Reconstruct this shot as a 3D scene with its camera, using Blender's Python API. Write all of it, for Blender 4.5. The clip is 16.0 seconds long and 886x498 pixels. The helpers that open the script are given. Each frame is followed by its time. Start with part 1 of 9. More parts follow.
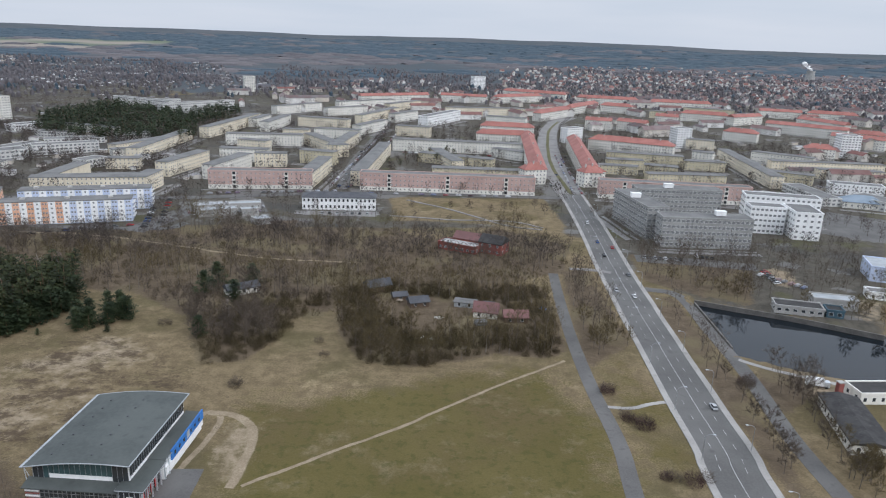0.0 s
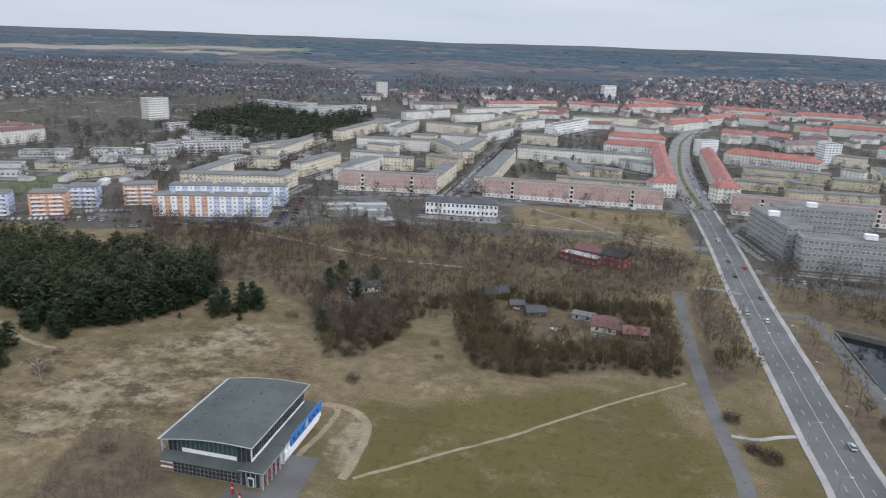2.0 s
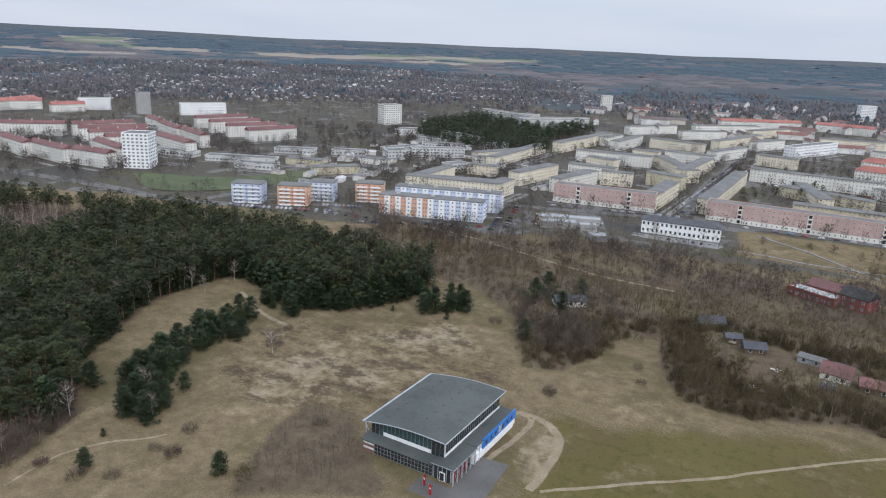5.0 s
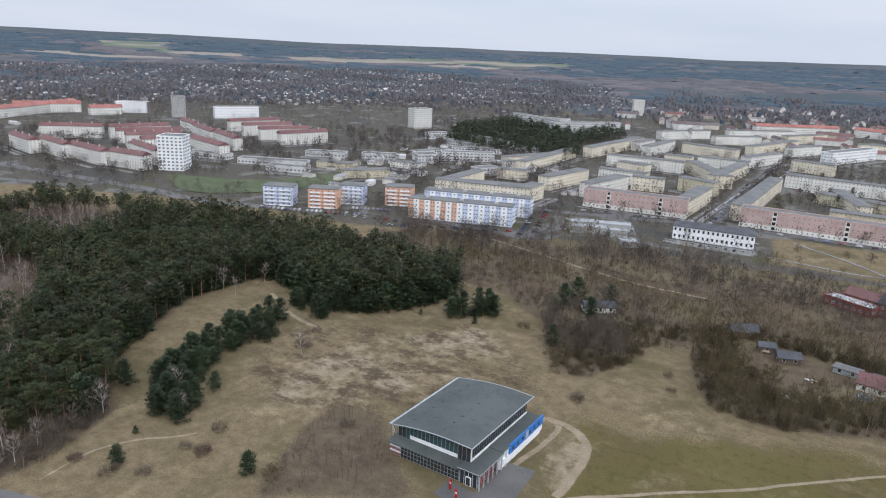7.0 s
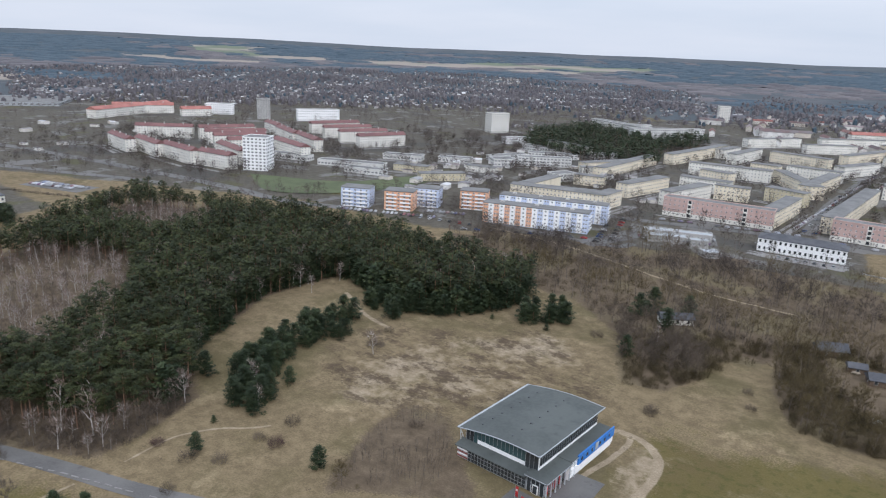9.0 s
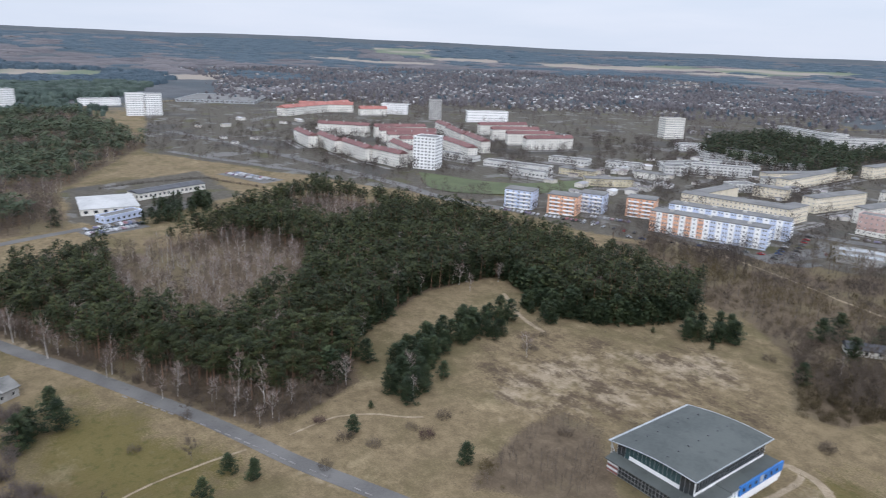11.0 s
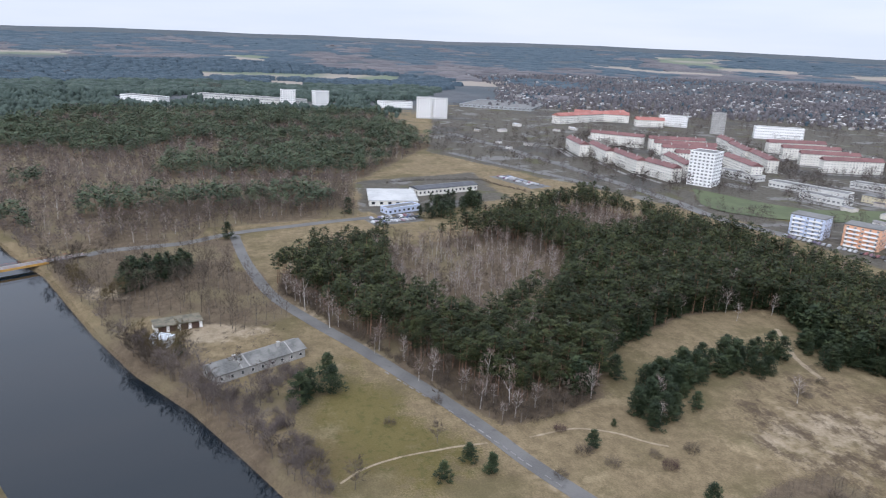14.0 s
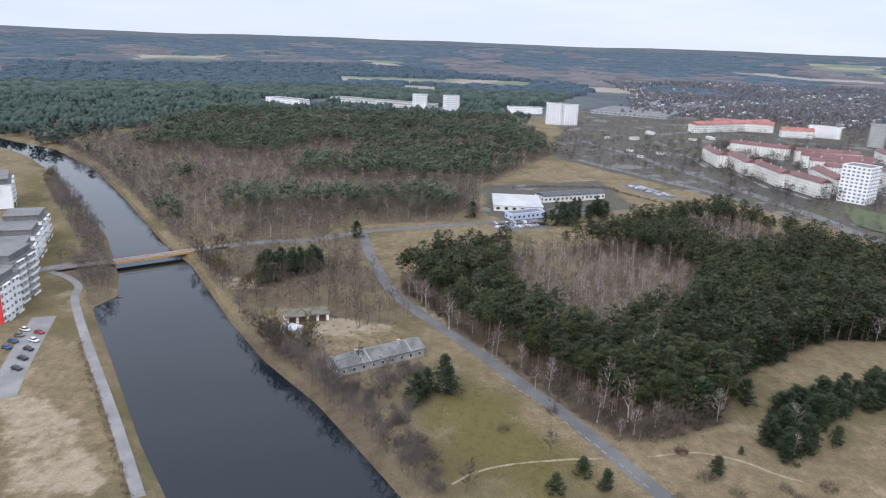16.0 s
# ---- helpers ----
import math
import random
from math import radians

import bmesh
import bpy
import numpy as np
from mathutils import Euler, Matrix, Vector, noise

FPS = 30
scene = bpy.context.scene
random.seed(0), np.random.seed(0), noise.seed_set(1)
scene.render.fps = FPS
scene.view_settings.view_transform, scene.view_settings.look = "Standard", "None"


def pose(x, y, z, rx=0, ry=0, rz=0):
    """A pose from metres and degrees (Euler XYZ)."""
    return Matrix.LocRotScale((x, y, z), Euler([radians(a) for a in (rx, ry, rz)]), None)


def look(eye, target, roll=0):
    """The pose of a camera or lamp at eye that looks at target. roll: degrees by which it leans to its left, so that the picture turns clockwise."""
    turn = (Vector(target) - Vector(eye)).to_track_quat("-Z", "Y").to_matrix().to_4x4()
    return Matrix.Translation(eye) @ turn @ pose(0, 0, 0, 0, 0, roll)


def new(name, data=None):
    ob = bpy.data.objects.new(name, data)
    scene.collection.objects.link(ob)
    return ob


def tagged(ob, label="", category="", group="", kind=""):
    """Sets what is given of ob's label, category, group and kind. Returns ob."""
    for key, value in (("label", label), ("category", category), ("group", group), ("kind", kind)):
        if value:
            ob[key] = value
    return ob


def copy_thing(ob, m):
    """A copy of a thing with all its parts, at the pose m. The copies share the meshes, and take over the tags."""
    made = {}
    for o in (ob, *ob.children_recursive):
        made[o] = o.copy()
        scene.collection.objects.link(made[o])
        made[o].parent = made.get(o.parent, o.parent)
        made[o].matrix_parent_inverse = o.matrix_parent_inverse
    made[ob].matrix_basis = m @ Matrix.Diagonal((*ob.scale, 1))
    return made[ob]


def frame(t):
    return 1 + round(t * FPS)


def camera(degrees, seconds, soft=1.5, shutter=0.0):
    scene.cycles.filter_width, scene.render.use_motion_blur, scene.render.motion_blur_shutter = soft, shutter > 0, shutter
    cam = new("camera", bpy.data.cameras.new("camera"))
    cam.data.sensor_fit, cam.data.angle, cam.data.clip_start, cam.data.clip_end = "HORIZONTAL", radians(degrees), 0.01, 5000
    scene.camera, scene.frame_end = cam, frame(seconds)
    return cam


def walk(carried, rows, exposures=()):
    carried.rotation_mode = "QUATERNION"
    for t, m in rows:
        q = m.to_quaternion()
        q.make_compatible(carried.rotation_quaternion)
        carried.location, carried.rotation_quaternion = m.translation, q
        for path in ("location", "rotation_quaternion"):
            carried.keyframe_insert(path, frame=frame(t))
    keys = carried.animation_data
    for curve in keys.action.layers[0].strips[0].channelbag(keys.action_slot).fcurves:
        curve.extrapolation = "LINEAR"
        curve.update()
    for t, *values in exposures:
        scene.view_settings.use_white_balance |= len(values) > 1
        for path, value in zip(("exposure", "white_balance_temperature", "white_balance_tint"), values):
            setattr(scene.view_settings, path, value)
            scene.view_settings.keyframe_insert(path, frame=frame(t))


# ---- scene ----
cam = camera(64.40, 16.0, soft=1.1, shutter=0.4)
PATH = [
    (0, 73.22, -2.02, -0.02),
    (0.5, 73.29, -1.97, 1.79),
    (1, 73.34, -2, 4.37),
    (1.5, 73.39, -2.08, 7.27),
    (2, 73.45, -2.15, 10.17),
    (2.5, 73.51, -2.16, 13.1),
    (3, 73.52, -2.28, 16.46),
    (3.5, 73.5, -2.36, 20.95),
    (4, 73.53, -2.38, 24.31),
    (4.5, 73.58, -2.41, 26.13),
    (4.7, 73.6, -2.45, 26.94),
    (7, 73.86, -2.44, 30.33),
    (7.5, 73.85, -2.48, 31.57),
    (8, 73.86, -2.45, 32.87),
    (10.3, 73.74, -2.36, 43.81),
    (10.5, 73.66, -2.31, 45.24),
    (11, 73.57, -2.22, 50.01),
    (11.5, 73.55, -2.24, 54.39),
    (12, 73.51, -2.23, 58.64),
    (12.5, 73.49, -2.21, 61.78),
    (13, 73.48, -2.23, 65.19),
    (13.5, 73.43, -2.24, 68.75),
    (14, 73.41, -2.2, 71.83),
    (14.5, 73.43, -2.18, 74.53),
    (15, 73.43, -2.19, 77.25),
    (15.5, 73.43, -2.11, 79.69),
    (16, 73.45, -2.06, 82.18),
]
EYE = (0.0, 0.0, 115.0)
walk(cam, [(r[0], pose(*EYE, *r[1:])) for r in PATH], [(0, 0.05, 5920, 12), (3, 0.06, 5900, 12), (7, 0.14, 5880, 13), (11, 0.27, 5840, 14), (13, 0.37, 5820, 15), (16, 0.42, 5810, 15)])

# ---- world and light: a bright overcast sky ----
SUN_ELEVATION, SUN_TURN = radians(38), radians(130)
world = bpy.data.worlds.new("overcast_sky")
scene.world = world
world.use_nodes = True
wn, wl = world.node_tree.nodes, world.node_tree.links
wn.clear()
sky = wn.new("ShaderNodeTexSky")
sky.sky_type = "NISHITA"
sky.sun_disc = False
sky.sun_elevation, sky.sun_rotation = SUN_ELEVATION, SUN_TURN
sky.air_density, sky.dust_density, sky.ozone_density = 1.0, 4.0, 1.0
coord = wn.new("ShaderNodeTexCoord")
stretch = wn.new("ShaderNodeMapping")
stretch.inputs["Scale"].default_value = (2.0, 2.0, 16.0)
clouds = wn.new("ShaderNodeTexNoise")
clouds.inputs["Scale"].default_value = 1.6
clouds.inputs["Detail"].default_value = 5.0
cloud_tone = wn.new("ShaderNodeValToRGB")
cloud_tone.color_ramp.elements[0].position, cloud_tone.color_ramp.elements[1].position = 0.3, 0.72
cloud_tone.color_ramp.elements[0].color = (6.5, 6.95, 7.35, 1)
cloud_tone.color_ramp.elements[1].color = (7.4, 7.6, 7.8, 1)
# an overcast sky is about three times as bright overhead as at the horizon
upward = wn.new("ShaderNodeSeparateXYZ")
dome = wn.new("ShaderNodeMapRange")
dome.inputs["From Min"].default_value, dome.inputs["From Max"].default_value = 0.06, 0.9
dome.inputs["To Min"].default_value, dome.inputs["To Max"].default_value = 1.0, 1.95
lift = wn.new("ShaderNodeVectorMath")
lift.operation = "SCALE"
cover = wn.new("ShaderNodeMix")
cover.data_type = "RGBA"
cover.inputs["Factor"].default_value = 0.88
back = wn.new("ShaderNodeBackground")
back.inputs["Strength"].default_value = 0.1
sky_out = wn.new("ShaderNodeOutputWorld")
wl.new(coord.outputs["Generated"], stretch.inputs["Vector"])
wl.new(stretch.outputs["Vector"], clouds.inputs["Vector"])
wl.new(clouds.outputs["Fac"], cloud_tone.inputs["Fac"])
wl.new(sky.outputs["Color"], cover.inputs["A"])
wl.new(coord.outputs["Generated"], upward.inputs["Vector"])
wl.new(upward.outputs["Z"], dome.inputs["Value"])
wl.new(cloud_tone.outputs["Color"], lift.inputs[0])
wl.new(dome.outputs["Result"], lift.inputs["Scale"])
wl.new(lift.outputs["Vector"], cover.inputs["B"])
wl.new(cover.outputs["Result"], back.inputs["Color"])
wl.new(back.outputs["Background"], sky_out.inputs["Surface"])

sun_data = bpy.data.lights.new("sun", "SUN")
sun_data.energy, sun_data.angle, sun_data.color = 1.2, radians(25), (1.0, 0.96, 0.9)
sun = new("sun", sun_data)
sun.matrix_world = look((0, 0, 300), (-math.sin(SUN_TURN) * 300, -math.cos(SUN_TURN) * 300, 300 - 300 * math.tan(SUN_ELEVATION)))

# ---- materials ----
def shader(name, rough=0.8, metal=0.0):
    m = bpy.data.materials.new(name)
    m.use_nodes = True
    b = m.node_tree.nodes["Principled BSDF"]
    b.inputs["Roughness"].default_value = rough
    b.inputs["Metallic"].default_value = metal
    return m, m.node_tree.nodes, m.node_tree.links, b


def mixed(n, l, a, b, fac):
    """A colour mix; a and b are colours or sockets, fac a socket or number."""
    mx = n.new("ShaderNodeMix")
    mx.data_type = "RGBA"
    for key, v in (("A", a), ("B", b), ("Factor", fac)):
        if isinstance(v, bpy.types.NodeSocket):
            l.new(v, mx.inputs[key])
        else:
            mx.inputs[key].default_value = (*v, 1) if isinstance(v, tuple) else v
    return mx.outputs["Result"]


def grain(n, l, scale, detail=4.0, low=0.35, high=0.65, stretch=(1, 1, 1), rough=0.5):
    """Noise in metres, as a factor between 0 and 1."""
    g = n.new("ShaderNodeNewGeometry")
    mp = n.new("ShaderNodeMapping")
    mp.inputs["Scale"].default_value = stretch
    t = n.new("ShaderNodeTexNoise")
    t.inputs["Scale"].default_value, t.inputs["Detail"].default_value, t.inputs["Roughness"].default_value = scale, detail, rough
    r = n.new("ShaderNodeMapRange")
    r.interpolation_type = "SMOOTHSTEP"
    r.inputs["From Min"].default_value, r.inputs["From Max"].default_value = low, high
    l.new(g.outputs["Position"], mp.inputs["Vector"])
    l.new(mp.outputs["Vector"], t.inputs["Vector"])
    l.new(t.outputs["Fac"], r.inputs["Value"])
    return r.outputs["Result"]


def relief(n, l, b, height, strength, distance):
    bp = n.new("ShaderNodeBump")
    bp.inputs["Strength"].default_value, bp.inputs["Distance"].default_value = strength, distance
    l.new(height, bp.inputs["Height"])
    l.new(bp.outputs["Normal"], b.inputs["Normal"])


def surface(name, dark, light, fine=3.0, coarse=0.15, rough=0.8, metal=0.0, stain=None, bump=0.0):
    """A weathered surface: two tones by coarse noise, fine grain over it, stains where given."""
    m, n, l, b = shader(name, rough, metal)
    c = mixed(n, l, dark, light, grain(n, l, coarse, 5))
    f = grain(n, l, fine, 6, 0.3, 0.7)
    c = mixed(n, l, c, tuple(min(1, x * 1.18) for x in light), mul(n, l, f, 0.35))
    if stain:
        c = mixed(n, l, c, stain, mul(n, l, grain(n, l, coarse * 4, 6, 0.55, 0.75, (1, 1, 0.25)), 0.6))
    l.new(c, b.inputs["Base Color"])
    if bump:
        relief(n, l, b, f, bump, 0.05)
    return m


def mul(n, l, a, k, op="MULTIPLY"):
    mt = n.new("ShaderNodeMath")
    mt.operation = op
    for i, v in enumerate((a, k)):
        if isinstance(v, bpy.types.NodeSocket):
            l.new(v, mt.inputs[i])
        else:
            mt.inputs[i].default_value = v
    return mt.outputs["Value"]


def varied(name, colours, rough=0.85, by_island=True, spread=1.0):
    """A colour for each island or each object out of a ramp, with fine noise."""
    m, n, l, b = shader(name, rough)
    if by_island:
        rnd = n.new("ShaderNodeNewGeometry").outputs["Random Per Island"]
    else:
        rnd = n.new("ShaderNodeObjectInfo").outputs["Random"]
    ramp = n.new("ShaderNodeValToRGB")
    els = ramp.color_ramp.elements
    while len(els) < len(colours):
        els.new(0.5)
    for i, c in enumerate(colours):
        els[i].position = i / max(1, len(colours) - 1)
        els[i].color = (*c, 1)
    l.new(rnd, ramp.inputs["Fac"])
    c = mixed(n, l, ramp.outputs["Color"], tuple(x * 0.55 for x in colours[0]), mul(n, l, grain(n, l, 0.12, 4), 0.5 * spread))
    l.new(c, b.inputs["Base Color"])
    b.inputs["Specular IOR Level"].default_value = 0.2
    return m


def foliage(name, colours, rough=0.75, size=0.22):
    """Leaves or twigs: tones that change from bough to bough and from blade to blade."""
    m, n, l, b = shader(name, rough)
    rnd = n.new("ShaderNodeNewGeometry").outputs["Random Per Island"]
    tone = mul(n, l, mul(n, l, grain(n, l, size, 3, 0.3, 0.7), 0.62), mul(n, l, rnd, 0.38), "ADD")
    ramp = n.new("ShaderNodeValToRGB")
    els = ramp.color_ramp.elements
    while len(els) < len(colours):
        els.new(0.5)
    for i, c in enumerate(colours):
        els[i].position = i / max(1, len(colours) - 1)
        els[i].color = (*c, 1)
    l.new(tone, ramp.inputs["Fac"])
    c = mixed(n, l, ramp.outputs["Color"], tuple(x * 0.6 for x in colours[1]), mul(n, l, grain(n, l, 0.035, 3, 0.45, 0.62), 0.45))
    l.new(c, b.inputs["Base Color"])
    b.inputs["Specular IOR Level"].default_value = 0.2
    return m


def ground_material():
    m, n, l, b = shader("ground_cover", 0.95)
    b.inputs["Specular IOR Level"].default_value = 0.15
    at = n.new("ShaderNodeAttribute")
    at.attribute_name = "cover"
    sep = n.new("ShaderNodeSeparateColor")
    l.new(at.outputs["Color"], sep.inputs["Color"])
    at2 = n.new("ShaderNodeAttribute")
    at2.attribute_name = "cover_far"
    sep2 = n.new("ShaderNodeSeparateColor")
    l.new(at2.outputs["Color"], sep2.inputs["Color"])
    n1, n2, n3 = grain(n, l, 0.035, 9, 0.2, 0.8, rough=0.6), grain(n, l, 0.22, 9, 0.25, 0.75, rough=0.68), grain(n, l, 1.6, 6, 0.3, 0.7, rough=0.7)
    edge = mul(n, l, mul(n, l, mul(n, l, n1, 0.5), mul(n, l, n2, 0.3), "ADD"), mul(n, l, n3, 0.2), "ADD")

    def where(w):
        """Weight with a ragged edge."""
        s = mul(n, l, mul(n, l, w, 1.0), mul(n, l, mul(n, l, edge, 0.5, "SUBTRACT"), 1.15), "ADD")
        r = n.new("ShaderNodeMapRange")
        r.interpolation_type = "SMOOTHSTEP"
        r.inputs["From Min"].default_value, r.inputs["From Max"].default_value = 0.32, 0.68
        l.new(s, r.inputs["Value"])
        return r.outputs["Result"]

    straw = mixed(n, l, (0.140, 0.106, 0.060), (0.270, 0.206, 0.120), n2)
    straw = mixed(n, l, straw, (0.37, 0.29, 0.175), mul(n, l, grain(n, l, 0.045, 9, 0.54, 0.66, rough=0.72), 0.7))
    straw = mixed(n, l, straw, (0.092, 0.080, 0.034), mul(n, l, grain(n, l, 0.022, 8, 0.46, 0.62, rough=0.62), 0.7))
    straw = mixed(n, l, straw, (0.070, 0.057, 0.034), mul(n, l, n3, 0.5))
    green = mixed(n, l, (0.098, 0.082, 0.026), (0.140, 0.112, 0.044), n1)
    green = mixed(n, l, green, (0.118, 0.086, 0.042), mul(n, l, grain(n, l, 0.014, 8, 0.44, 0.60, rough=0.62), 0.75))
    green = mixed(n, l, green, (0.200, 0.160, 0.092), mul(n, l, grain(n, l, 0.055, 9, 0.52, 0.66, rough=0.74), 0.8))
    green = mixed(n, l, green, (0.070, 0.068, 0.022), mul(n, l, grain(n, l, 0.3, 7, 0.5, 0.62, rough=0.7), 0.6))
    green = mixed(n, l, green, (0.060, 0.055, 0.019), mul(n, l, n3, 0.35))
    litter = mixed(n, l, (0.080, 0.060, 0.040), (0.172, 0.132, 0.088), n2)
    litter = mixed(n, l, litter, (0.165, 0.134, 0.078), grain(n, l, 0.03, 5, 0.48, 0.62))
    litter = mixed(n, l, litter, (0.066, 0.048, 0.032), mul(n, l, n3, 0.45))
    sand = mixed(n, l, (0.23, 0.182, 0.122), (0.38, 0.31, 0.22), n2)
    sand = mixed(n, l, sand, (0.15, 0.115, 0.070), mul(n, l, n3, 0.5))
    town = mixed(n, l, (0.062, 0.056, 0.046), (0.118, 0.106, 0.084), n2)
    town = mixed(n, l, town, (0.086, 0.084, 0.040), mul(n, l, grain(n, l, 0.03, 5, 0.56, 0.66), 0.7))
    town = mixed(n, l, town, (0.170, 0.163, 0.155), mul(n, l, grain(n, l, 0.026, 7, 0.56, 0.59, rough=0.6), 0.8))
    town = mixed(n, l, town, (0.070, 0.066, 0.060), mul(n, l, grain(n, l, 0.012, 6, 0.55, 0.60, rough=0.6), 0.8))
    # far wooded land, with blue-grey distance haze mixed into its tones
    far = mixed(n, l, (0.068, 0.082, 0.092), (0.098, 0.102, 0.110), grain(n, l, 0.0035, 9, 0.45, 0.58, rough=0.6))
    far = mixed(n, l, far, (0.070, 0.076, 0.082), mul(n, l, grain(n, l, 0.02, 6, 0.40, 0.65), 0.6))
    field = mixed(n, l, (0.270, 0.235, 0.200), (0.135, 0.160, 0.110), grain(n, l, 0.0022, 2, 0.49, 0.60))
    c = mixed(n, l, straw, town, where(at.outputs["Alpha"]))
    c = mixed(n, l, c, green, where(sep.outputs["Red"]))
    c = mixed(n, l, c, litter, where(sep.outputs["Green"]))
    c = mixed(n, l, c, sand, where(sep.outputs["Blue"]))
    c = mixed(n, l, c, (0.066, 0.047, 0.031), mul(n, l, mul(n, l, where(sep2.outputs["Blue"]), 0.85), grain(n, l, 0.065, 10, 0.47, 0.585, (1.0, 1.4, 1.0), rough=0.82)))
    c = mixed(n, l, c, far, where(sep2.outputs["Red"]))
    c = mixed(n, l, c, field, where(sep2.outputs["Green"]))
    l.new(c, b.inputs["Base Color"])
    relief(n, l, b, mul(n, l, n2, n3, "ADD"), 0.3, 0.2)
    return m


GROUND = ground_material()
ASPHALT = surface("asphalt", (0.086, 0.083, 0.079), (0.128, 0.124, 0.118), 2.0, 0.05, 0.85, stain=(0.055, 0.053, 0.050))
OLD_ASPHALT = surface("old_asphalt", (0.086, 0.082, 0.078), (0.130, 0.124, 0.117), 2.0, 0.08, 0.9, stain=(0.062, 0.058, 0.054))
PAVING_PALE = surface("concrete_slabs", (0.25, 0.24, 0.225), (0.34, 0.325, 0.305), 2.0, 0.1, 0.9, stain=(0.17, 0.16, 0.145))
PAVING = surface("pale_paving", (0.16, 0.152, 0.145), (0.23, 0.22, 0.21), 2.0, 0.1, 0.9, stain=(0.12, 0.112, 0.10))
DIRT = surface("trodden_dirt", (0.19, 0.155, 0.11), (0.30, 0.25, 0.19), 1.5, 0.15, 0.95)
MARKING = surface("road_paint", (0.36, 0.36, 0.355), (0.5, 0.5, 0.49), 3.0, 0.4, 0.7)
ROOF_GREY = surface("roofing_felt_grey", (0.058, 0.066, 0.063), (0.084, 0.093, 0.088), 1.0, 0.08, 0.85, stain=(0.046, 0.052, 0.050))
ROOF_FLAT = surface("roofing_gravel", (0.115, 0.114, 0.110), (0.17, 0.168, 0.162), 1.0, 0.1, 0.9, stain=(0.10, 0.098, 0.09))
ROOF_SLATE = surface("slate_roof", (0.048, 0.050, 0.058), (0.08, 0.082, 0.090), 1.5, 0.2, 0.75)
ROOF_DARK = surface("tarred_felt", (0.022, 0.021, 0.021), (0.045, 0.043, 0.042), 1.0, 0.3, 0.9, stain=(0.09, 0.085, 0.08))
ROOF_RED = surface("red_clay_tiles", (0.25, 0.095, 0.078), (0.35, 0.145, 0.118), 1.5, 0.1, 0.8, stain=(0.17, 0.085, 0.07))
ROOF_MAROON = surface("maroon_tiles", (0.125, 0.062, 0.060), (0.185, 0.090, 0.085), 1.5, 0.1, 0.8, stain=(0.10, 0.062, 0.056))
WALL_CREAM = surface("cream_render", (0.62, 0.55, 0.42), (0.74, 0.67, 0.53), 1.0, 0.06, 0.9, stain=(0.48, 0.42, 0.31))
WALL_PALE = surface("pale_render", (0.62, 0.60, 0.54), (0.74, 0.72, 0.66), 1.0, 0.06, 0.9, stain=(0.46, 0.44, 0.39))
WALL_WHITE = surface("white_render", (0.74, 0.74, 0.73), (0.84, 0.84, 0.83), 1.0, 0.08, 0.85, stain=(0.58, 0.58, 0.57))
WALL_SCHOOL = surface("dull_white_panels", (0.46, 0.455, 0.435), (0.60, 0.595, 0.57), 1.0, 0.06, 0.9, stain=(0.34, 0.335, 0.315))
WALL_PINK = surface("pink_brick_render", (0.41, 0.285, 0.25), (0.51, 0.365, 0.325), 1.0, 0.08, 0.9, stain=(0.33, 0.22, 0.20))
WALL_GREY = surface("grey_concrete", (0.30, 0.295, 0.28), (0.40, 0.39, 0.37), 1.0, 0.1, 0.9, stain=(0.22, 0.215, 0.205))
WALL_OFFICE = surface("weathered_concrete_panels", (0.25, 0.25, 0.24), (0.33, 0.33, 0.315), 1.0, 0.1, 0.9, stain=(0.15, 0.148, 0.14))
WALL_ORANGE = surface("orange_render", (0.60, 0.33, 0.20), (0.70, 0.41, 0.27), 1.0, 0.08, 0.85)
WALL_BLUE = surface("pale_blue_render", (0.46, 0.52, 0.66), (0.54, 0.60, 0.74), 1.0, 0.08, 0.85)
WALL_BRICK = surface("red_brick", (0.20, 0.062, 0.052), (0.28, 0.088, 0.072), 2.0, 0.2, 0.9, stain=(0.14, 0.055, 0.048))
WALL_OCHRE = surface("ochre_render", (0.48, 0.43, 0.30), (0.58, 0.52, 0.37), 1.0, 0.06, 0.9, stain=(0.36, 0.32, 0.22))
TIMBER = surface("dark_timber", (0.08, 0.055, 0.038), (0.14, 0.10, 0.07), 4.0, 0.5, 0.9)
METAL_PALE = surface("pale_metal", (0.50, 0.53, 0.56), (0.62, 0.65, 0.67), 2.0, 0.3, 0.45, 0.5)
METAL_DULL = surface("weathered_aluminium", (0.30, 0.32, 0.335), (0.40, 0.42, 0.435), 2.0, 0.3, 0.55, 0.3)
METAL_WHITE = surface("white_sheet_roof", (0.36, 0.36, 0.355), (0.45, 0.45, 0.44), 1.0, 0.1, 0.9, stain=(0.28, 0.28, 0.27))
PANEL_TEAL = surface("teal_boards", (0.035, 0.075, 0.10), (0.05, 0.10, 0.13), 1.0, 0.2, 0.7)
ROOF_BLUE = surface("blue_grey_roof", (0.16, 0.21, 0.26), (0.22, 0.27, 0.32), 1.0, 0.1, 0.7)
TWIGS_RED = foliage("dark_red_twigs", [(0.045, 0.026, 0.026), (0.070, 0.042, 0.040), (0.100, 0.064, 0.058)], 0.85, 0.2)
CAR_MIX = varied("far_car_paints", [(0.62, 0.62, 0.62), (0.10, 0.10, 0.11), (0.36, 0.37, 0.38), (0.03, 0.03, 0.035), (0.22, 0.05, 0.05), (0.05, 0.08, 0.18), (0.70, 0.70, 0.69)], 0.35)
ROOF_MOSS = surface("mossy_felt", (0.075, 0.072, 0.052), (0.16, 0.14, 0.10), 1.0, 0.25, 0.95, stain=(0.05, 0.05, 0.045))
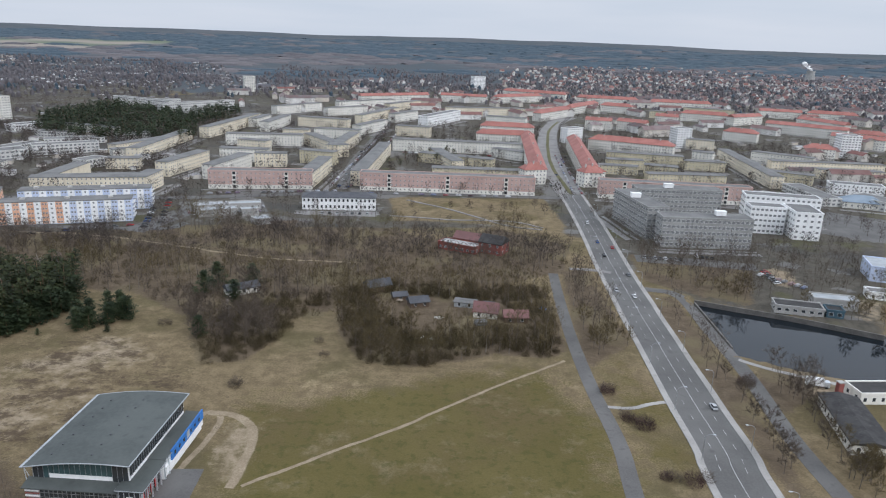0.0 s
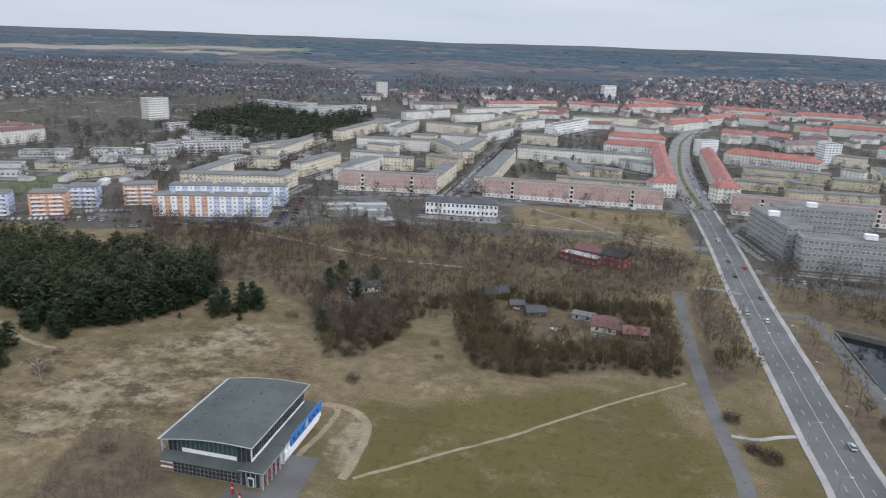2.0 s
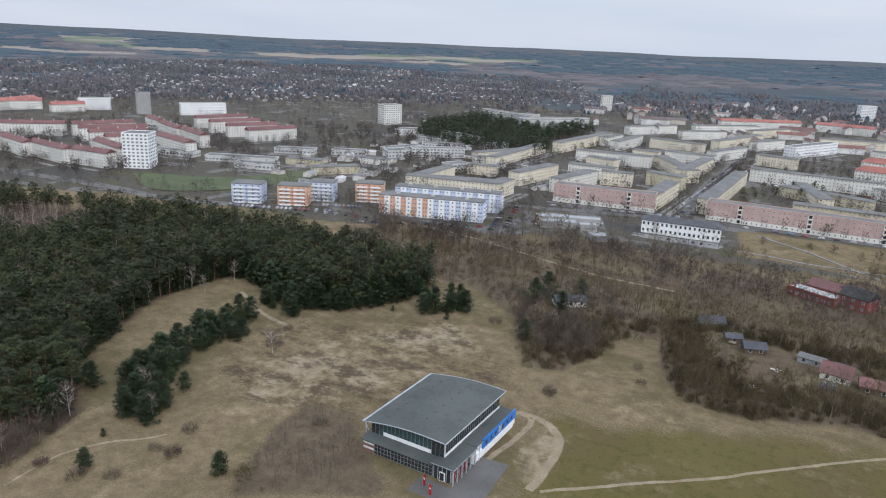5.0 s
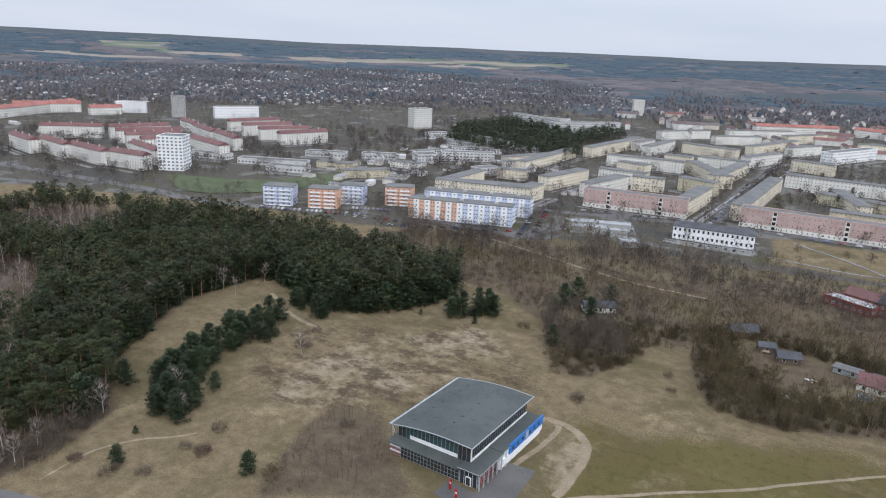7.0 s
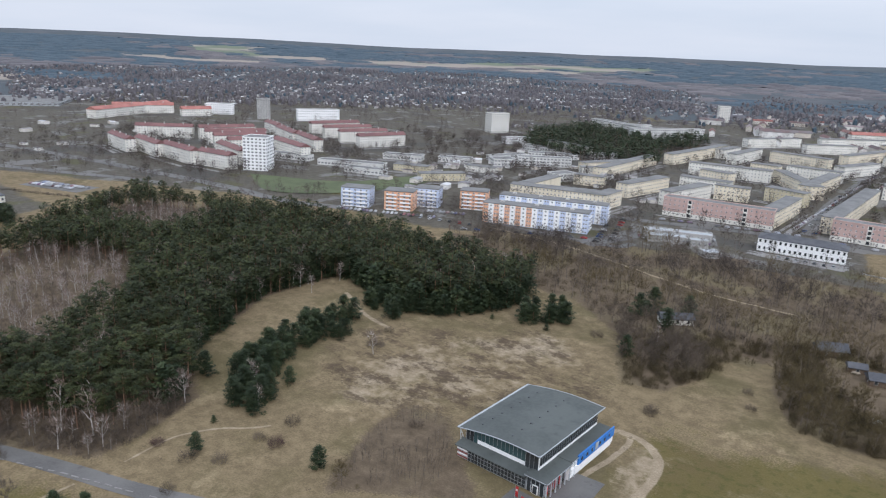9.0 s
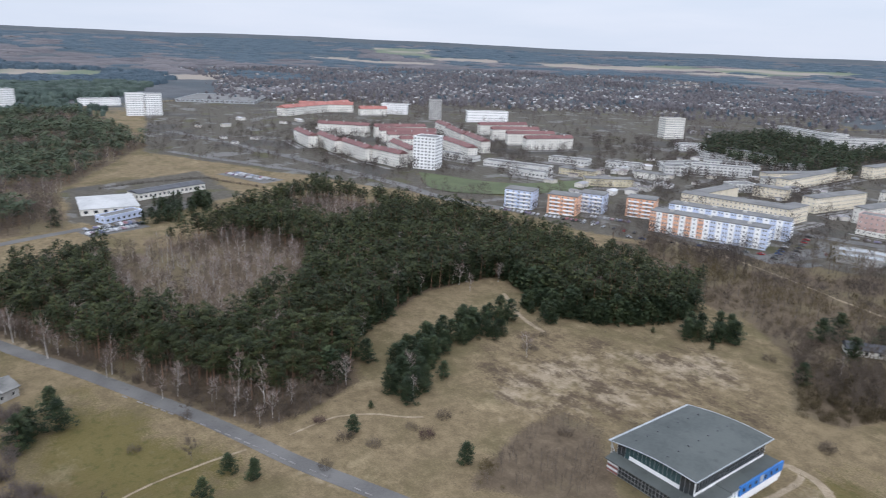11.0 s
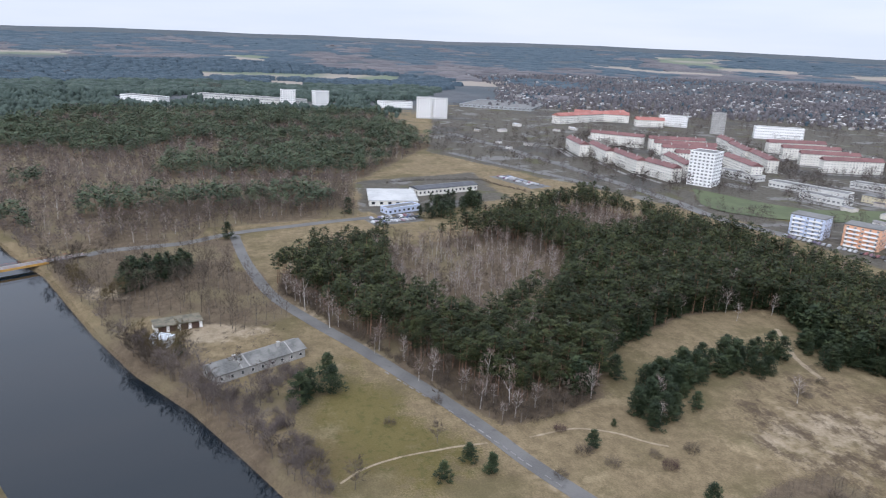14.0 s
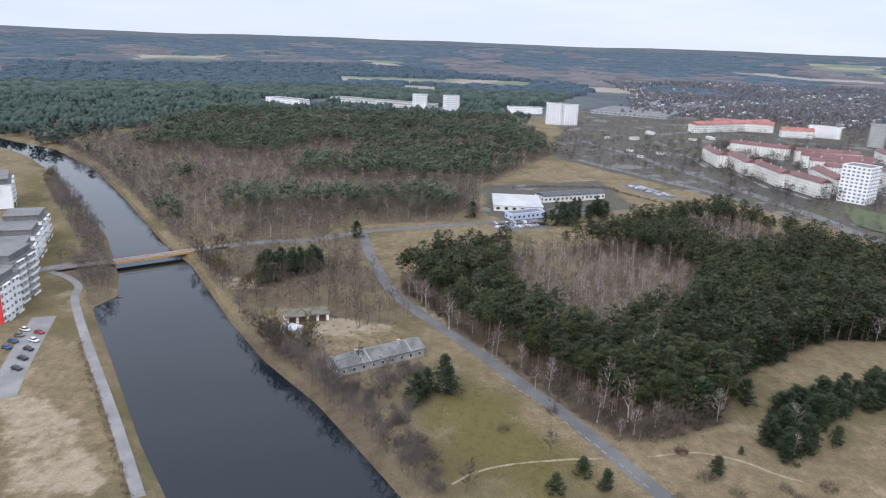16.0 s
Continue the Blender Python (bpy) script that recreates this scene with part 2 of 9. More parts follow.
ROOF_WORN = surface("worn_asbestos_sheets", (0.095, 0.094, 0.090), (0.19, 0.185, 0.172), 2.0, 0.2, 0.9, stain=(0.07, 0.075, 0.055))
HUT_WALLS = varied("hut_walls", [(0.30, 0.29, 0.28), (0.52, 0.51, 0.50), (0.18, 0.16, 0.14), (0.20, 0.18, 0.17), (0.16, 0.15, 0.14)])
STEEL_GREY = surface("galvanised_steel", (0.30, 0.31, 0.32), (0.42, 0.43, 0.44), 2.0, 0.3, 0.5, 0.7)
PANEL_BLUE = surface("blue_panel", (0.02, 0.13, 0.42), (0.03, 0.18, 0.52), 1.0, 0.2, 0.5)
RED_PAINT = surface("red_paint", (0.50, 0.03, 0.035), (0.62, 0.05, 0.05), 2.0, 0.4, 0.5)
YELLOW_PAINT = surface("ochre_paint", (0.45, 0.25, 0.06), (0.55, 0.32, 0.09), 2.0, 0.3, 0.7)
CONCRETE = surface("concrete", (0.33, 0.32, 0.30), (0.45, 0.435, 0.41), 2.0, 0.15, 0.9, stain=(0.2, 0.19, 0.17))
STONE_DARK = surface("dark_quay_stone", (0.085, 0.080, 0.072), (0.14, 0.13, 0.118), 1.5, 0.3, 0.9)
BARK = varied("grey_brown_bark", [(0.100, 0.082, 0.066), (0.150, 0.126, 0.104), (0.205, 0.178, 0.150)])
TWIGS = foliage("bare_twigs", [(0.046, 0.036, 0.028), (0.080, 0.063, 0.048), (0.125, 0.100, 0.078), (0.098, 0.080, 0.058)], 0.85, 0.1)
TWIGS_DARK = foliage("dark_twigs", [(0.046, 0.038, 0.034), (0.070, 0.057, 0.051), (0.100, 0.082, 0.073)], 0.85, 0.1)
TWIGS_OLIVE = foliage("budding_twigs", [(0.060, 0.046, 0.026), (0.120, 0.092, 0.040), (0.088, 0.070, 0.040), (0.165, 0.124, 0.048)], 0.85, 0.09)
TWIGS_FAR = foliage("far_bare_twigs", [(0.082, 0.067, 0.063), (0.118, 0.097, 0.090), (0.165, 0.136, 0.124), (0.136, 0.110, 0.092)], 0.85, 0.05)
TWIGS_SCRUB = foliage("budding_underwood", [(0.044, 0.034, 0.020), (0.084, 0.066, 0.030), (0.060, 0.047, 0.030), (0.135, 0.100, 0.038)], 0.85, 0.14)
TWIGS_MAUVE = foliage("mauve_twigs", [(0.058, 0.046, 0.045), (0.086, 0.069, 0.066), (0.122, 0.099, 0.093)], 0.85, 0.06)
TWIGS_PALE = foliage("birch_twigs", [(0.150, 0.108, 0.090), (0.225, 0.172, 0.148), (0.300, 0.240, 0.215)], 0.85, 0.12)
BARK_BIRCH = varied("birch_bark", [(0.40, 0.37, 0.34), (0.52, 0.49, 0.45)])
BARK_PINE = varied("pine_bark", [(0.17, 0.105, 0.07), (0.25, 0.155, 0.10)])
NEEDLES = foliage("pine_needles", [(0.014, 0.018, 0.009), (0.026, 0.034, 0.014), (0.046, 0.055, 0.020), (0.084, 0.086, 0.031)])
NEEDLES_DARK = foliage("young_pine_needles", [(0.014, 0.022, 0.012), (0.025, 0.038, 0.018), (0.041, 0.056, 0.024), (0.066, 0.076, 0.032)])
# pine green shifted to pale blue: distance haze painted into the base colour
FAR_PINE_HAZED = varied("far_pine_canopy_hazed", [(0.058, 0.085, 0.108), (0.064, 0.091, 0.115), (0.070, 0.098, 0.121)])
SUBURB_TWIGS = varied("suburb_twigs", [(0.085, 0.070, 0.064), (0.112, 0.092, 0.084), (0.142, 0.116, 0.104)])
# mauve-grey winter twigs, lifted and cooled by haze painted into the tones
FAR_BARE_HAZED = varied("far_bare_canopy_hazed", [(0.098, 0.093, 0.101), (0.120, 0.112, 0.119), (0.150, 0.136, 0.139)], spread=0.5)
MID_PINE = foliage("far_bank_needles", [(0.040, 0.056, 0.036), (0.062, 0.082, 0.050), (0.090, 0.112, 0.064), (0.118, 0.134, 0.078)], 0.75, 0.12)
# west pines: needle greens greyed by a weaker painted haze tint
WEST_PINE_HAZED = foliage("west_pine_canopy_hazed", [(0.040, 0.058, 0.050), (0.056, 0.078, 0.066), (0.076, 0.100, 0.080)], 0.8, 0.05)
HOUSE_WALLS = varied("house_walls", [(0.66, 0.64, 0.60), (0.80, 0.79, 0.77), (0.58, 0.52, 0.44), (0.72, 0.70, 0.66)])
HOUSE_ROOFS = varied("house_roofs", [(0.24, 0.115, 0.100), (0.13, 0.115, 0.115), (0.18, 0.165, 0.165), (0.26, 0.135, 0.115), (0.11, 0.105, 0.11), (0.20, 0.15, 0.145), (0.30, 0.28, 0.275)])
HUT_ROOFS = varied("hut_roofs", [(0.50, 0.50, 0.51), (0.22, 0.21, 0.21), (0.16, 0.15, 0.15), (0.30, 0.28, 0.27), (0.66, 0.66, 0.66), (0.20, 0.15, 0.13), (0.14, 0.13, 0.13)])


def glass_material(name, colour, rough=0.12):
    m, n, l, b = shader(name, rough)
    b.inputs["Base Color"].default_value = (*colour, 1)
    b.inputs["Specular IOR Level"].default_value = 0.6
    return m


GLASS = glass_material("dark_window_glass", (0.035, 0.040, 0.044))
GLASS_TOWN = glass_material("curtained_window_glass", (0.20, 0.205, 0.21), 0.2)
GLASS_TEAL = glass_material("teal_glazing", (0.045, 0.085, 0.09), 0.08)


def water_material():
    m, n, l, b = shader("dark_canal_water", 0.03)
    b.inputs["Base Color"].default_value = (0.007, 0.011, 0.015, 1)
    b.inputs["IOR"].default_value = 1.33
    relief(n, l, b, grain(n, l, 0.5, 3, 0.2, 0.8), 0.02, 0.1)
    return m


WATER = water_material()
CAR_PAINTS = [surface("car_paint_" + k, c, c, 1.0, 0.5, 0.25) for k, c in (
    ("white", (0.7, 0.7, 0.7)), ("silver", (0.4, 0.41, 0.42)), ("black", (0.02, 0.02, 0.022)), ("red", (0.35, 0.03, 0.03)),
    ("blue", (0.04, 0.08, 0.22)), ("grey", (0.14, 0.145, 0.15)))]
PITCH = surface("green_pitch", (0.055, 0.070, 0.030), (0.082, 0.098, 0.042), 1.5, 0.05, 0.95, stain=(0.09, 0.085, 0.04))
LAWN = surface("dull_lawn", (0.075, 0.072, 0.028), (0.11, 0.10, 0.042), 1.5, 0.1, 0.95)
GARAGE_DOOR = surface("brown_garage_doors", (0.06, 0.035, 0.025), (0.09, 0.055, 0.04), 2.0, 0.5, 0.8)
DRY_TUFTS = varied("dry_grass_tufts", [(0.16, 0.125, 0.07), (0.23, 0.185, 0.11), (0.10, 0.078, 0.048), (0.28, 0.225, 0.14)])
RUBBER = surface("tyre_rubber", (0.015, 0.015, 0.015), (0.03, 0.03, 0.03), 2.0, 0.5, 0.9)

# ---- helpers for building ----
def part(name, bm, material, parent, label=""):
    """Links a bmesh as one mesh object under its thing."""
    me = bpy.data.meshes.new(name)
    bm.to_mesh(me)
    bm.free()
    for m in material if isinstance(material, (list, tuple)) else [material]:
        me.materials.append(m)
    ob = new(name, me)
    ob.parent = parent
    if label:
        ob["label"] = label
    return ob


def share(name, me, parent, m):
    """One more object on a mesh that exists."""
    ob = new(name, me)
    ob.parent = parent
    ob.matrix_basis = m
    return ob


def mesh_of(name, verts, faces, materials, slots=None):
    me = bpy.data.meshes.new(name)
    me.from_pydata([tuple(v) for v in verts], [], [tuple(f) for f in faces])
    for m in materials:
        me.materials.append(m)
    if slots is not None:
        me.polygons.foreach_set("material_index", np.asarray(slots, dtype=np.int32))
    me.update()
    return me


def tri_mesh(name, verts, tris, materials, slots=None):
    """A mesh from arrays of vertices and triangles."""
    me = bpy.data.meshes.new(name)
    verts, tris = np.asarray(verts, dtype=np.float32), np.asarray(tris, dtype=np.int32)
    me.vertices.add(len(verts))
    me.vertices.foreach_set("co", verts.ravel())
    me.loops.add(tris.size)
    me.loops.foreach_set("vertex_index", tris.ravel())
    me.polygons.add(len(tris))
    me.polygons.foreach_set("loop_start", np.arange(0, tris.size, 3, dtype=np.int32))
    for m in materials:
        me.materials.append(m)
    if slots is not None:
        me.polygons.foreach_set("material_index", np.asarray(slots, dtype=np.int32))
    me.update(calc_edges=True)
    return me


def box(bm, x0, x1, y0, y1, z0, z1, slot=0, bevel=0.0):
    vs = [bm.verts.new((x, y, z)) for z in (z0, z1) for x, y in ((x0, y0), (x1, y0), (x1, y1), (x0, y1))]
    fs = [bm.faces.new([vs[i] for i in q]) for q in ((3, 2, 1, 0), (4, 5, 6, 7), (0, 1, 5, 4), (1, 2, 6, 5), (2, 3, 7, 6), (3, 0, 4, 7))]
    for f in fs:
        f.material_index = slot
    if bevel:
        bmesh.ops.bevel(bm, geom=list({e for f in fs for e in f.edges}), offset=bevel, segments=1, affect="EDGES")


def rod(bm, a, b, r0, r1=None, sides=8, slot=0):
    """A tapered bar between two points."""
    a, b = Vector(a), Vector(b)
    r1 = r0 if r1 is None else r1
    q = (b - a).to_track_quat("Z", "Y")
    rings = []
    for c, r in ((a, r0), (b, r1)):
        rings.append([bm.verts.new(c + q @ Vector((r * math.cos(k * math.tau / sides), r * math.sin(k * math.tau / sides), 0))) for k in range(sides)])
    for k in range(sides):
        bm.faces.new((rings[0][k], rings[0][(k + 1) % sides], rings[1][(k + 1) % sides], rings[1][k])).material_index = slot
    bm.faces.new(rings[1]).material_index = slot
    bm.faces.new(rings[0][::-1]).material_index = slot


def thing(name, x, y, z=0.0, turn=0.0, label="", category="", group="", kind=""):
    ob = new(name)
    ob.matrix_basis = pose(x, y, z, 0, 0, turn)
    return tagged(ob, label, category, group, kind)


# ---- signed distances in the plan ----
def inside(px, py, poly):
    poly = np.asarray(poly, float)
    r = np.zeros(px.shape, bool)
    for (x0, y0), (x1, y1) in zip(poly, np.roll(poly, -1, 0)):
        c = ((y0 > py) != (y1 > py)) & (px < (x1 - x0) * (py - y0) / (y1 - y0 + 1e-12) + x0)
        r ^= c
    return r


def line_distance(px, py, pts, closed=False):
    pts = np.asarray(pts, float)
    d = np.full(px.shape, 1e9)
    ends = list(zip(pts, np.roll(pts, -1, 0))) if closed else list(zip(pts[:-1], pts[1:]))
    for (x0, y0), (x1, y1) in ends:
        dx, dy = x1 - x0, y1 - y0
        t = np.clip(((px - x0) * dx + (py - y0) * dy) / (dx * dx + dy * dy + 1e-12), 0, 1)
        d = np.minimum(d, np.hypot(px - x0 - t * dx, py - y0 - t * dy))
    return d


def signed(px, py, poly):
    """Metres inside the outline (negative outside)."""
    d = line_distance(px, py, poly, True)
    return np.where(inside(px, py, poly), d, -d)


def soft(px, py, poly, width):
    return np.clip(0.5 + signed(px, py, poly) / width, 0, 1)


def bumps(x, y, scale, seed):
    """Cheap smooth noise between -1 and 1."""
    rg = np.random.RandomState(seed)
    z = np.zeros(np.shape(x))
    for k in range(6):
        a, p, s = rg.uniform(0, math.tau), rg.uniform(0, math.tau), scale * rg.uniform(0.6, 1.9)
        z = z + np.sin((x * math.cos(a) + y * math.sin(a)) / s * math.tau + p)
    return z / 4.0


# ---- outlines in the plan ----
CANAL = [(-39, 59), (-105, 37), (-160, 15), (-182, 5), (-212, -9), (-245, -29), (-284, -47), (-362, -78), (-405, -102), (-522, -156), (-632, -210), (-736, -279), (-807, -360), (-915, -523), (-836, -549), (-749, -336), (-694, -288), (-600, -230), (-487, -171), (-417, -136), (-345, -109), (-317, -102), (-303, -108), (-244, -82), (-191, -59), (-165, -46), (-105, -21), (-26, 10)]
BASIN = [(124, 314), (140, 306), (162, 296), (195, 279), (290, 200), (270, 150), (165, 230), (146, 240), (137, 244), (120, 255), (121, 280)]
PINEWOOD = [(-317, 26), (-263, 44), (-225, 59), (-200, 72), (-178, 83), (-178, 100), (-188, 122), (-212, 139), (-217, 145), (-230, 168), (-245, 196), (-246, 225), (-239, 251), (-188, 235), (-162, 254), (-154, 278), (-174, 325), (-164, 305), (-215, 312), (-264, 312), (-328, 307), (-385, 285), (-465, 269), (-427, 193), (-389, 151), (-376, 112), (-372, 73), (-361, 49), (-333, 29)]
BIRCH_A = [(-378, 93), (-378, 127), (-370, 162), (-334, 188), (-268, 149), (-265, 127), (-243, 98), (-265, 87), (-298, 76)]
BIRCH_B = [(-429, 226), (-422, 258), (-397, 275), (-360, 262), (-352, 219), (-391, 210)]
COPSE = [(-247, 384), (-170, 392), (-99, 408), (-74, 420), (-25, 422), (-4, 399), (39, 430), (64, 408), (78, 391), (68, 349), (55, 339), (37, 328), (-34, 313), (-49, 277), (-59, 276), (-66, 230), (-84, 229), (-103, 272), (-134, 296), (-168, 304), (-224, 346)]
COPSE_FAR = [(-262, 353), (-211, 382), (-160, 410), (-88, 435), (-84, 393), (-122, 351), (-169, 327)]
ISLAND = [(-44, 305), (-30, 322), (52, 322), (55, 296), (52, 251), (42, 242), (25, 246), (8, 238), (-9, 230), (-26, 235), (-38, 260)]
GARDEN = [(-28, 306), (-13, 308), (34, 294), (44, 278), (38, 266), (13, 270), (-6, 257), (-21, 279)]
ISLE_GREEN = [(-17, 300), (-2, 305), (11, 292), (8, 276), (-11, 280)]
AVENUE_LEFT = [(67, 349), (80, 350), (80, 269), (78, 255), (63, 242), (58, 236), (59, 274)]
AVENUE_RIGHT = [(101, 318), (113, 312), (113, 264), (112, 240), (108, 211), (104, 162), (98, 161), (99, 203), (101, 260)]
OFFICE_TREES = [(110, 384), (175, 370), (149, 308), (128, 317), (106, 335)]
BASIN_TREES = [(123, 246), (134, 237), (138, 224), (116, 204), (115, 223)]
FAR_BANK = [(-735, -273), (-1090, -171), (-1057, 250), (-754, 238), (-563, 113), (-458, 85), (-435, -2), (-397, -15), (-400, -57), (-404, -92), (-532, -155)]
BANK_TREES = [(-351, -67), (-321, -42), (-354, -2), (-344, 24), (-314, 25), (-282, 32), (-266, -2), (-298, -27), (-285, -33), (-276, -39)]
SPUR_A = [(-177, 128), (-162, 126), (-159, 135), (-176, 147), (-188, 168), (-187, 182), (-185, 199), (-199, 212), (-208, 206), (-202, 180), (-202, 162), (-190, 142)]
SPUR_B = [(-204, 220), (-181, 219), (-192, 235), (-210, 232)]
SPUR_C = [(-185, 231), (-169, 236), (-159, 254), (-154, 276), (-171, 321), (-178, 311), (-205, 255)]
SPUR_D = [(-138, 251), (-124, 266), (-131, 280), (-146, 266)]
SPUR_G = [(-325, -39), (-347, -8), (-369, -10), (-357, -43)]
EDGE = [(-186, 115), (-217, 145), (-230, 168), (-245, 196), (-246, 225), (-239, 251), (-253, 264), (-259, 237), (-260, 204), (-244, 172), (-224, 144), (-189, 111)]
EDGE_B = [(-239, 244), (-188, 229), (-160, 248), (-149, 276), (-160, 300), (-168, 290), (-164, 266), (-190, 243), (-236, 258)]
LANE_EDGE = [(-317, 26), (-263, 44), (-225, 59), (-200, 72), (-178, 83), (-178, 100), (-188, 124), (-197, 125), (-188, 102), (-189, 89), (-212, 78), (-238, 62), (-275, 48), (-326, 31)]
PARK_PINES = [(-423, 739), (-496, 896), (-478, 1046), (-338, 951), (-297, 1045), (-270, 975), (-283, 830), (-254, 727), (-327, 708)]
PINE_BAND_A = [(-472, -77), (-478, -18), (-469, 75), (-504, 76), (-513, -3), (-506, -78)]
PINE_BAND_B = [(-600, -41), (-589, 44), (-583, 126), (-643, 133), (-668, 50), (-668, -35)]
PINE_BAND_C = [(-741, -211), (-726, -60), (-814, -4), (-881, -59), (-837, -195)]
PINE_FOREST = [(-1030, -455), (-1018, -330), (-839, -177), (-735, -50), (-684, 51), (-628, 125), (-696, 203), (-1068, 306), (-1219, -6), (-1870, -815)]
SPUR_H = [(-432, 127), (-443, 180), (-488, 192), (-480, 151)]
LOT = [(-219, -109), (-244, -114), (-289, -122)]
HEATH_WEST = [(-163, 245), (-116, 248), (-81, 210), (-107, 201), (-110, 156)]
YARD_TREES = [(122, 184), (132, 176), (124, 162), (113, 162)]
CAR_YARD = [(-165, 451), (-117, 468)]
BANK_FLAT = [(-384, -85), (-411, 11), (-327, 9), (-313, -33), (-314, -53)]
YARD_SOIL = [(136, 241), (162, 226), (154, 213), (131, 219)]
RIVERSIDE = [(-299, -52), (-267, -31), (-218, -4), (-179, 15), (-156, 26), (-157, 18), (-186, 0), (-227, -21), (-262, -41)]
HOUSE_TREES = [(-267, -31), (-260, -11), (-218, -2), (-216, 18), (-204, 20), (-199, 2), (-231, -14)]
CLUB_GROUND = [(-563, 113), (-593, 226), (-484, 217), (-442, 109), (-466, 98)]
CLUB_TREES = [(-400, -57), (-435, -2), (-450, 91), (-530, 106), (-528, 40), (-498, -19), (-435, -62)]
BANK_LOW = [(-262, -37), (-261, -24), (-218, -2), (-173, 14), (-156, 25), (-157, 16), (-185, 5), (-222, -13)]
LEFT_BANK = [(-595, -228), (-471, -166), (-404, -132), (-344, -110), (-312, -102), (-302, -108), (-332, -123), (-358, -142), (-387, -138), (-463, -177), (-550, -219)]
OFFICE_GROUNDS = [(103, 446), (161, 401), (255, 379), (191, 272), (183, 297), (144, 315), (118, 336), (107, 363)]
YARD_EDGE = [(138, 247), (149, 238), (133, 220), (127, 168), (124, 162), (107, 162), (110, 184), (112, 211)]
SAND_H = [(-160, 154), (-164, 175), (-168, 210), (-150, 233), (-124, 251), (-102, 249), (-96, 228), (-105, 196), (-113, 185), (-115, 172), (-130, 155), (-140, 144)]
HALL_SCRUB = [(-123, 123), (-130, 147), (-131, 165), (-114, 168), (-100, 152), (-84, 136), (-118, 114)]
HEATH = [(-184, 167), (-183, 216), (-141, 239), (-108, 248), (-82, 217), (-107, 199), (-119, 162), (-142, 156)]
FIELD = [(-59, 206), (-12, 214), (41, 235), (52, 215), (55, 184), (55, 100), (-50, 100)]
MEADOW = [(-199, 20), (-232, 44), (-206, 55), (-184, 67), (-157, 75), (-152, 76), (-157, 18)]
SPORT = [(-498, 394), (-418, 431), (-392, 505), (-367, 474), (-385, 397), (-431, 359)]
PARK = [(-35, 509), (80, 523), (84, 443), (68, 390), (46, 438), (-27, 443)]
AVE_VERGE = [(62, 237), (78, 255), (79, 216), (78, 182), (76, 166), (63, 173), (62, 219)]
BASIN_LAWN = [(112, 240), (110, 211), (110, 187), (124, 197), (125, 220)]
LEFT_GREEN = [(-617, -279), (-595, -232), (-463, -177), (-377, -138), (-349, -141), (-303, -131), (-288, -104), (-244, -84), (-162, -47), (-204, -70), (-265, -98), (-290, -131), (-435, -183)]
SAND_A = [(-225, -112), (-220, -94), (-198, -76), (-163, -58), (-166, -86)]
SAND_B = [(-342, -64), (-337, -41), (-312, -28), (-321, -54)]
SAND_C = [(198, 320), (218, 318), (198, 285), (189, 294)]
SAND_D = [(178, 365), (191, 364), (187, 335), (170, 331)]
YARD = [(-284, -19), (-283, 3), (-270, 26), (-260, -2), (-263, -11)]
PLAZA_DIRT = [(-62, 193), (-52, 188), (-48, 170), (-50, 159), (-58, 160), (-60, 169)]
TRACK_SIDE = [(-301, 34), (-252, 52), (-213, 68), (-176, 80), (-134, 90), (-143, 82), (-209, 66), (-286, 32)]
TOWN_A = [(-257, 401), (-100, 412), (68, 438), (102, 394), (175, 370), (277, 415), (1253, 2021), (345, 2006), (-321, 1459), (-654, 1063)]
TOWN_B = [(-563, 293), (-386, 356), (-266, 359), (-184, 408), (-172, 481), (-602, 1611), (-1270, 680)]
TOWN_C = [(-715, 220), (-399, 352), (-1537, 1277), (-1212, 387)]
TOWN_D = [(95, 393), (118, 320), (130, 313), (194, 279), (285, 428), (179, 403)]
AVENUE = [(84, 60), (86, 161), (88, 183), (89, 217), (91, 265), (95, 352), (101, 445), (105, 541)]
FOOTWAY = [(50, 90), (55, 159), (57, 184), (56, 215), (56, 256), (58, 300), (61, 344)]
SERVICE = [(112, 162), (112, 187), (116, 236), (117, 272), (117, 316), (103, 325)]
TRAIL = [(-49, 159), (-32, 173), (-10, 190), (9, 207), (27, 223), (50, 241)]
TRACK_W = [(-68, 163), (-65, 180), (-65, 194), (-70, 196), (-74, 187)]
TRACK_E = [(-52, 158), (-51, 171), (-53, 187), (-61, 195), (-69, 196)]
LANE = [(-100, 105), (-151, 85), (-176, 77), (-208, 66), (-247, 50), (-274, 38), (-307, 25), (-344, 18), (-369, 15), (-395, 13), (-416, 12)]
CROSS_ROAD = [(-349, -149), (-361, -135), (-376, -101), (-394, -65), (-403, -45), (-404, -16), (-420, 11), (-435, 62), (-445, 102)]
QUAY_PATH = [(-163, -52), (-204, -70), (-265, -98), (-309, -117), (-326, -121), (-340, -131), (-348, -141)]
WOOD_PATH = [(-222, 230), (-195, 215), (-179, 211)]
WOOD_TRACK = [(-250, 389), (-183, 383), (-96, 356), (-62, 352), (-39, 352)]
BELT_ROAD = [(-257, 401), (-168, 403), (-154, 419)]
TOWN_STREET = [(-297, 468), (-188, 484), (-57, 521), (76, 526), (98, 530)]
SIDE_STREET = [(-74, 532), (-79, 645), (-75, 793), (-70, 988)]
MAIN_FAR = [(105, 541), (107, 638), (112, 707), (124, 806), (146, 944), (176, 1057), (203, 1119)]
MOTORWAY = [(-856, 297), (-742, 318), (-637, 331), (-553, 339), (-466, 345), (-403, 344), (-347, 359)]
MOTORWAY_B = [(-707, 244), (-655, 263), (-602, 284), (-552, 304), (-509, 317)]
PARK_PATH = [(-31, 454), (10, 448), (48, 450), (68, 434)]
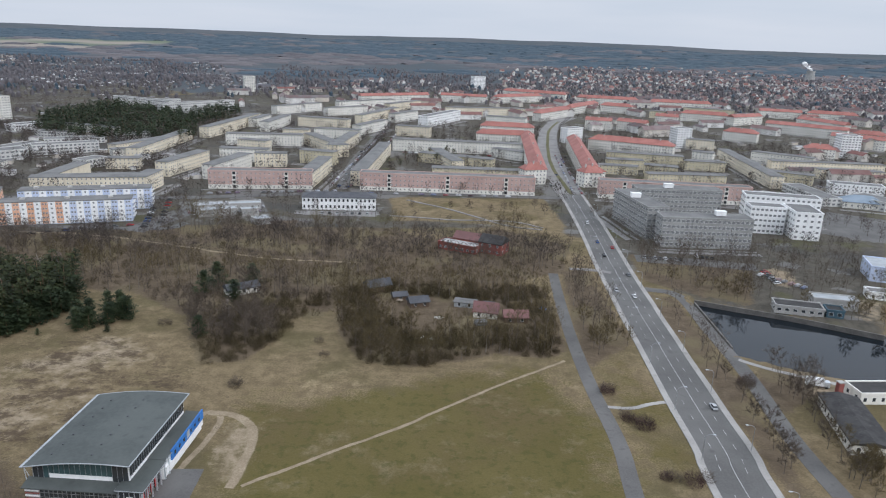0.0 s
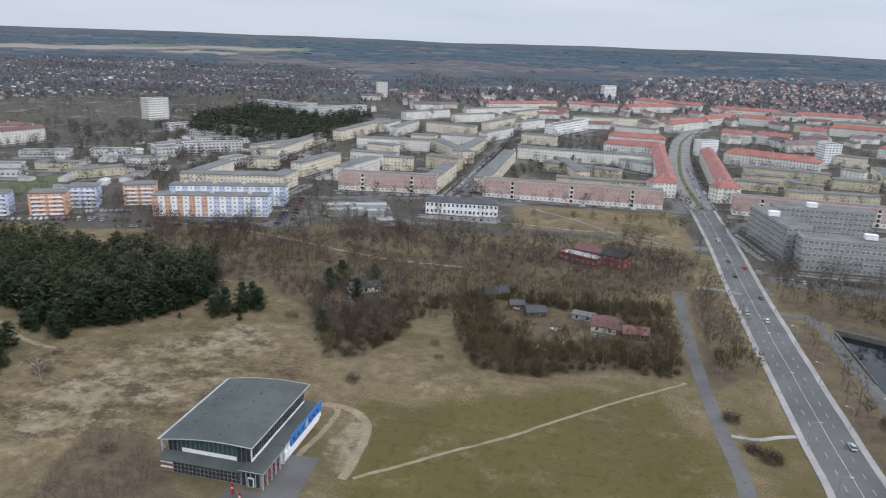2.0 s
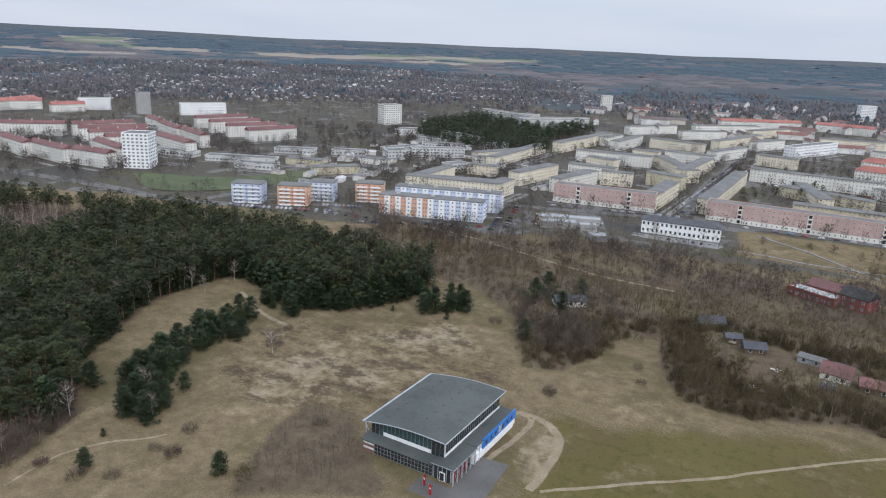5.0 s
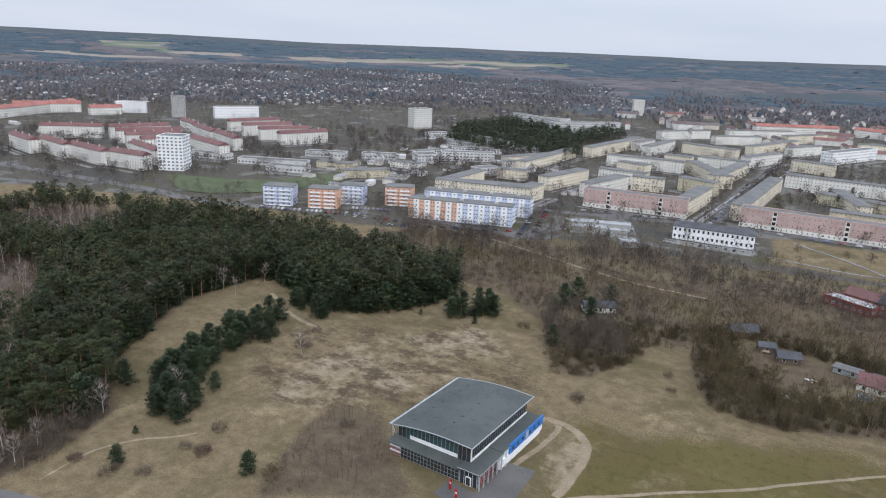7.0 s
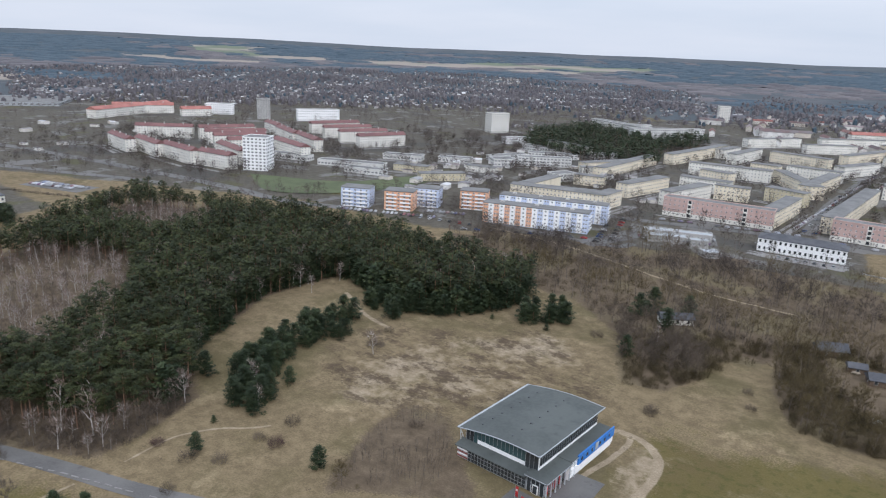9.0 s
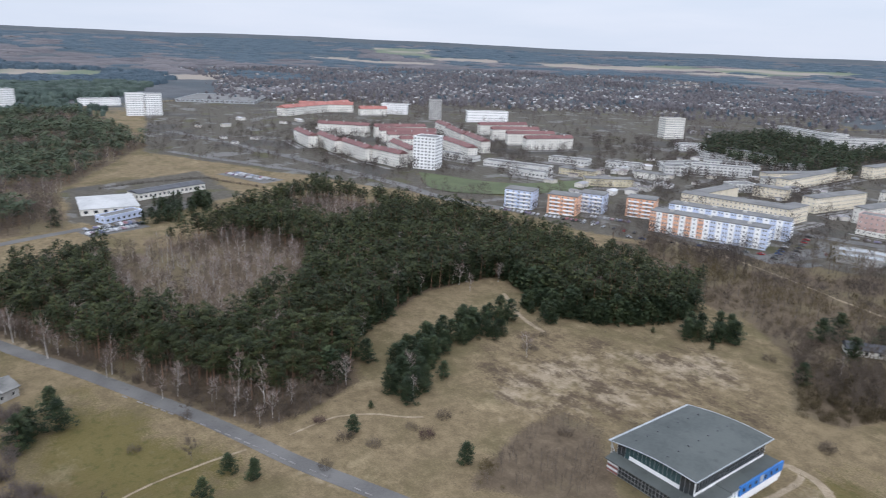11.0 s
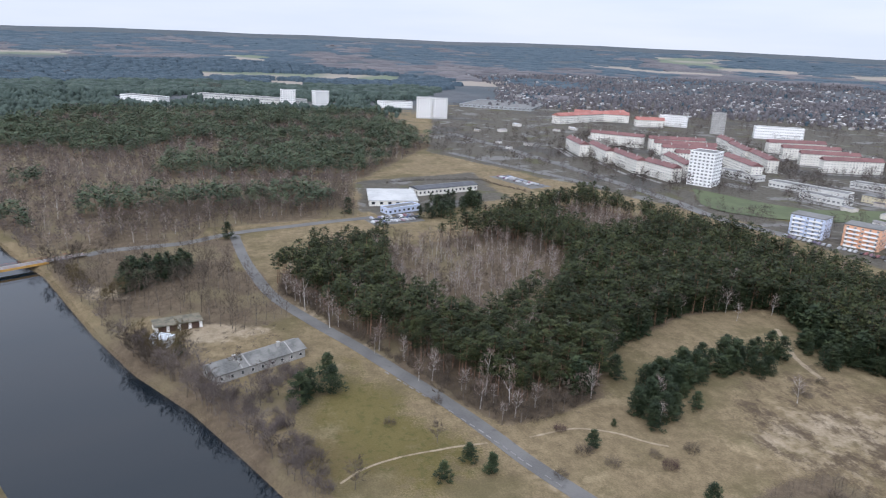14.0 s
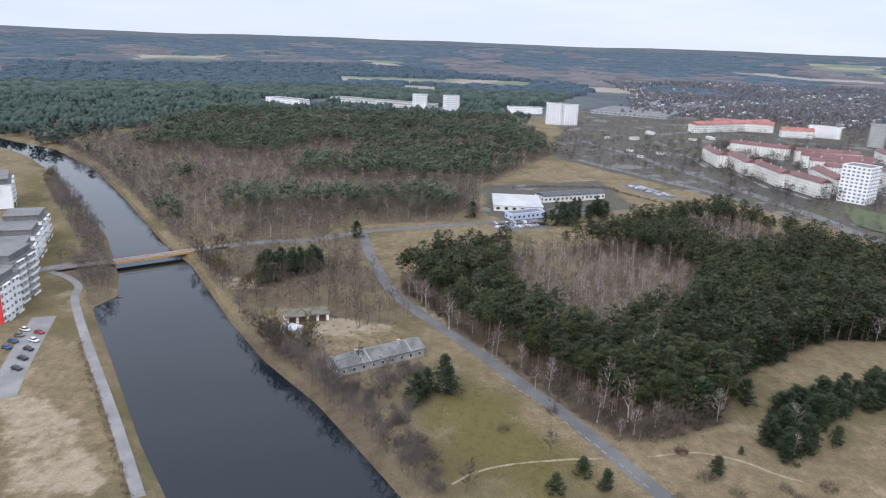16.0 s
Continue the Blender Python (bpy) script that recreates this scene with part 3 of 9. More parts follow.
PARK_PATH_B = [(-22, 501), (10, 476), (46, 438), (67, 430)]
LUSH = [(FIELD, 1), (MEADOW, 0.85), (SPORT, 0.8), (PARK, 0.3), (AVE_VERGE, 0.75), (ISLE_GREEN, 1), (BASIN_LAWN, 0.6), (LEFT_GREEN, 0.7)]
WOODS = [COPSE_FAR, AVENUE_LEFT, AVENUE_RIGHT, OFFICE_TREES, BASIN_TREES, FAR_BANK, BANK_TREES, BANK_LOW, LEFT_BANK, RIVERSIDE, HOUSE_TREES, CLUB_TREES, EDGE, LANE_EDGE, BANK_FLAT, HALL_SCRUB]
SANDY = [SAND_A, SAND_H, SAND_B, SAND_C, SAND_D, YARD, PLAZA_DIRT, TRACK_SIDE, YARD_SOIL]
TOWN = [TOWN_A, TOWN_B, TOWN_C, TOWN_D, CLUB_GROUND]
FIELDS = [(-105.2, -98.8, 2640, 2930), (-88.6, -85, 2500, 2900), (-90.5, -75.5, 1900, 2120), (-85.5, -82.5, 1640, 1850), (-56, -50.5, 3450, 3950), (-82, -75, 1960, 2160), (-71, -65.5, 1900, 2080), (-60, -50, 2950, 3080), (-52, -45, 3200, 3420), (-43, -23, 3120, 3480), (-41, -31, 3150, 3330), (-30.8, -25, 2900, 3080), (-31.8, -30.6, 2280, 2560), (-28, -20, 3300, 3600), (-35, -31, 3480, 3600)]
WATER_LEVEL = -2.0


def height(x, y):
    """The lie of the land: level, the canal and basin cut in, wooded hills far off."""
    x, y = np.asarray(x, float), np.asarray(y, float)
    r = np.hypot(x, y)
    az = np.arctan2(x, y)
    z = 0.25 * bumps(x, y, 60, 1) * np.clip((r - 40) / 100, 0, 1)
    u = np.clip((r - 1900) / 2900, 0, 1)
    ridge = 104 + 5 * np.sin(az * 5 + 1) + 4 * np.sin(az * 11) + 2.5 * np.sin(az * 23 + 2) + 1.5 * np.sin(az * 47)
    z = z + ridge * u ** 1.25 + 14 * np.sin(math.pi * np.clip(u * 1.15, 0, 1)) ** 2 * bumps(x, y, 1400, 3) * (u < 0.87)
    for poly in (CANAL, BASIN):
        s = signed(x, y, poly)
        z = np.where(s > -3.5, np.minimum(z, -np.clip((s + 3.2) * 0.62, 0, 3.6)), z)
    return z


def axis(near0, near1, step, mid0, mid1, mid_step, far0, far1):
    a = list(np.arange(near0, near1 + 0.1, step))
    for sign, edge, mid, far in ((1, near1, mid1, far1), (-1, near0, mid0, far0)):
        v, s = edge, mid_step
        while sign * v < sign * far:
            if sign * v > sign * mid:
                s *= 1.09
            v += sign * s
            a.append(v)
    return np.array(sorted(a))


def cover_at(x, y):
    """What grows where: weights of meadow, leaf litter, bare soil and town; far wood tinted with haze, fields, heather.
    """
    r = np.hypot(x, y)
    lush = np.zeros(x.shape)
    for p, w in LUSH:
        lush = np.maximum(lush, w * soft(x, y, p, 34))
    wood = np.zeros(x.shape)
    for p in (PINEWOOD, BIRCH_A, BIRCH_B, COPSE, ISLAND, *WOODS):
        wood = np.maximum(wood, soft(x, y, p, 8))
    bare = np.zeros(x.shape)
    for p in SANDY:
        bare = np.maximum(bare, (0.46 if p is SAND_H else 0.62) * soft(x, y, p, 24 if p is SAND_H else 8))
    town = np.zeros(x.shape)
    for p in TOWN:
        town = np.maximum(town, soft(x, y, p, 14))
    town = town * (1 - soft(x, y, PARK, 10))
    # weight of the haze-tinted ground, rising with distance from the eye
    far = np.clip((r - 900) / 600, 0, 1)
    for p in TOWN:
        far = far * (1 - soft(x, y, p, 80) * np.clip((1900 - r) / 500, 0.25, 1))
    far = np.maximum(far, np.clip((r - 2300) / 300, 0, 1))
    az = np.degrees(np.arctan2(x, y))
    acre = np.zeros(x.shape)
    for a0, a1, r0, r1 in FIELDS:
        e = np.minimum(np.minimum(az - a0, a1 - az) / 0.5, np.minimum(r - r0, r1 - r) / 60)
        acre = np.maximum(acre, np.clip(0.5 + e + 0.2 * bumps(x, y, 300, 5), 0, 1))
    return (lush, wood, bare, town), (far, acre, np.maximum(soft(x, y, HEATH, 30), soft(x, y, HEATH_WEST, 30)), np.ones(x.shape))


def set_cover(me, near_cover, far_cover):
    for nm, data in (("cover", near_cover), ("cover_far", far_cover)):
        at = me.attributes.new(nm, "FLOAT_COLOR", "POINT")
        at.data.foreach_set("color", np.column_stack(data).astype(np.float32).ravel())


def build_ground():
    xs = axis(-480, 280, 4.0, -1000, 400, 8.0, -5600, 5600)
    ys = axis(-170, 480, 4.0, -440, 560, 8.0, -5600, 5600)
    X, Y = np.meshgrid(xs, ys)
    Z = height(X, Y)
    nx, ny = len(xs), len(ys)
    i = np.arange(nx * ny).reshape(ny, nx)
    a, b, c, d = i[:-1, :-1].ravel(), i[:-1, 1:].ravel(), i[1:, 1:].ravel(), i[1:, :-1].ravel()
    tris = np.vstack([np.column_stack([a, b, c]), np.column_stack([a, c, d])])
    me = tri_mesh("ground", np.column_stack([X.ravel(), Y.ravel(), Z.ravel()]), tris, [GROUND])
    me.polygons.foreach_set("use_smooth", np.ones(len(tris), bool))
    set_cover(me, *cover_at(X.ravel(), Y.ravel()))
    return tagged(new("ground", me), "dry grassland, meadow and woodland floor reaching to wooded hills", "ground", kind="structure")


def ground_z(x, y):
    return float(height(np.array([x]), np.array([y]))[0])


def water_sheet(name, poly, label):
    bm = bmesh.new()
    c = np.mean(poly, 0)
    vs = [bm.verts.new((c[0] + (px - c[0]), c[1] + (py - c[1]), WATER_LEVEL)) for px, py in poly]
    f = bm.faces.new(vs)
    if f.normal.z < 0:
        f.normal_flip()
    f.normal_update()
    if f.normal.z < 0:
        bmesh.ops.reverse_faces(bm, faces=[f])
    bmesh.ops.triangulate(bm, faces=bm.faces[:])
    return tagged(part(name, bm, WATER, None), label, "water", kind="structure")


def widen(poly, d):
    """The outline pushed outwards by d metres."""
    p = np.asarray(poly, float)
    a, b = np.roll(p, 1, 0), np.roll(p, -1, 0)
    t = b - a
    t /= np.hypot(t[:, 0], t[:, 1])[:, None] + 1e-9
    area = np.sum(p[:, 0] * b[:, 1] - b[:, 0] * p[:, 1])
    nrm = np.column_stack([t[:, 1], -t[:, 0]]) * (1 if area > 0 else -1)
    return p + nrm * d


def smooth_line(pts, step=4.0):
    """A line through the points in even short steps (Catmull-Rom)."""
    p = np.asarray(pts, float)
    p = np.vstack([2 * p[0] - p[1], p, 2 * p[-1] - p[-2]])
    out = []
    for i in range(1, len(p) - 2):
        k = max(1, int(np.hypot(*(p[i + 1] - p[i])) / step))
        for t in np.arange(k) / k:
            out.append(0.5 * ((2 * p[i]) + (p[i + 1] - p[i - 1]) * t + (2 * p[i - 1] - 5 * p[i] + 4 * p[i + 1] - p[i + 2]) * t * t
                              + (3 * p[i] - p[i - 1] - 3 * p[i + 1] + p[i + 2]) * t ** 3))
    out.append(p[-2])
    return np.array(out)


def strip(name, pts, width, material, label="", category="path", lift=0.05, ragged=0.0, offset=0.0, kerb=0.0, step=4.0, parent=None):
    """A paved or trodden strip along a line, with a skirt into the ground."""
    c = smooth_line(pts, step)
    t = np.gradient(c, axis=0)
    t /= np.hypot(t[:, 0], t[:, 1])[:, None]
    nrm = np.column_stack([-t[:, 1], t[:, 0]])
    rg = np.random.RandomState(len(c) * 7 + int(width * 10))
    w = np.full(len(c), width / 2)
    wl_, wr_ = w + ragged * rg.uniform(-1, 1, len(c)), w + ragged * rg.uniform(-1, 1, len(c))
    rows = []
    for k, dz in ((1, -0.35), (1, 0.0), (0, 0.02), (-1, 0.0), (-1, -0.35)):
        q = c + nrm * (offset + np.where(k > 0, wl_, wr_) * k)[:, None]
        h = height(q[:, 0], q[:, 1])
        rows.append(np.column_stack([q, np.maximum(h, -0.4) + lift + kerb + dz]))
    rows = np.stack(rows)
    m, n = rows.shape[:2]
    i = np.arange(m * n).reshape(m, n)
    faces = [(i[a, b], i[a + 1, b], i[a + 1, b + 1], i[a, b + 1]) for a in range(m - 1) for b in range(n - 1)]
    me = mesh_of(name, rows.reshape(-1, 3), faces, [material])
    ob = new(name, me)
    if parent is not None:
        ob.parent = parent
        return ob
    return tagged(ob, label, category, kind="structure")


def dirt(name, pts, width, label, strength=0.95, step=1.5, lift=0.03):
    """A trodden strip: bare soil in the middle, fading into what grows beside it."""
    c = smooth_line(pts, step)
    t = np.gradient(c, axis=0)
    t /= np.hypot(t[:, 0], t[:, 1])[:, None]
    nrm = np.column_stack([-t[:, 1], t[:, 0]])
    rows, bare = [], []
    wob = 0.12 * width * bumps(c[:, 0], c[:, 1], 14, 3)
    for k, w in ((1.3, 0.0), (0.8, 0.25), (0.35, 1.0), (-0.35, 1.0), (-0.8, 0.25), (-1.3, 0.0)):
        q = c + nrm * (k * width / 2 + wob)[:, None]
        rows.append(np.column_stack([q, height(q[:, 0], q[:, 1]) + (lift if w else -0.05)]))
        bare.append(np.full(len(c), w * strength))
    rows = np.stack(rows)
    m, n = rows.shape[:2]
    i = np.arange(m * n).reshape(m, n)
    a, b, c2, d = i[:-1, :-1].ravel(), i[1:, :-1].ravel(), i[1:, 1:].ravel(), i[:-1, 1:].ravel()
    flat = rows.reshape(-1, 3)
    me = tri_mesh(name, flat, np.vstack([np.column_stack([a, b, c2]), np.column_stack([a, c2, d])]), [GROUND])
    near_cover, far_cover = cover_at(flat[:, 0], flat[:, 1])
    near_cover = (near_cover[0], near_cover[1], np.maximum(near_cover[2], np.concatenate(bare)), near_cover[3])
    set_cover(me, near_cover, far_cover)
    return tagged(new(name, me), label, "path", kind="structure")


# ---- trees ----
RG = np.random.RandomState(11)


def sliver(v, t, a, b, w):
    """A thin blade from a to b."""
    d = b - a
    s = np.cross(d, RG.normal(size=3))
    s = s / (np.linalg.norm(s) + 1e-9) * w
    k = len(v)
    v.extend([a - s, a + s, b])
    t.append((k, k + 1, k + 2))


def limb(v, t, a, b, r0, r1, sides=5):
    d = b - a
    u = np.cross(d, (0.3, 0.9, 0.1))
    u /= np.linalg.norm(u)
    w = np.cross(d / np.linalg.norm(d), u)
    k = len(v)
    for c, r in ((a, r0), (b, r1)):
        for j in range(sides):
            g = j * math.tau / sides
            v.append(c + r * (math.cos(g) * u + math.sin(g) * w))
    for j in range(sides):
        j2 = (j + 1) % sides
        t.append((k + j, k + j2, k + sides + j2))
        t.append((k + j, k + sides + j2, k + sides + j))


def bare_tree(h, spread, twigs, limbs=9, thin=1.0, low=0.25, wood=True):
    """Arrays of a leafless tree: wood (trunk, limbs, branches) and twigs on the branches."""
    v, t, tv, tt = [], [], [], []
    lean = RG.normal(size=2) * 0.04 * h
    top = np.array([lean[0], lean[1], h * 0.80])
    limb(v, t, np.zeros(3), top * 0.5, 0.012 * h if wood else 0.017 * h, 0.008 * h, 4 if wood else 3)
    if wood:
        limb(v, t, top * 0.5, top, 0.008 * h, 0.002 * h, 3)
    else:
        sliver(v, t, top * 0.48, top * 1.1, 0.009 * h)
    ends = []
    for i in range(limbs):
        f = low + (0.98 - low) * (i + RG.rand()) / limbs
        a = top * f
        g = i * 2.4 + RG.rand()
        out = spread * (0.5 + 0.5 * math.sin(math.pi * min(1.0, f * 1.05))) * RG.uniform(0.55, 1.1)
        b = a + np.array([math.cos(g) * out, math.sin(g) * out, out * RG.uniform(0.45, 0.95) + 0.05 * h])
        if wood:
            limb(v, t, a, b, 0.005 * h * (1.2 - f), 0.0016 * h, 3)
        elif i % 2:
            sliver(v, t, a, b + np.array([0, 0, 0.10 * h]), 0.006 * h)
        for k in range(5 if wood else 3):
            p = a + (b - a) * RG.uniform(0.3, 1.0)
            d = (b - a) / np.linalg.norm(b - a) * 0.7 + RG.normal(size=3) * 0.5 + np.array([0, 0, 0.35])
            q = p + d / np.linalg.norm(d) * h * RG.uniform(0.10, 0.20)
            if wood:
                sliver(v, t, p, q, 0.0035 * h)
            ends.append((p, q))
    ends.append((top * 0.8, top * 1.16))
    for i in range(twigs):
        a, b = ends[i % len(ends)]
        p = a + (b - a) * RG.uniform(0.1, 1.0)
        d = (b - a) / np.linalg.norm(b - a)
        q = d * 0.7 + RG.normal(size=3) * 0.55 + np.array([0, 0, 0.3])
        q = q / np.linalg.norm(q) * h * RG.uniform(0.05, 0.13)
        sliver(tv, tt, p, p + q, 0.0032 * h * thin)
    return (np.array(v), np.array(t)), (np.array(tv), np.array(tt))


def bush(h, spread, twigs, thick=0.014):
    tv, tt = [], []
    for i in range(twigs):
        g, r = RG.rand() * math.tau, spread * math.sqrt(RG.rand()) * 0.7
        p = np.array([math.cos(g) * r, math.sin(g) * r, RG.rand() ** 1.4 * h * 0.62])
        q = p + np.array([math.cos(g) * spread * 0.2, math.sin(g) * spread * 0.2, h * RG.uniform(0.12, 0.4)]) + RG.normal(size=3) * 0.17 * h
        sliver(tv, tt, p, q, thick * h)
    return (np.zeros((0, 3)), np.zeros((0, 3), int)), (np.array(tv), np.array(tt))


def pine_tree(h, spread, low, blades, size, pointed=False, limbs=True):
    """Arrays of a pine: trunk with limbs, and flat sprays of needles in layered tufts."""
    v, t, tv, tt = [], [], [], []
    lean = RG.normal(size=2) * 0.03 * h
    top = np.array([lean[0], lean[1], h * 0.94])
    limb(v, t, np.array([0, 0, -0.3]), top, 0.015 * h, 0.005 * h)
    tufts = []
    n = 44 if pointed else 19
    for i in range(n):
        f = low + (1 - low) * (i + RG.rand()) / n
        u = (f - low) / (1 - low)
        if pointed:
            out = spread * (1.02 - u ** 2.2) ** 0.75 * RG.uniform(0.2, 1.05)
        else:
            out = spread * (0.45 + 0.62 * math.sin(math.pi * min(1, 0.12 + 0.72 * u))) * RG.uniform(0.3, 1.05) * (1.0 if u < 0.85 else 0.55)
        g = i * 2.4 + RG.rand() * 0.8
        c = top * f + np.array([math.cos(g) * out, math.sin(g) * out, 0.04 * h * RG.rand()])
        if low > 0.2 and limbs:
            limb(v, t, top * (f - 0.05), c, 0.004 * h, 0.0015 * h, 3)
        tufts.append((c, (0.30 if pointed else 0.40) * spread * RG.uniform(0.75, 1.3)))
    tufts.append((top * 1.02, 0.28 * spread))
    flat = 0.5 if pointed else 0.40
    for i in range(blades):
        c, rad = tufts[i % len(tufts)]
        d = RG.normal(size=3)
        d /= np.linalg.norm(d)
        p = c + d * np.array([1.15, 1.15, flat]) * rad * RG.uniform(0.45, 1.08)
        g = RG.rand() * math.tau
        e = np.array([math.cos(g), math.sin(g), RG.uniform(-0.35, 0.35)])
        o = np.array([-math.sin(g), math.cos(g), RG.uniform(-0.25, 0.8)])
        s = size * RG.uniform(0.6, 1.25)
        k = len(tv)
        tv.extend([p - e * s * 0.38, p + e * s * 0.38, p + o * s * 1.1])
        tt.append((k, k + 1, k + 2))
    return (np.array(v), np.array(t)), (np.array(tv), np.array(tt))


def stand(name, kinds, spots, materials, label, category="trees", smooth=False):
    """Many plants joined into one mesh. spots: x, y, scale; kinds: variants of arrays."""
    V, T, S, base = [], [], [], 0
    rg = np.random.RandomState(len(spots))
    zs = height(spots[:, 0], spots[:, 1])
    for (x, y, s), z in zip(spots, zs):
        wood, leaf = kinds[rg.randint(len(kinds))]
        g = rg.rand() * math.tau
        ca, sa = math.cos(g), math.sin(g)
        for slot, (v, t) in enumerate((wood, leaf)):
            if len(v) == 0:
                continue
            w = v * np.array([s, s, s * rg.uniform(0.85, 1.15)])
            V.append(np.column_stack([w[:, 0] * ca - w[:, 1] * sa + x, w[:, 0] * sa + w[:, 1] * ca + y, w[:, 2] + z - 0.1]))
            T.append(t + base)
            S.append(np.full(len(t), slot))
            base += len(v)
    ob = new(name, tri_mesh(name, np.vstack(V), np.vstack(T), materials, np.concatenate(S)))
    if smooth:
        ob.data.polygons.foreach_set("use_smooth", np.ones(len(ob.data.polygons), bool))
    return tagged(ob, label, category, kind="stuff")


def tree_kind(name, arrays, wood, leaf, label, category):
    """Meshes of one variant: trunk and crown, to be shared by single trees."""
    (v, t), (tv, tt) = arrays
    trunk = tri_mesh("trunk", v, t, [wood]) if len(v) else None
    return name, trunk, tri_mesh("crown", tv, tt, [leaf]), label, category


def plant(kind, x, y, s, g, group=""):
    name, trunk, crown, label, category = kind
    ob = thing(name, x, y, ground_z(x, y) - 0.1, math.degrees(g), label, category, group)
    ob.scale = (s, s, s)
    if trunk:
        share("trunk", trunk, ob, Matrix())
    share("crown", crown, ob, Matrix())
    return ob


def scatter(poly, spacing, seed, avoid=(), keep=1.0):
    """Uneven spots inside an outline, clear of the lines and outlines in avoid."""
    p = np.asarray(poly, float)
    rg = np.random.RandomState(seed)
    xs, ys = np.arange(p[:, 0].min(), p[:, 0].max() + spacing, spacing), np.arange(p[:, 1].min(), p[:, 1].max() + spacing, spacing)
    X, Y = np.meshgrid(xs, ys)
    x, y = X.ravel() + rg.uniform(-0.5, 0.5, X.size) * spacing, Y.ravel() + rg.uniform(-0.5, 0.5, X.size) * spacing
    ok = inside(x, y, p) & (rg.rand(len(x)) < keep)
    for kind, shape, d in avoid:
        if kind == "line":
            ok &= line_distance(x, y, shape) > d
        else:
            ok &= signed(x, y, shape) < -d
    ok &= (signed(x, y, CANAL) < -3) & (signed(x, y, BASIN) < -3)
    return np.column_stack([x[ok], y[ok], rg.uniform(0.6, 1.2, ok.sum())])


# ---- buildings ----
def window_mesh(w, h, pane):
    bm = bmesh.new()
    box(bm, -w / 2 - 0.07, w / 2 + 0.07, -0.05, 0.1, -0.07, h + 0.07, 0)
    box(bm, -w / 2, w / 2, -0.08, 0.1, 0, h, 1)
    me = bpy.data.meshes.new("window")
    bm.to_mesh(me)
    bm.free()
    me.materials.append(WALL_WHITE)
    me.materials.append(pane)
    return me


WINDOWS = {}
FOOTPRINTS = []


def window_of(w, h, pane=None):
    pane = pane or GLASS_TOWN
    if (w, h, pane.name) not in WINDOWS:
        WINDOWS[(w, h, pane.name)] = window_mesh(w, h, pane)
    return WINDOWS[(w, h, pane.name)]


def roof_shape(bm, L, D, h, kind, rise, over=0.5):
    if kind == "flat":
        box(bm, 0.3, L - 0.3, 0.3, D - 0.3, h - 0.05, h + 0.12)
        return
    o = over
    i = min(L, D) / 2 + o if kind == "hip" else 0.0
    base = [(-o, -o, h), (L + o, -o, h), (L + o, D + o, h), (-o, D + o, h)]
    vs = [bm.verts.new(p) for p in base] + [bm.verts.new((x, y, z - 0.3)) for x, y, z in base]
    if L >= D:
        r = [bm.verts.new((-o + i, D / 2, h + rise)), bm.verts.new((L + o - i, D / 2, h + rise))]
        quads = ((0, 1, r[1], r[0]), (2, 3, r[0], r[1]), (1, 2, r[1]), (3, 0, r[0]))
    else:
        r = [bm.verts.new((L / 2, -o + i, h + rise)), bm.verts.new((L / 2, D + o - i, h + rise))]
        quads = ((1, 2, r[1], r[0]), (3, 0, r[0], r[1]), (0, 1, r[0]), (2, 3, r[1]))
    for q in quads:
        bm.faces.new([vs[k] if isinstance(k, int) else k for k in q])
    for k in range(4):
        bm.faces.new((vs[4 + k], vs[4 + (k + 1) % 4], vs[(k + 1) % 4], vs[k]))
    bm.faces.new((vs[7], vs[6], vs[5], vs[4]))


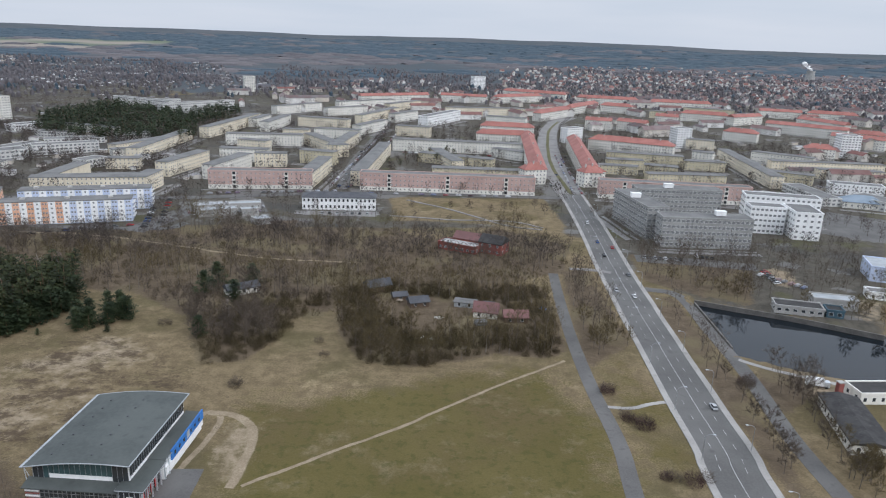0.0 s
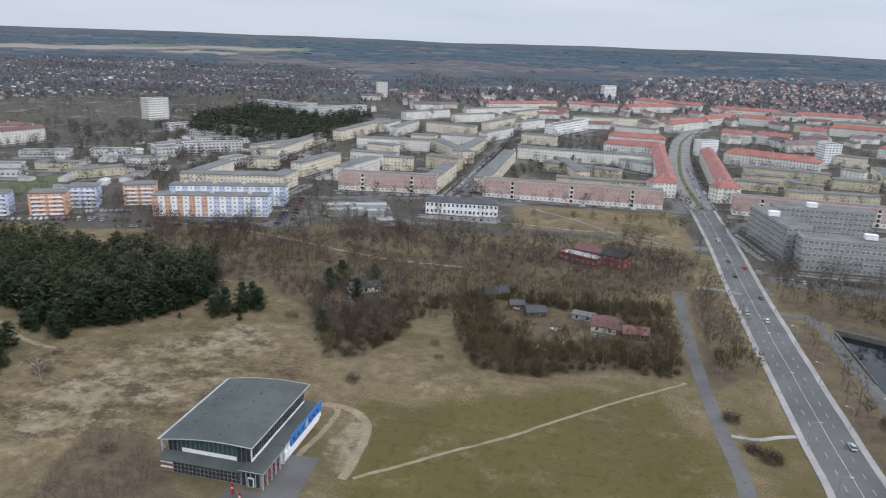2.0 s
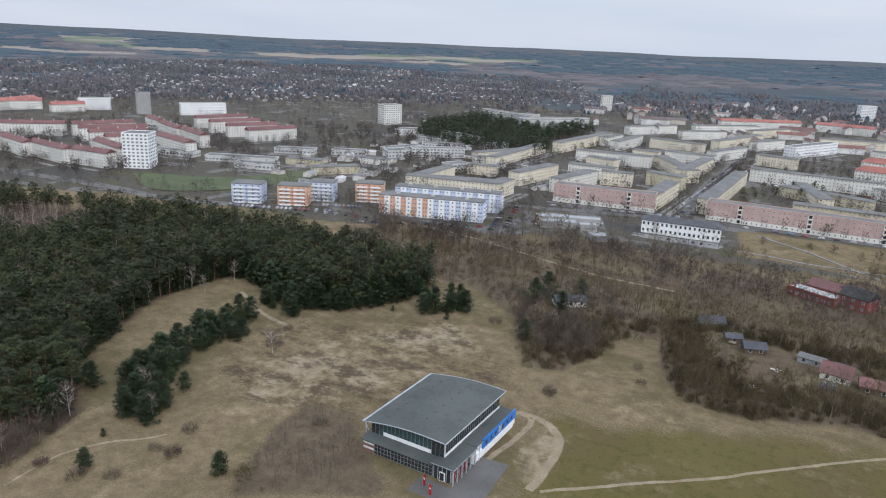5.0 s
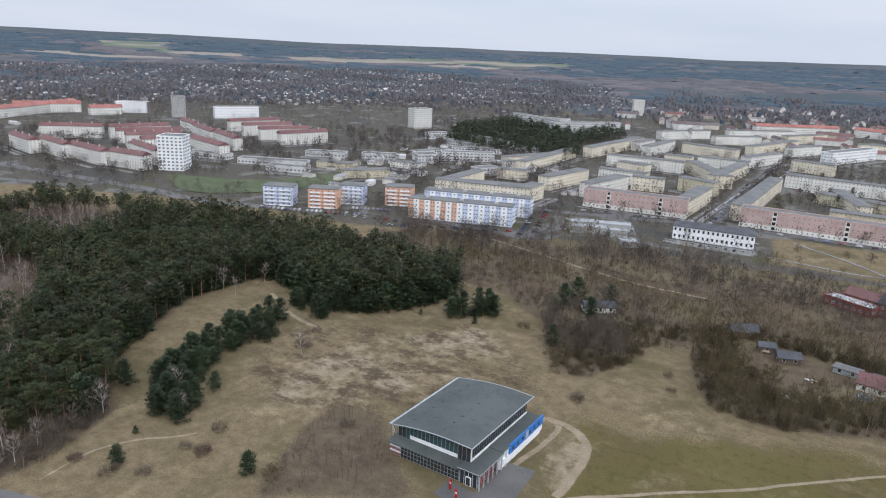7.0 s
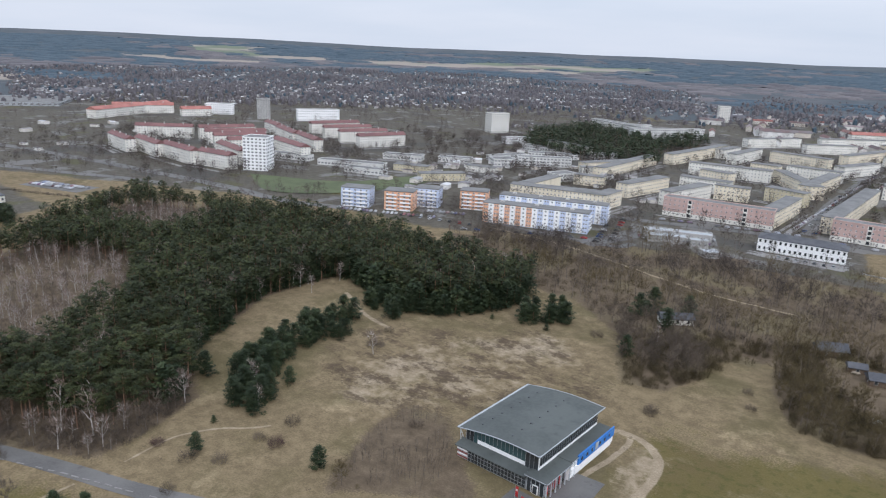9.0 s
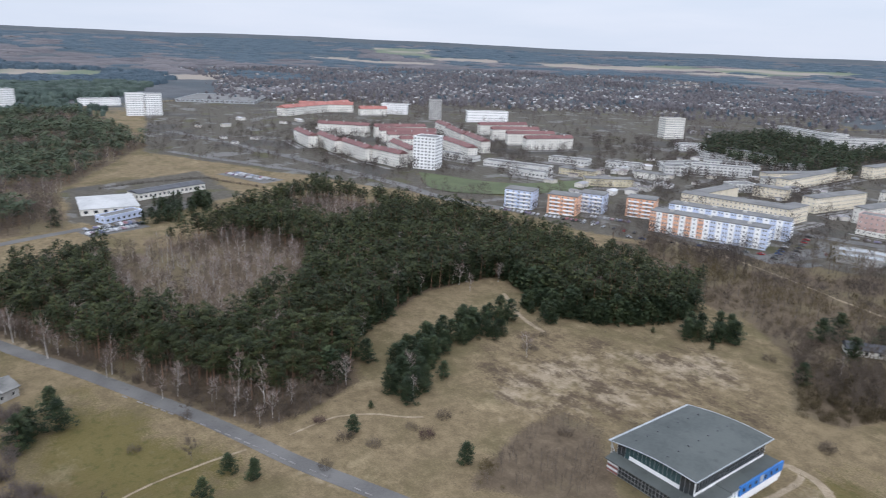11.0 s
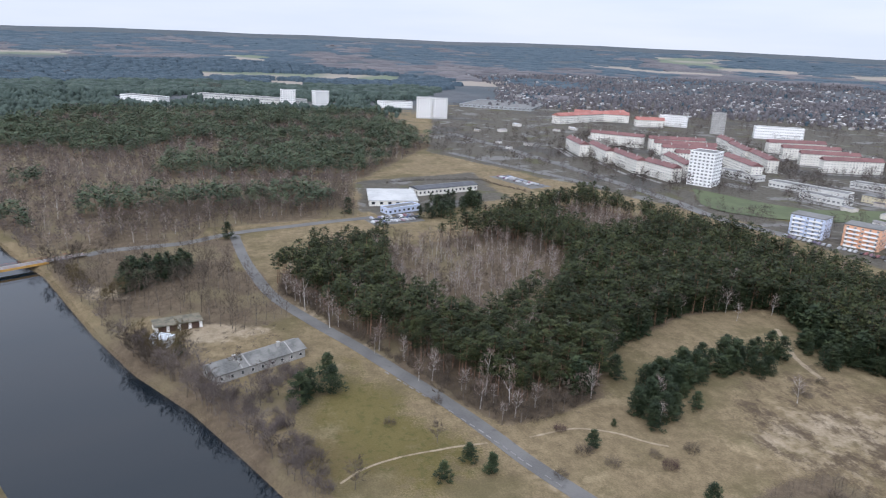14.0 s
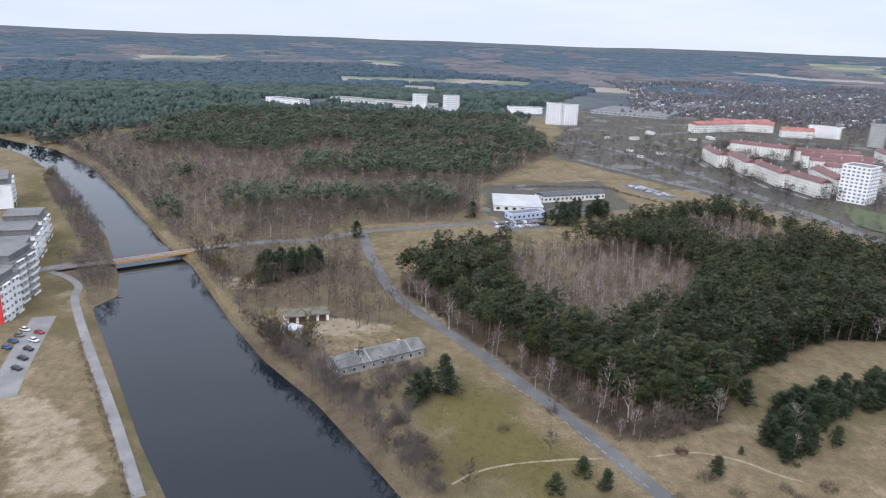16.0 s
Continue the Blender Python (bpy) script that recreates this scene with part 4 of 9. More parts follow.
def block(ax, ay, bx, by, depth, h, wall, roof, floors=4, kind="flat", rise=3.0, near=False, name="apartment_block", label="", category="building",
          group="", win=(1.1, 1.4), pitch=3.0, plinth=None, chimneys=0, sides=(0, 1, 3), pane=None, bays=0):
    """A building on the line a-b, its depth to the left of it."""
    L = math.hypot(bx - ax, by - ay)
    turn = math.degrees(math.atan2(by - ay, bx - ax))
    ob = thing(name, ax, ay, 0, turn, label, category, group)
    FOOTPRINTS.append((ax, ay, L, depth, (bx - ax) / L, (by - ay) / L))
    bm = bmesh.new()
    box(bm, 0, L, 0, depth, -0.5, h)
    part("wall", bm, wall, ob)
    if plinth:
        bm = bmesh.new()
        box(bm, -0.06, L + 0.06, -0.06, depth + 0.06, -0.5, plinth[0])
        part("plinth", bm, plinth[1], ob)
    bm = bmesh.new()
    roof_shape(bm, L, depth, h, kind, rise)
    part("roof", bm, roof, ob)
    if kind == "flat":
        bm = bmesh.new()
        for x0, x1, y0, y1 in ((-0.2, L + 0.2, -0.2, 0.3), (-0.2, L + 0.2, depth - 0.3, depth + 0.2), (-0.2, 0.3, 0.3, depth - 0.3), (L - 0.3, L + 0.2, 0.3, depth - 0.3)):
            box(bm, x0, x1, y0, y1, h - 0.35, h + 0.55)
        part("parapet", bm, wall, ob)
    for k in range(chimneys):
        bm = bmesh.new()
        x = L * (k + 0.5) / chimneys
        zt = h + (rise if kind != "flat" else 0.4)
        box(bm, x - 0.5, x + 0.5, depth / 2 - 1.4, depth / 2 - 0.5, zt - 1.6, zt + 1.1)
        box(bm, x - 0.6, x + 0.6, depth / 2 - 1.5, depth / 2 - 0.4, zt + 1.1, zt + 1.3)
        part("chimney", bm, CONCRETE, ob)
    for k in range(bays):
        x = L * (k + 0.5) / bays
        bm = bmesh.new()
        box(bm, x - 1.5, x + 1.5, -0.22, 0.05, 0.2, h - 0.5)
        bay = part("stair_bay", bm, WALL_PALE, ob, "pale stair bay")
        for fl in range(floors):
            bm = bmesh.new()
            box(bm, x - 1.05, x + 1.05, -0.27, 0.0, fl * h / floors + 0.7, (fl + 1) * h / floors - 0.55)
            part("window", bm, GLASS, bay)
    storey = h / floors
    me = window_of(*win, pane)
    spots = []
    for side, length, place in ((0, L, lambda s: (s, 0, 0)), (1, depth, lambda s: (L, s, 90)), (2, L, lambda s: (L - s, depth, 180)), (3, depth, lambda s: (0, depth - s, -90))):
        if side not in sides:
            continue
        n = max(1, int((length - 1.0) / pitch))
        for k in range(n):
            s = length * (k + 0.5) / n
            x, y, g = place(s)
            for fl in range(floors):
                spots.append((x, y, fl * storey + storey * 0.32, g))
    if near:
        for x, y, z, g in spots:
            share("window", me, ob, pose(x, y, z, 0, 0, g))
    else:
        V, T, S, base = [], [], [], 0
        mv = np.array([v.co for v in me.vertices])
        mp = [tuple(p.vertices) for p in me.polygons]
        ms = [p.material_index for p in me.polygons]
        keepers = [k for k, p in enumerate(me.polygons) if p.normal.y < -0.5]
        for x, y, z, g in spots:
            c, s = math.cos(radians(g)), math.sin(radians(g))
            V.append(np.column_stack([mv[:, 0] * c - mv[:, 1] * s + x, mv[:, 0] * s + mv[:, 1] * c + y, mv[:, 2] + z]))
            for k in keepers:
                T.append(tuple(q + base for q in mp[k]))
                S.append(ms[k])
            base += len(mv)
        w = new("glazing", mesh_of("glazing", np.vstack(V), T, [WALL_WHITE, pane or GLASS_TOWN], S))
        w.parent = ob
        w["kind"] = "stuff"
    return ob


def house_cluster(name, spots, size, walls, roofs, label, category="houses"):
    """Many far small gabled houses joined into one mesh. spots: x, y, scale."""
    rg = np.random.RandomState(len(spots))
    V, F, S, base = [], [], [], 0
    zs = height(spots[:, 0], spots[:, 1])
    for (x, y, s), z in zip(spots, zs):
        w, d, h = size[0] * s, size[1] * s * rg.uniform(0.8, 1.2), size[2] * s
        r = size[3] * s
        g = rg.choice([0.3, 0.3 + math.pi / 2]) + rg.normal() * 0.12
        p = np.array([(-w, -d, -1), (w, -d, -1), (w, d, -1), (-w, d, -1), (-w, -d, h), (w, -d, h), (w, d, h), (-w, d, h), (-w, 0, h + r), (w, 0, h + r)]) * np.array([0.5, 0.5, 1])
        q = np.array([(-w * 1.08, -d * 1.12, h - 0.1 * r), (w * 1.08, -d * 1.12, h - 0.1 * r), (w * 1.08, d * 1.12, h - 0.1 * r), (-w * 1.08, d * 1.12, h - 0.1 * r),
                      (-w * 1.08, 0, h + r + 0.15), (w * 1.08, 0, h + r + 0.15)]) * np.array([0.5, 0.5, 1])
        p = np.vstack([p, q])
        c, sn = math.cos(g), math.sin(g)
        V.append(np.column_stack([p[:, 0] * c - p[:, 1] * sn + x, p[:, 0] * sn + p[:, 1] * c + y, p[:, 2] + z]))
        for f, m in (((0, 1, 5, 4), 0), ((1, 2, 6, 9, 5), 0), ((2, 3, 7, 6), 0), ((3, 0, 4, 8, 7), 0), ((10, 11, 15, 14), 1), ((12, 13, 14, 15), 1)):
            F.append(tuple(k + base for k in f))
            S.append(m)
        base += 16
    ob = new(name, mesh_of(name, np.vstack(V), F, [walls, roofs], S))
    return tagged(ob, label, category, kind="stuff")

# ---- ground, water, roads ----
build_ground()
water_sheet("water_canal", widen(CANAL, 2.6), "still dark water of a straight canal")
water_sheet("water_basin", widen(BASIN, 2.6), "dark water of a harbour basin")

avenue = strip("road_avenue", AVENUE, 15.0, ASPHALT, "four-lane grey asphalt avenue running into town", "road", 0.10)
strip("pavement_avenue_west", AVENUE, 2.2, PAVING_PALE, "pale paved footway beside the avenue", "pavement", 0.10, offset=8.6, kerb=0.14)
strip("pavement_avenue_east", AVENUE, 2.2, PAVING_PALE, "pale paved footway beside the avenue", "pavement", 0.10, offset=-8.6, kerb=0.14)
strip("road_avenue_far", MAIN_FAR, 23.0, PAVING, "wide pale grey avenue bending through the town", "road", 0.35)
strip("pavement_median", MAIN_FAR[:4], 3.4, LAWN, "grass median of the town avenue", "verge", 0.4, kerb=0.12)
strip("pavement_median_far", MAIN_FAR[3:6], 3.4, LAWN, "grass median of the town avenue", "verge", 0.4, kerb=0.12)
strip("path_footway", FOOTWAY, 5.0, OLD_ASPHALT, "grey asphalt footway along the meadow", "path", 0.06)
strip("road_service", SERVICE, 6.0, OLD_ASPHALT, "worn grey service road beside the basin", "road", 0.07)
dirt("path_trail", TRAIL, 1.9, "trodden pale trail across the meadow")
dirt("path_track_west", TRACK_W, 2.8, "pale sandy vehicle track", lift=0.035)
dirt("path_track_east", TRACK_E, 4.0, "pale sandy vehicle track", lift=0.045)
strip("road_lane", LANE, 5.6, OLD_ASPHALT, "narrow grey asphalt lane along the pine wood", "road", 0.07)
strip("road_cross", [(-389, -64), (-397, -52)] + CROSS_ROAD[5:], 6.5, OLD_ASPHALT, "grey asphalt road behind the canal bank", "road", 0.08)
strip("road_cross_west", [CROSS_ROAD[0], CROSS_ROAD[1]], 6.0, PAVING, "pale road leading to the bridge", "road", 0.08)
strip("path_quay", QUAY_PATH, 3.4, PAVING, "pale paved canal-side path", "path", 0.06)
dirt("path_wood", WOOD_PATH, 3.0, "sandy path between pines")
dirt("path_wood_track", WOOD_TRACK, 3.2, "pale track behind the copse")
strip("pavement_car_yard", CAR_YARD, 30.0, OLD_ASPHALT, "grey asphalt yard of a car dealer", "pavement", 0.05)
strip("pavement_lot", LOT, 9.0, PAVING, "grey asphalt car park beside the canal houses", "pavement", 0.05)
strip("road_belt", BELT_ROAD, 6.0, ASPHALT, "grey residential street", "road", 0.08)
strip("road_town", TOWN_STREET, 9.0, OLD_ASPHALT, "wide grey street before the pink blocks", "road", 0.09)
strip("road_side", SIDE_STREET, 9.0, OLD_ASPHALT, "grey side street lined with parked cars", "road", 0.10)
strip("road_motorway", MOTORWAY, 11.0, OLD_ASPHALT, "grey trunk road beyond the pine wood", "road", 0.09)
strip("road_motorway_far", MOTORWAY_B, 9.0, OLD_ASPHALT, "grey trunk road beyond the pine wood", "road", 0.08)
strip("path_park", PARK_PATH, 2.0, PAVING, "pale park path", lift=0.3)
strip("path_park_diagonal", PARK_PATH_B, 2.0, PAVING, "pale park path", lift=0.34)


strip("path_steps", [(58.5, 207), (64, 206.6), (68, 207.4), (73, 210), (79, 212)], 1.7, PAVING_PALE, "pale concrete steps between footway and avenue", "path", 0.14, step=1.0)
strip("path_basin", [(118, 247), (126, 240), (142, 231), (163, 220), (190, 205)], 2.4, PAVING_PALE, "pale path along the basin", "path", 0.08)
strip("pavement_square", [(268, 436), (308, 500)], 40.0, OLD_ASPHALT, "wide grey paved square", "pavement", 0.1)
strip("pavement_office", [(112, 376), (150, 371), (176, 366)], 13.0, OLD_ASPHALT, "grey car park before the offices", "pavement", 0.07)
strip("pavement_villa", [(-88, 455), (-40, 456)], 12.0, PAVING, "pale yard before the white villa", "pavement", 0.1)
strip("road_verge_slip", [(71, 353), (83, 352), (92, 348)], 4.0, PAVING, "pale slip path onto the avenue", "path", 0.15, step=1.5)
strip("pavement_slab_street", [(-178, 396), (-166, 440), (-158, 478)], 16.0, OLD_ASPHALT, "grey street between the coloured slabs", "road", 0.09)
strip("pavement_club", [(-431, 96), (-438, 132)], 16.0, OLD_ASPHALT, "grey car park of the sports club", "pavement", 0.06)
strip("pavement_rail_lot", [(-575, 246), (-520, 262)], 22.0, OLD_ASPHALT, "grey car park beside the trunk road", "pavement", 0.06)


def dashes(line, offset, dash, gap, width, parent, z):
    """Painted strokes along a road as parts of it."""
    c = smooth_line(line, 1.0)
    t = np.gradient(c, axis=0)
    t /= np.hypot(t[:, 0], t[:, 1])[:, None]
    me = None
    s, n = 0, int(dash + gap)
    bm = bmesh.new()
    box(bm, -dash / 2, dash / 2, -width / 2, width / 2, -0.01, 0.006)
    me = bpy.data.meshes.new("marking")
    bm.to_mesh(me)
    bm.free()
    me.materials.append(MARKING)
    made = 0
    while s < len(c) and made < 110:
        p = c[s] + np.array([-t[s, 1], t[s, 0]]) * offset
        share("marking", me, parent, pose(p[0], p[1], float(height(p[:1], p[1:])[0]) + z, 0, 0, math.degrees(math.atan2(t[s, 1], t[s, 0]))))
        s += n
        made += 1


for off in (-3.7, 3.7):
    dashes(AVENUE, off, 3.0, 6.0, 0.12, avenue, 0.125)
strip("centre_line", AVENUE, 0.16, MARKING, lift=0.145, step=3.0, parent=avenue)

# ---- the sports hall with its curved roof ----
def sports_hall():
    ob = thing("sports_hall", -101, 150.5, 0, -3, "glass-fronted sports hall with a large curved grey roof", "building")
    W, D = 31.0, 38.5

    def roof_z(x):
        u = (x + 0.3) / 27.6
        return 9.0 + 2.0 * u + 1.0 * math.sin(math.pi * u)

    # upper hall
    bm = bmesh.new()
    n = 16
    xs = [1.0 + 25.0 * k / n for k in range(n + 1)]
    lo = [[bm.verts.new((x, y, 4.0)) for x in xs] for y in (3.4, 37.0)]
    hi = [[bm.verts.new((x, y, roof_z(x) - 0.25)) for x in xs] for y in (3.4, 37.0)]
    for k in range(n):
        bm.faces.new((lo[0][k], lo[0][k + 1], hi[0][k + 1], hi[0][k]))
        bm.faces.new((lo[1][k + 1], lo[1][k], hi[1][k], hi[1][k + 1]))
    bm.faces.new((lo[1][0], lo[0][0], hi[0][0], hi[1][0]))
    bm.faces.new((lo[0][n], lo[1][n], hi[1][n], hi[0][n]))
    part("wall", bm, WALL_WHITE, ob)
    # curved roof slab
    bm = bmesh.new()
    n = 24
    xs = [-0.3 + 27.6 * k / n for k in range(n + 1)]
    rings = []
    for y in (1.4, 38.4):
        rings.append(([bm.verts.new((x, y, roof_z(x))) for x in xs], [bm.verts.new((x, y, roof_z(x) - 0.28)) for x in xs]))
    (t0, b0), (t1, b1) = rings
    for k in range(n):
        bm.faces.new((t0[k], t0[k + 1], t1[k + 1], t1[k]))
        bm.faces.new((b0[k + 1], b0[k], b1[k], b1[k + 1]))
        bm.faces.new((b0[k], b0[k + 1], t0[k + 1], t0[k]))
        bm.faces.new((b1[k + 1], b1[k], t1[k], t1[k + 1]))
    bm.faces.new((b1[0], b0[0], t0[0], t1[0]))
    bm.faces.new((b0[n], b1[n], t1[n], t0[n]))
    part("roof", bm, ROOF_GREY, ob, "curved grey felt roof")
    # pale metal edge along the roof
    for y in (1.25, 38.55):
        bm = bmesh.new()
        for k in range(n):
            rod(bm, (xs[k], y, roof_z(xs[k]) - 0.06), (xs[k + 1], y, roof_z(xs[k + 1]) - 0.06), 0.15, sides=6)
        part("roof_edge", bm, METAL_DULL, ob, "pale metal verge")
    for x, w in ((-0.35, 0.4), (27.3, 0.14)):
        bm = bmesh.new()
        box(bm, x - w, x + w, 1.2, 38.6, roof_z(x) - 0.16, roof_z(x) + 0.05)
        part("roof_edge", bm, METAL_DULL, ob, "pale metal eaves gutter")
    # skylight domes and vents
    for k in range(7):
        for x, y in ((5 + k * 0.2, 6 + k * 4.6), (16, 5 + k * 4.7)):
            bm = bmesh.new()
            box(bm, x - 0.2, x + 0.2, y - 0.2, y + 0.2, roof_z(x) - 0.1, roof_z(x) + 0.22)
            part("roof_vent", bm, ROOF_SLATE, ob)
    # front glazing: clerestory panes over a white band
    m = 18
    for k in range(m):
        x0, x1 = 1.2 + 24.6 * k / m, 1.2 + 24.6 * (k + 1) / m
        low = 6.3 if 3 <= k < 15 else 4.6
        bm = bmesh.new()
        za, zb = roof_z(x0) - 0.35, roof_z(x1) - 0.35
        vs = [bm.verts.new(p) for p in ((x0 + 0.05, 3.30, low), (x1 - 0.05, 3.30, low), (x1 - 0.05, 3.30, zb), (x0 + 0.05, 3.30, za),
                                        (x0 + 0.05, 3.42, low), (x1 - 0.05, 3.42, low), (x1 - 0.05, 3.42, zb), (x0 + 0.05, 3.42, za))]
        for q in ((0, 1, 2, 3), (1, 5, 6, 2), (4, 0, 3, 7), (3, 2, 6, 7), (1, 0, 4, 5)):
            bm.faces.new([vs[j] for j in q])
        part("pane", bm, GLASS_TEAL if 2 <= k < 15 else GLASS, ob, "teal clerestory pane")
        bm = bmesh.new()
        box(bm, x0 - 0.04, x0 + 0.04, 3.24, 3.42, low, za)
        part("mullion", bm, STEEL_GREY, ob)
    # clerestory along the long side over the wing
    for k in range(26):
        y0 = 3.6 + 33.2 * k / 26
        bm = bmesh.new()
        box(bm, 25.95, 26.08, y0 + 0.06, y0 + 33.2 / 26 - 0.06, 6.4, roof_z(26) - 0.5)
        part("pane", bm, GLASS, ob)
        bm = bmesh.new()
        box(bm, 25.95, 26.14, y0 - 0.05, y0 + 0.05, 6.2, roof_z(26) - 0.35)
        part("mullion", bm, STEEL_GREY, ob)
    # low front block with a lean-to roof and glazed front
    bm = bmesh.new()
    box(bm, 0.4, 24.0, 0.6, 3.4, -0.4, 4.0)
    part("front_wall", bm, STEEL_GREY, ob)
    bm = bmesh.new()
    vs = [bm.verts.new(p) for p in ((-0.2, -0.1, 4.0), (24.2, -0.1, 4.0), (24.2, 3.45, 5.0), (-0.2, 3.45, 5.0), (-0.2, -0.1, 3.75), (24.2, -0.1, 3.75), (24.2, 3.45, 3.9), (-0.2, 3.45, 3.9))]
    for q in ((0, 1, 2, 3), (4, 5, 1, 0), (5, 6, 2, 1), (7, 4, 0, 3), (7, 6, 5, 4)):
        bm.faces.new([vs[j] for j in q])
    part("front_roof", bm, ROOF_GREY, ob, "lean-to grey felt roof")
    for k in range(17):
        x = 4.2 + 19.6 * k / 17
        bm = bmesh.new()
        box(bm, x + 0.08, x + 19.6 / 17 - 0.08, 0.50, 0.62, 0.3, 3.5)
        part("pane", bm, GLASS, ob)
        bm = bmesh.new()
        box(bm, x - 0.05, x + 0.05, 0.42, 0.62, 0, 3.75)
        part("mullion", bm, STEEL_GREY, ob)
    for z in (1.3, 2.6):
        bm = bmesh.new()
        box(bm, 4.2, 23.9, 0.43, 0.6, z - 0.05, z + 0.05)
        part("transom", bm, STEEL_GREY, ob)
    for k in range(4):
        bm = bmesh.new()
        box(bm, 0.3, 4.0, 0.46, 0.62, 0.5 + k * 0.75, 0.85 + k * 0.75)
        part("slat", bm, WALL_WHITE if k % 2 else WALL_BRICK, ob, "red and white striped cladding")
    # side wing with flat roof
    bm = bmesh.new()
    box(bm, 26.0, 30.6, 12.0, 38.0, -0.4, 5.2)
    part("wing_wall", bm, WALL_WHITE, ob)
    bm = bmesh.new()
    box(bm, 24.0, 31.2, -0.6, 13.0, 4.85, 5.35)
    box(bm, 26.0, 31.0, 13.0, 38.3, 5.2, 5.5)
    part("wing_roof", bm, ROOF_GREY, ob, "flat grey felt roof")
    bm = bmesh.new()
    for p, q in (((24.0, -0.65, 5.2), (31.25, -0.65, 5.2)), ((31.25, -0.65, 5.2), (31.25, 13.0, 5.2)), ((31.05, 13.0, 5.4), (31.05, 38.3, 5.4)), ((24.0, -0.65, 5.2), (24.0, 3.0, 5.2))):
        rod(bm, p, q, 0.11, sides=6)
    part("roof_edge", bm, METAL_DULL, ob, "pale metal parapet edge")
    bm = bmesh.new()
    box(bm, 24.2, 29.6, 0.6, 12.0, -0.4, 4.85)
    part("foyer", bm, GLASS, ob, "dark glazed foyer")
    for k in range(7):
        bm = bmesh.new()
        y = -0.2 + 2.5 * k
        box(bm, 30.7, 31.0, y - 0.15, y + 0.15, -0.3, 4.9)
        part("column", bm, METAL_PALE, ob)
    for k in range(5):
        bm = bmesh.new()
        x = 24.3 + 1.35 * k
        box(bm, x - 0.07, x + 0.07, 0.45, 0.6, 0, 4.85)
        part("mullion", bm, METAL_PALE, ob)
        bm = bmesh.new()
        box(bm, 29.55, 29.75, 1.2 + 2.2 * k, 1.35 + 2.2 * k, 0, 4.85)
        part("mullion", bm, METAL_PALE, ob)
    for k in range(4):
        bm = bmesh.new()
        y = 1.8 + 2.3 * k
        box(bm, 29.6, 29.72, y, y + 0.95, 0.2, 3.0)
        part("door", bm, RED_PAINT, ob, "red painted door")
    bm = bmesh.new()
    box(bm, 26.2, 27.9, 0.3, 0.62, 0, 2.7)
    part("door", bm, WALL_WHITE, ob, "white framed glass entrance")
    bm = bmesh.new()
    box(bm, 26.4, 27.7, 0.26, 0.5, 0.15, 2.5)
    part("pane", bm, GLASS, ob)
    # blue cladding on the far part of the wing
    bm = bmesh.new()
    box(bm, 30.75, 31.15, 16.5, 38.5, 3.1, 6.1)
    part("cladding", bm, PANEL_BLUE, ob, "bright blue panel cladding")
    bm = bmesh.new()
    box(bm, 30.5, 31.0, 13.2, 38.2, 1.2, 3.1)
    part("band", bm, WALL_WHITE, ob, "white rendered band")
    for k in range(6):
        bm = bmesh.new()
        y = 18.0 + 3.0 * k + (1.8 if k > 2 else 0)
        box(bm, 31.1, 31.22, y, y + 0.9, 4.0, 5.0)
        part("window", bm, GLASS, ob)
    bm = bmesh.new()
    box(bm, 31.12, 31.2, 26.4, 28.2, 3.6, 5.7)
    part("sign", bm, METAL_PALE, ob, "pale square emblem panel")
    # lattice props under the roof overhang
    for y in (2.0, 37.8):
        bm = bmesh.new()
        rod(bm, (0.2, y, 5.0 if y < 3 else 0.0), (-0.1, y, 8.8), 0.12)
        rod(bm, (1.0, y, 6.0), (-0.1, y, 8.6), 0.08)
        part("prop", bm, METAL_PALE, ob)
    return ob


sports_hall()
strip("pavement_plaza", [(-62, 128), (-65, 141), (-66, 166)], 10.0, OLD_ASPHALT, "grey paved forecourt of the sports hall", "pavement", 0.07)
strip("pavement_front", [(-66, 144), (-80, 145)], 7.0, OLD_ASPHALT, "grey paved forecourt of the sports hall", "pavement", 0.055)


def banner(x, y, h, turn):
    ob = thing("banner_flag", x, y, 0, turn, "red banner flag with a white mark on a slim pole", "flag", "banners")
    bm = bmesh.new()
    rod(bm, (0, 0, 0), (0, 0, h), 0.05, 0.04)
    part("pole", bm, STEEL_GREY, ob)
    bm = bmesh.new()
    n = 5
    cols = [[bm.verts.new((0.06 + 0.9 * k / n, 0.06 * math.sin(k * 1.7), z)) for k in range(n + 1)] for z in (h - 3.4, h - 0.2)]
    for k in range(n):
        bm.faces.new((cols[0][k], cols[0][k + 1], cols[1][k + 1], cols[1][k]))
    bmesh.ops.solidify(bm, geom=bm.faces[:], thickness=0.02)
    part("cloth", bm, RED_PAINT, ob, "red cloth")
    bm = bmesh.new()
    box(bm, 0.3, 0.75, -0.1, 0.1, h - 1.6, h - 1.1)
    part("emblem", bm, WALL_WHITE, ob, "plain white mark")
    return ob


banner(-77, 144.2, 4.4, -10)
banner(-73.5, 141.0, 4.6, -10)

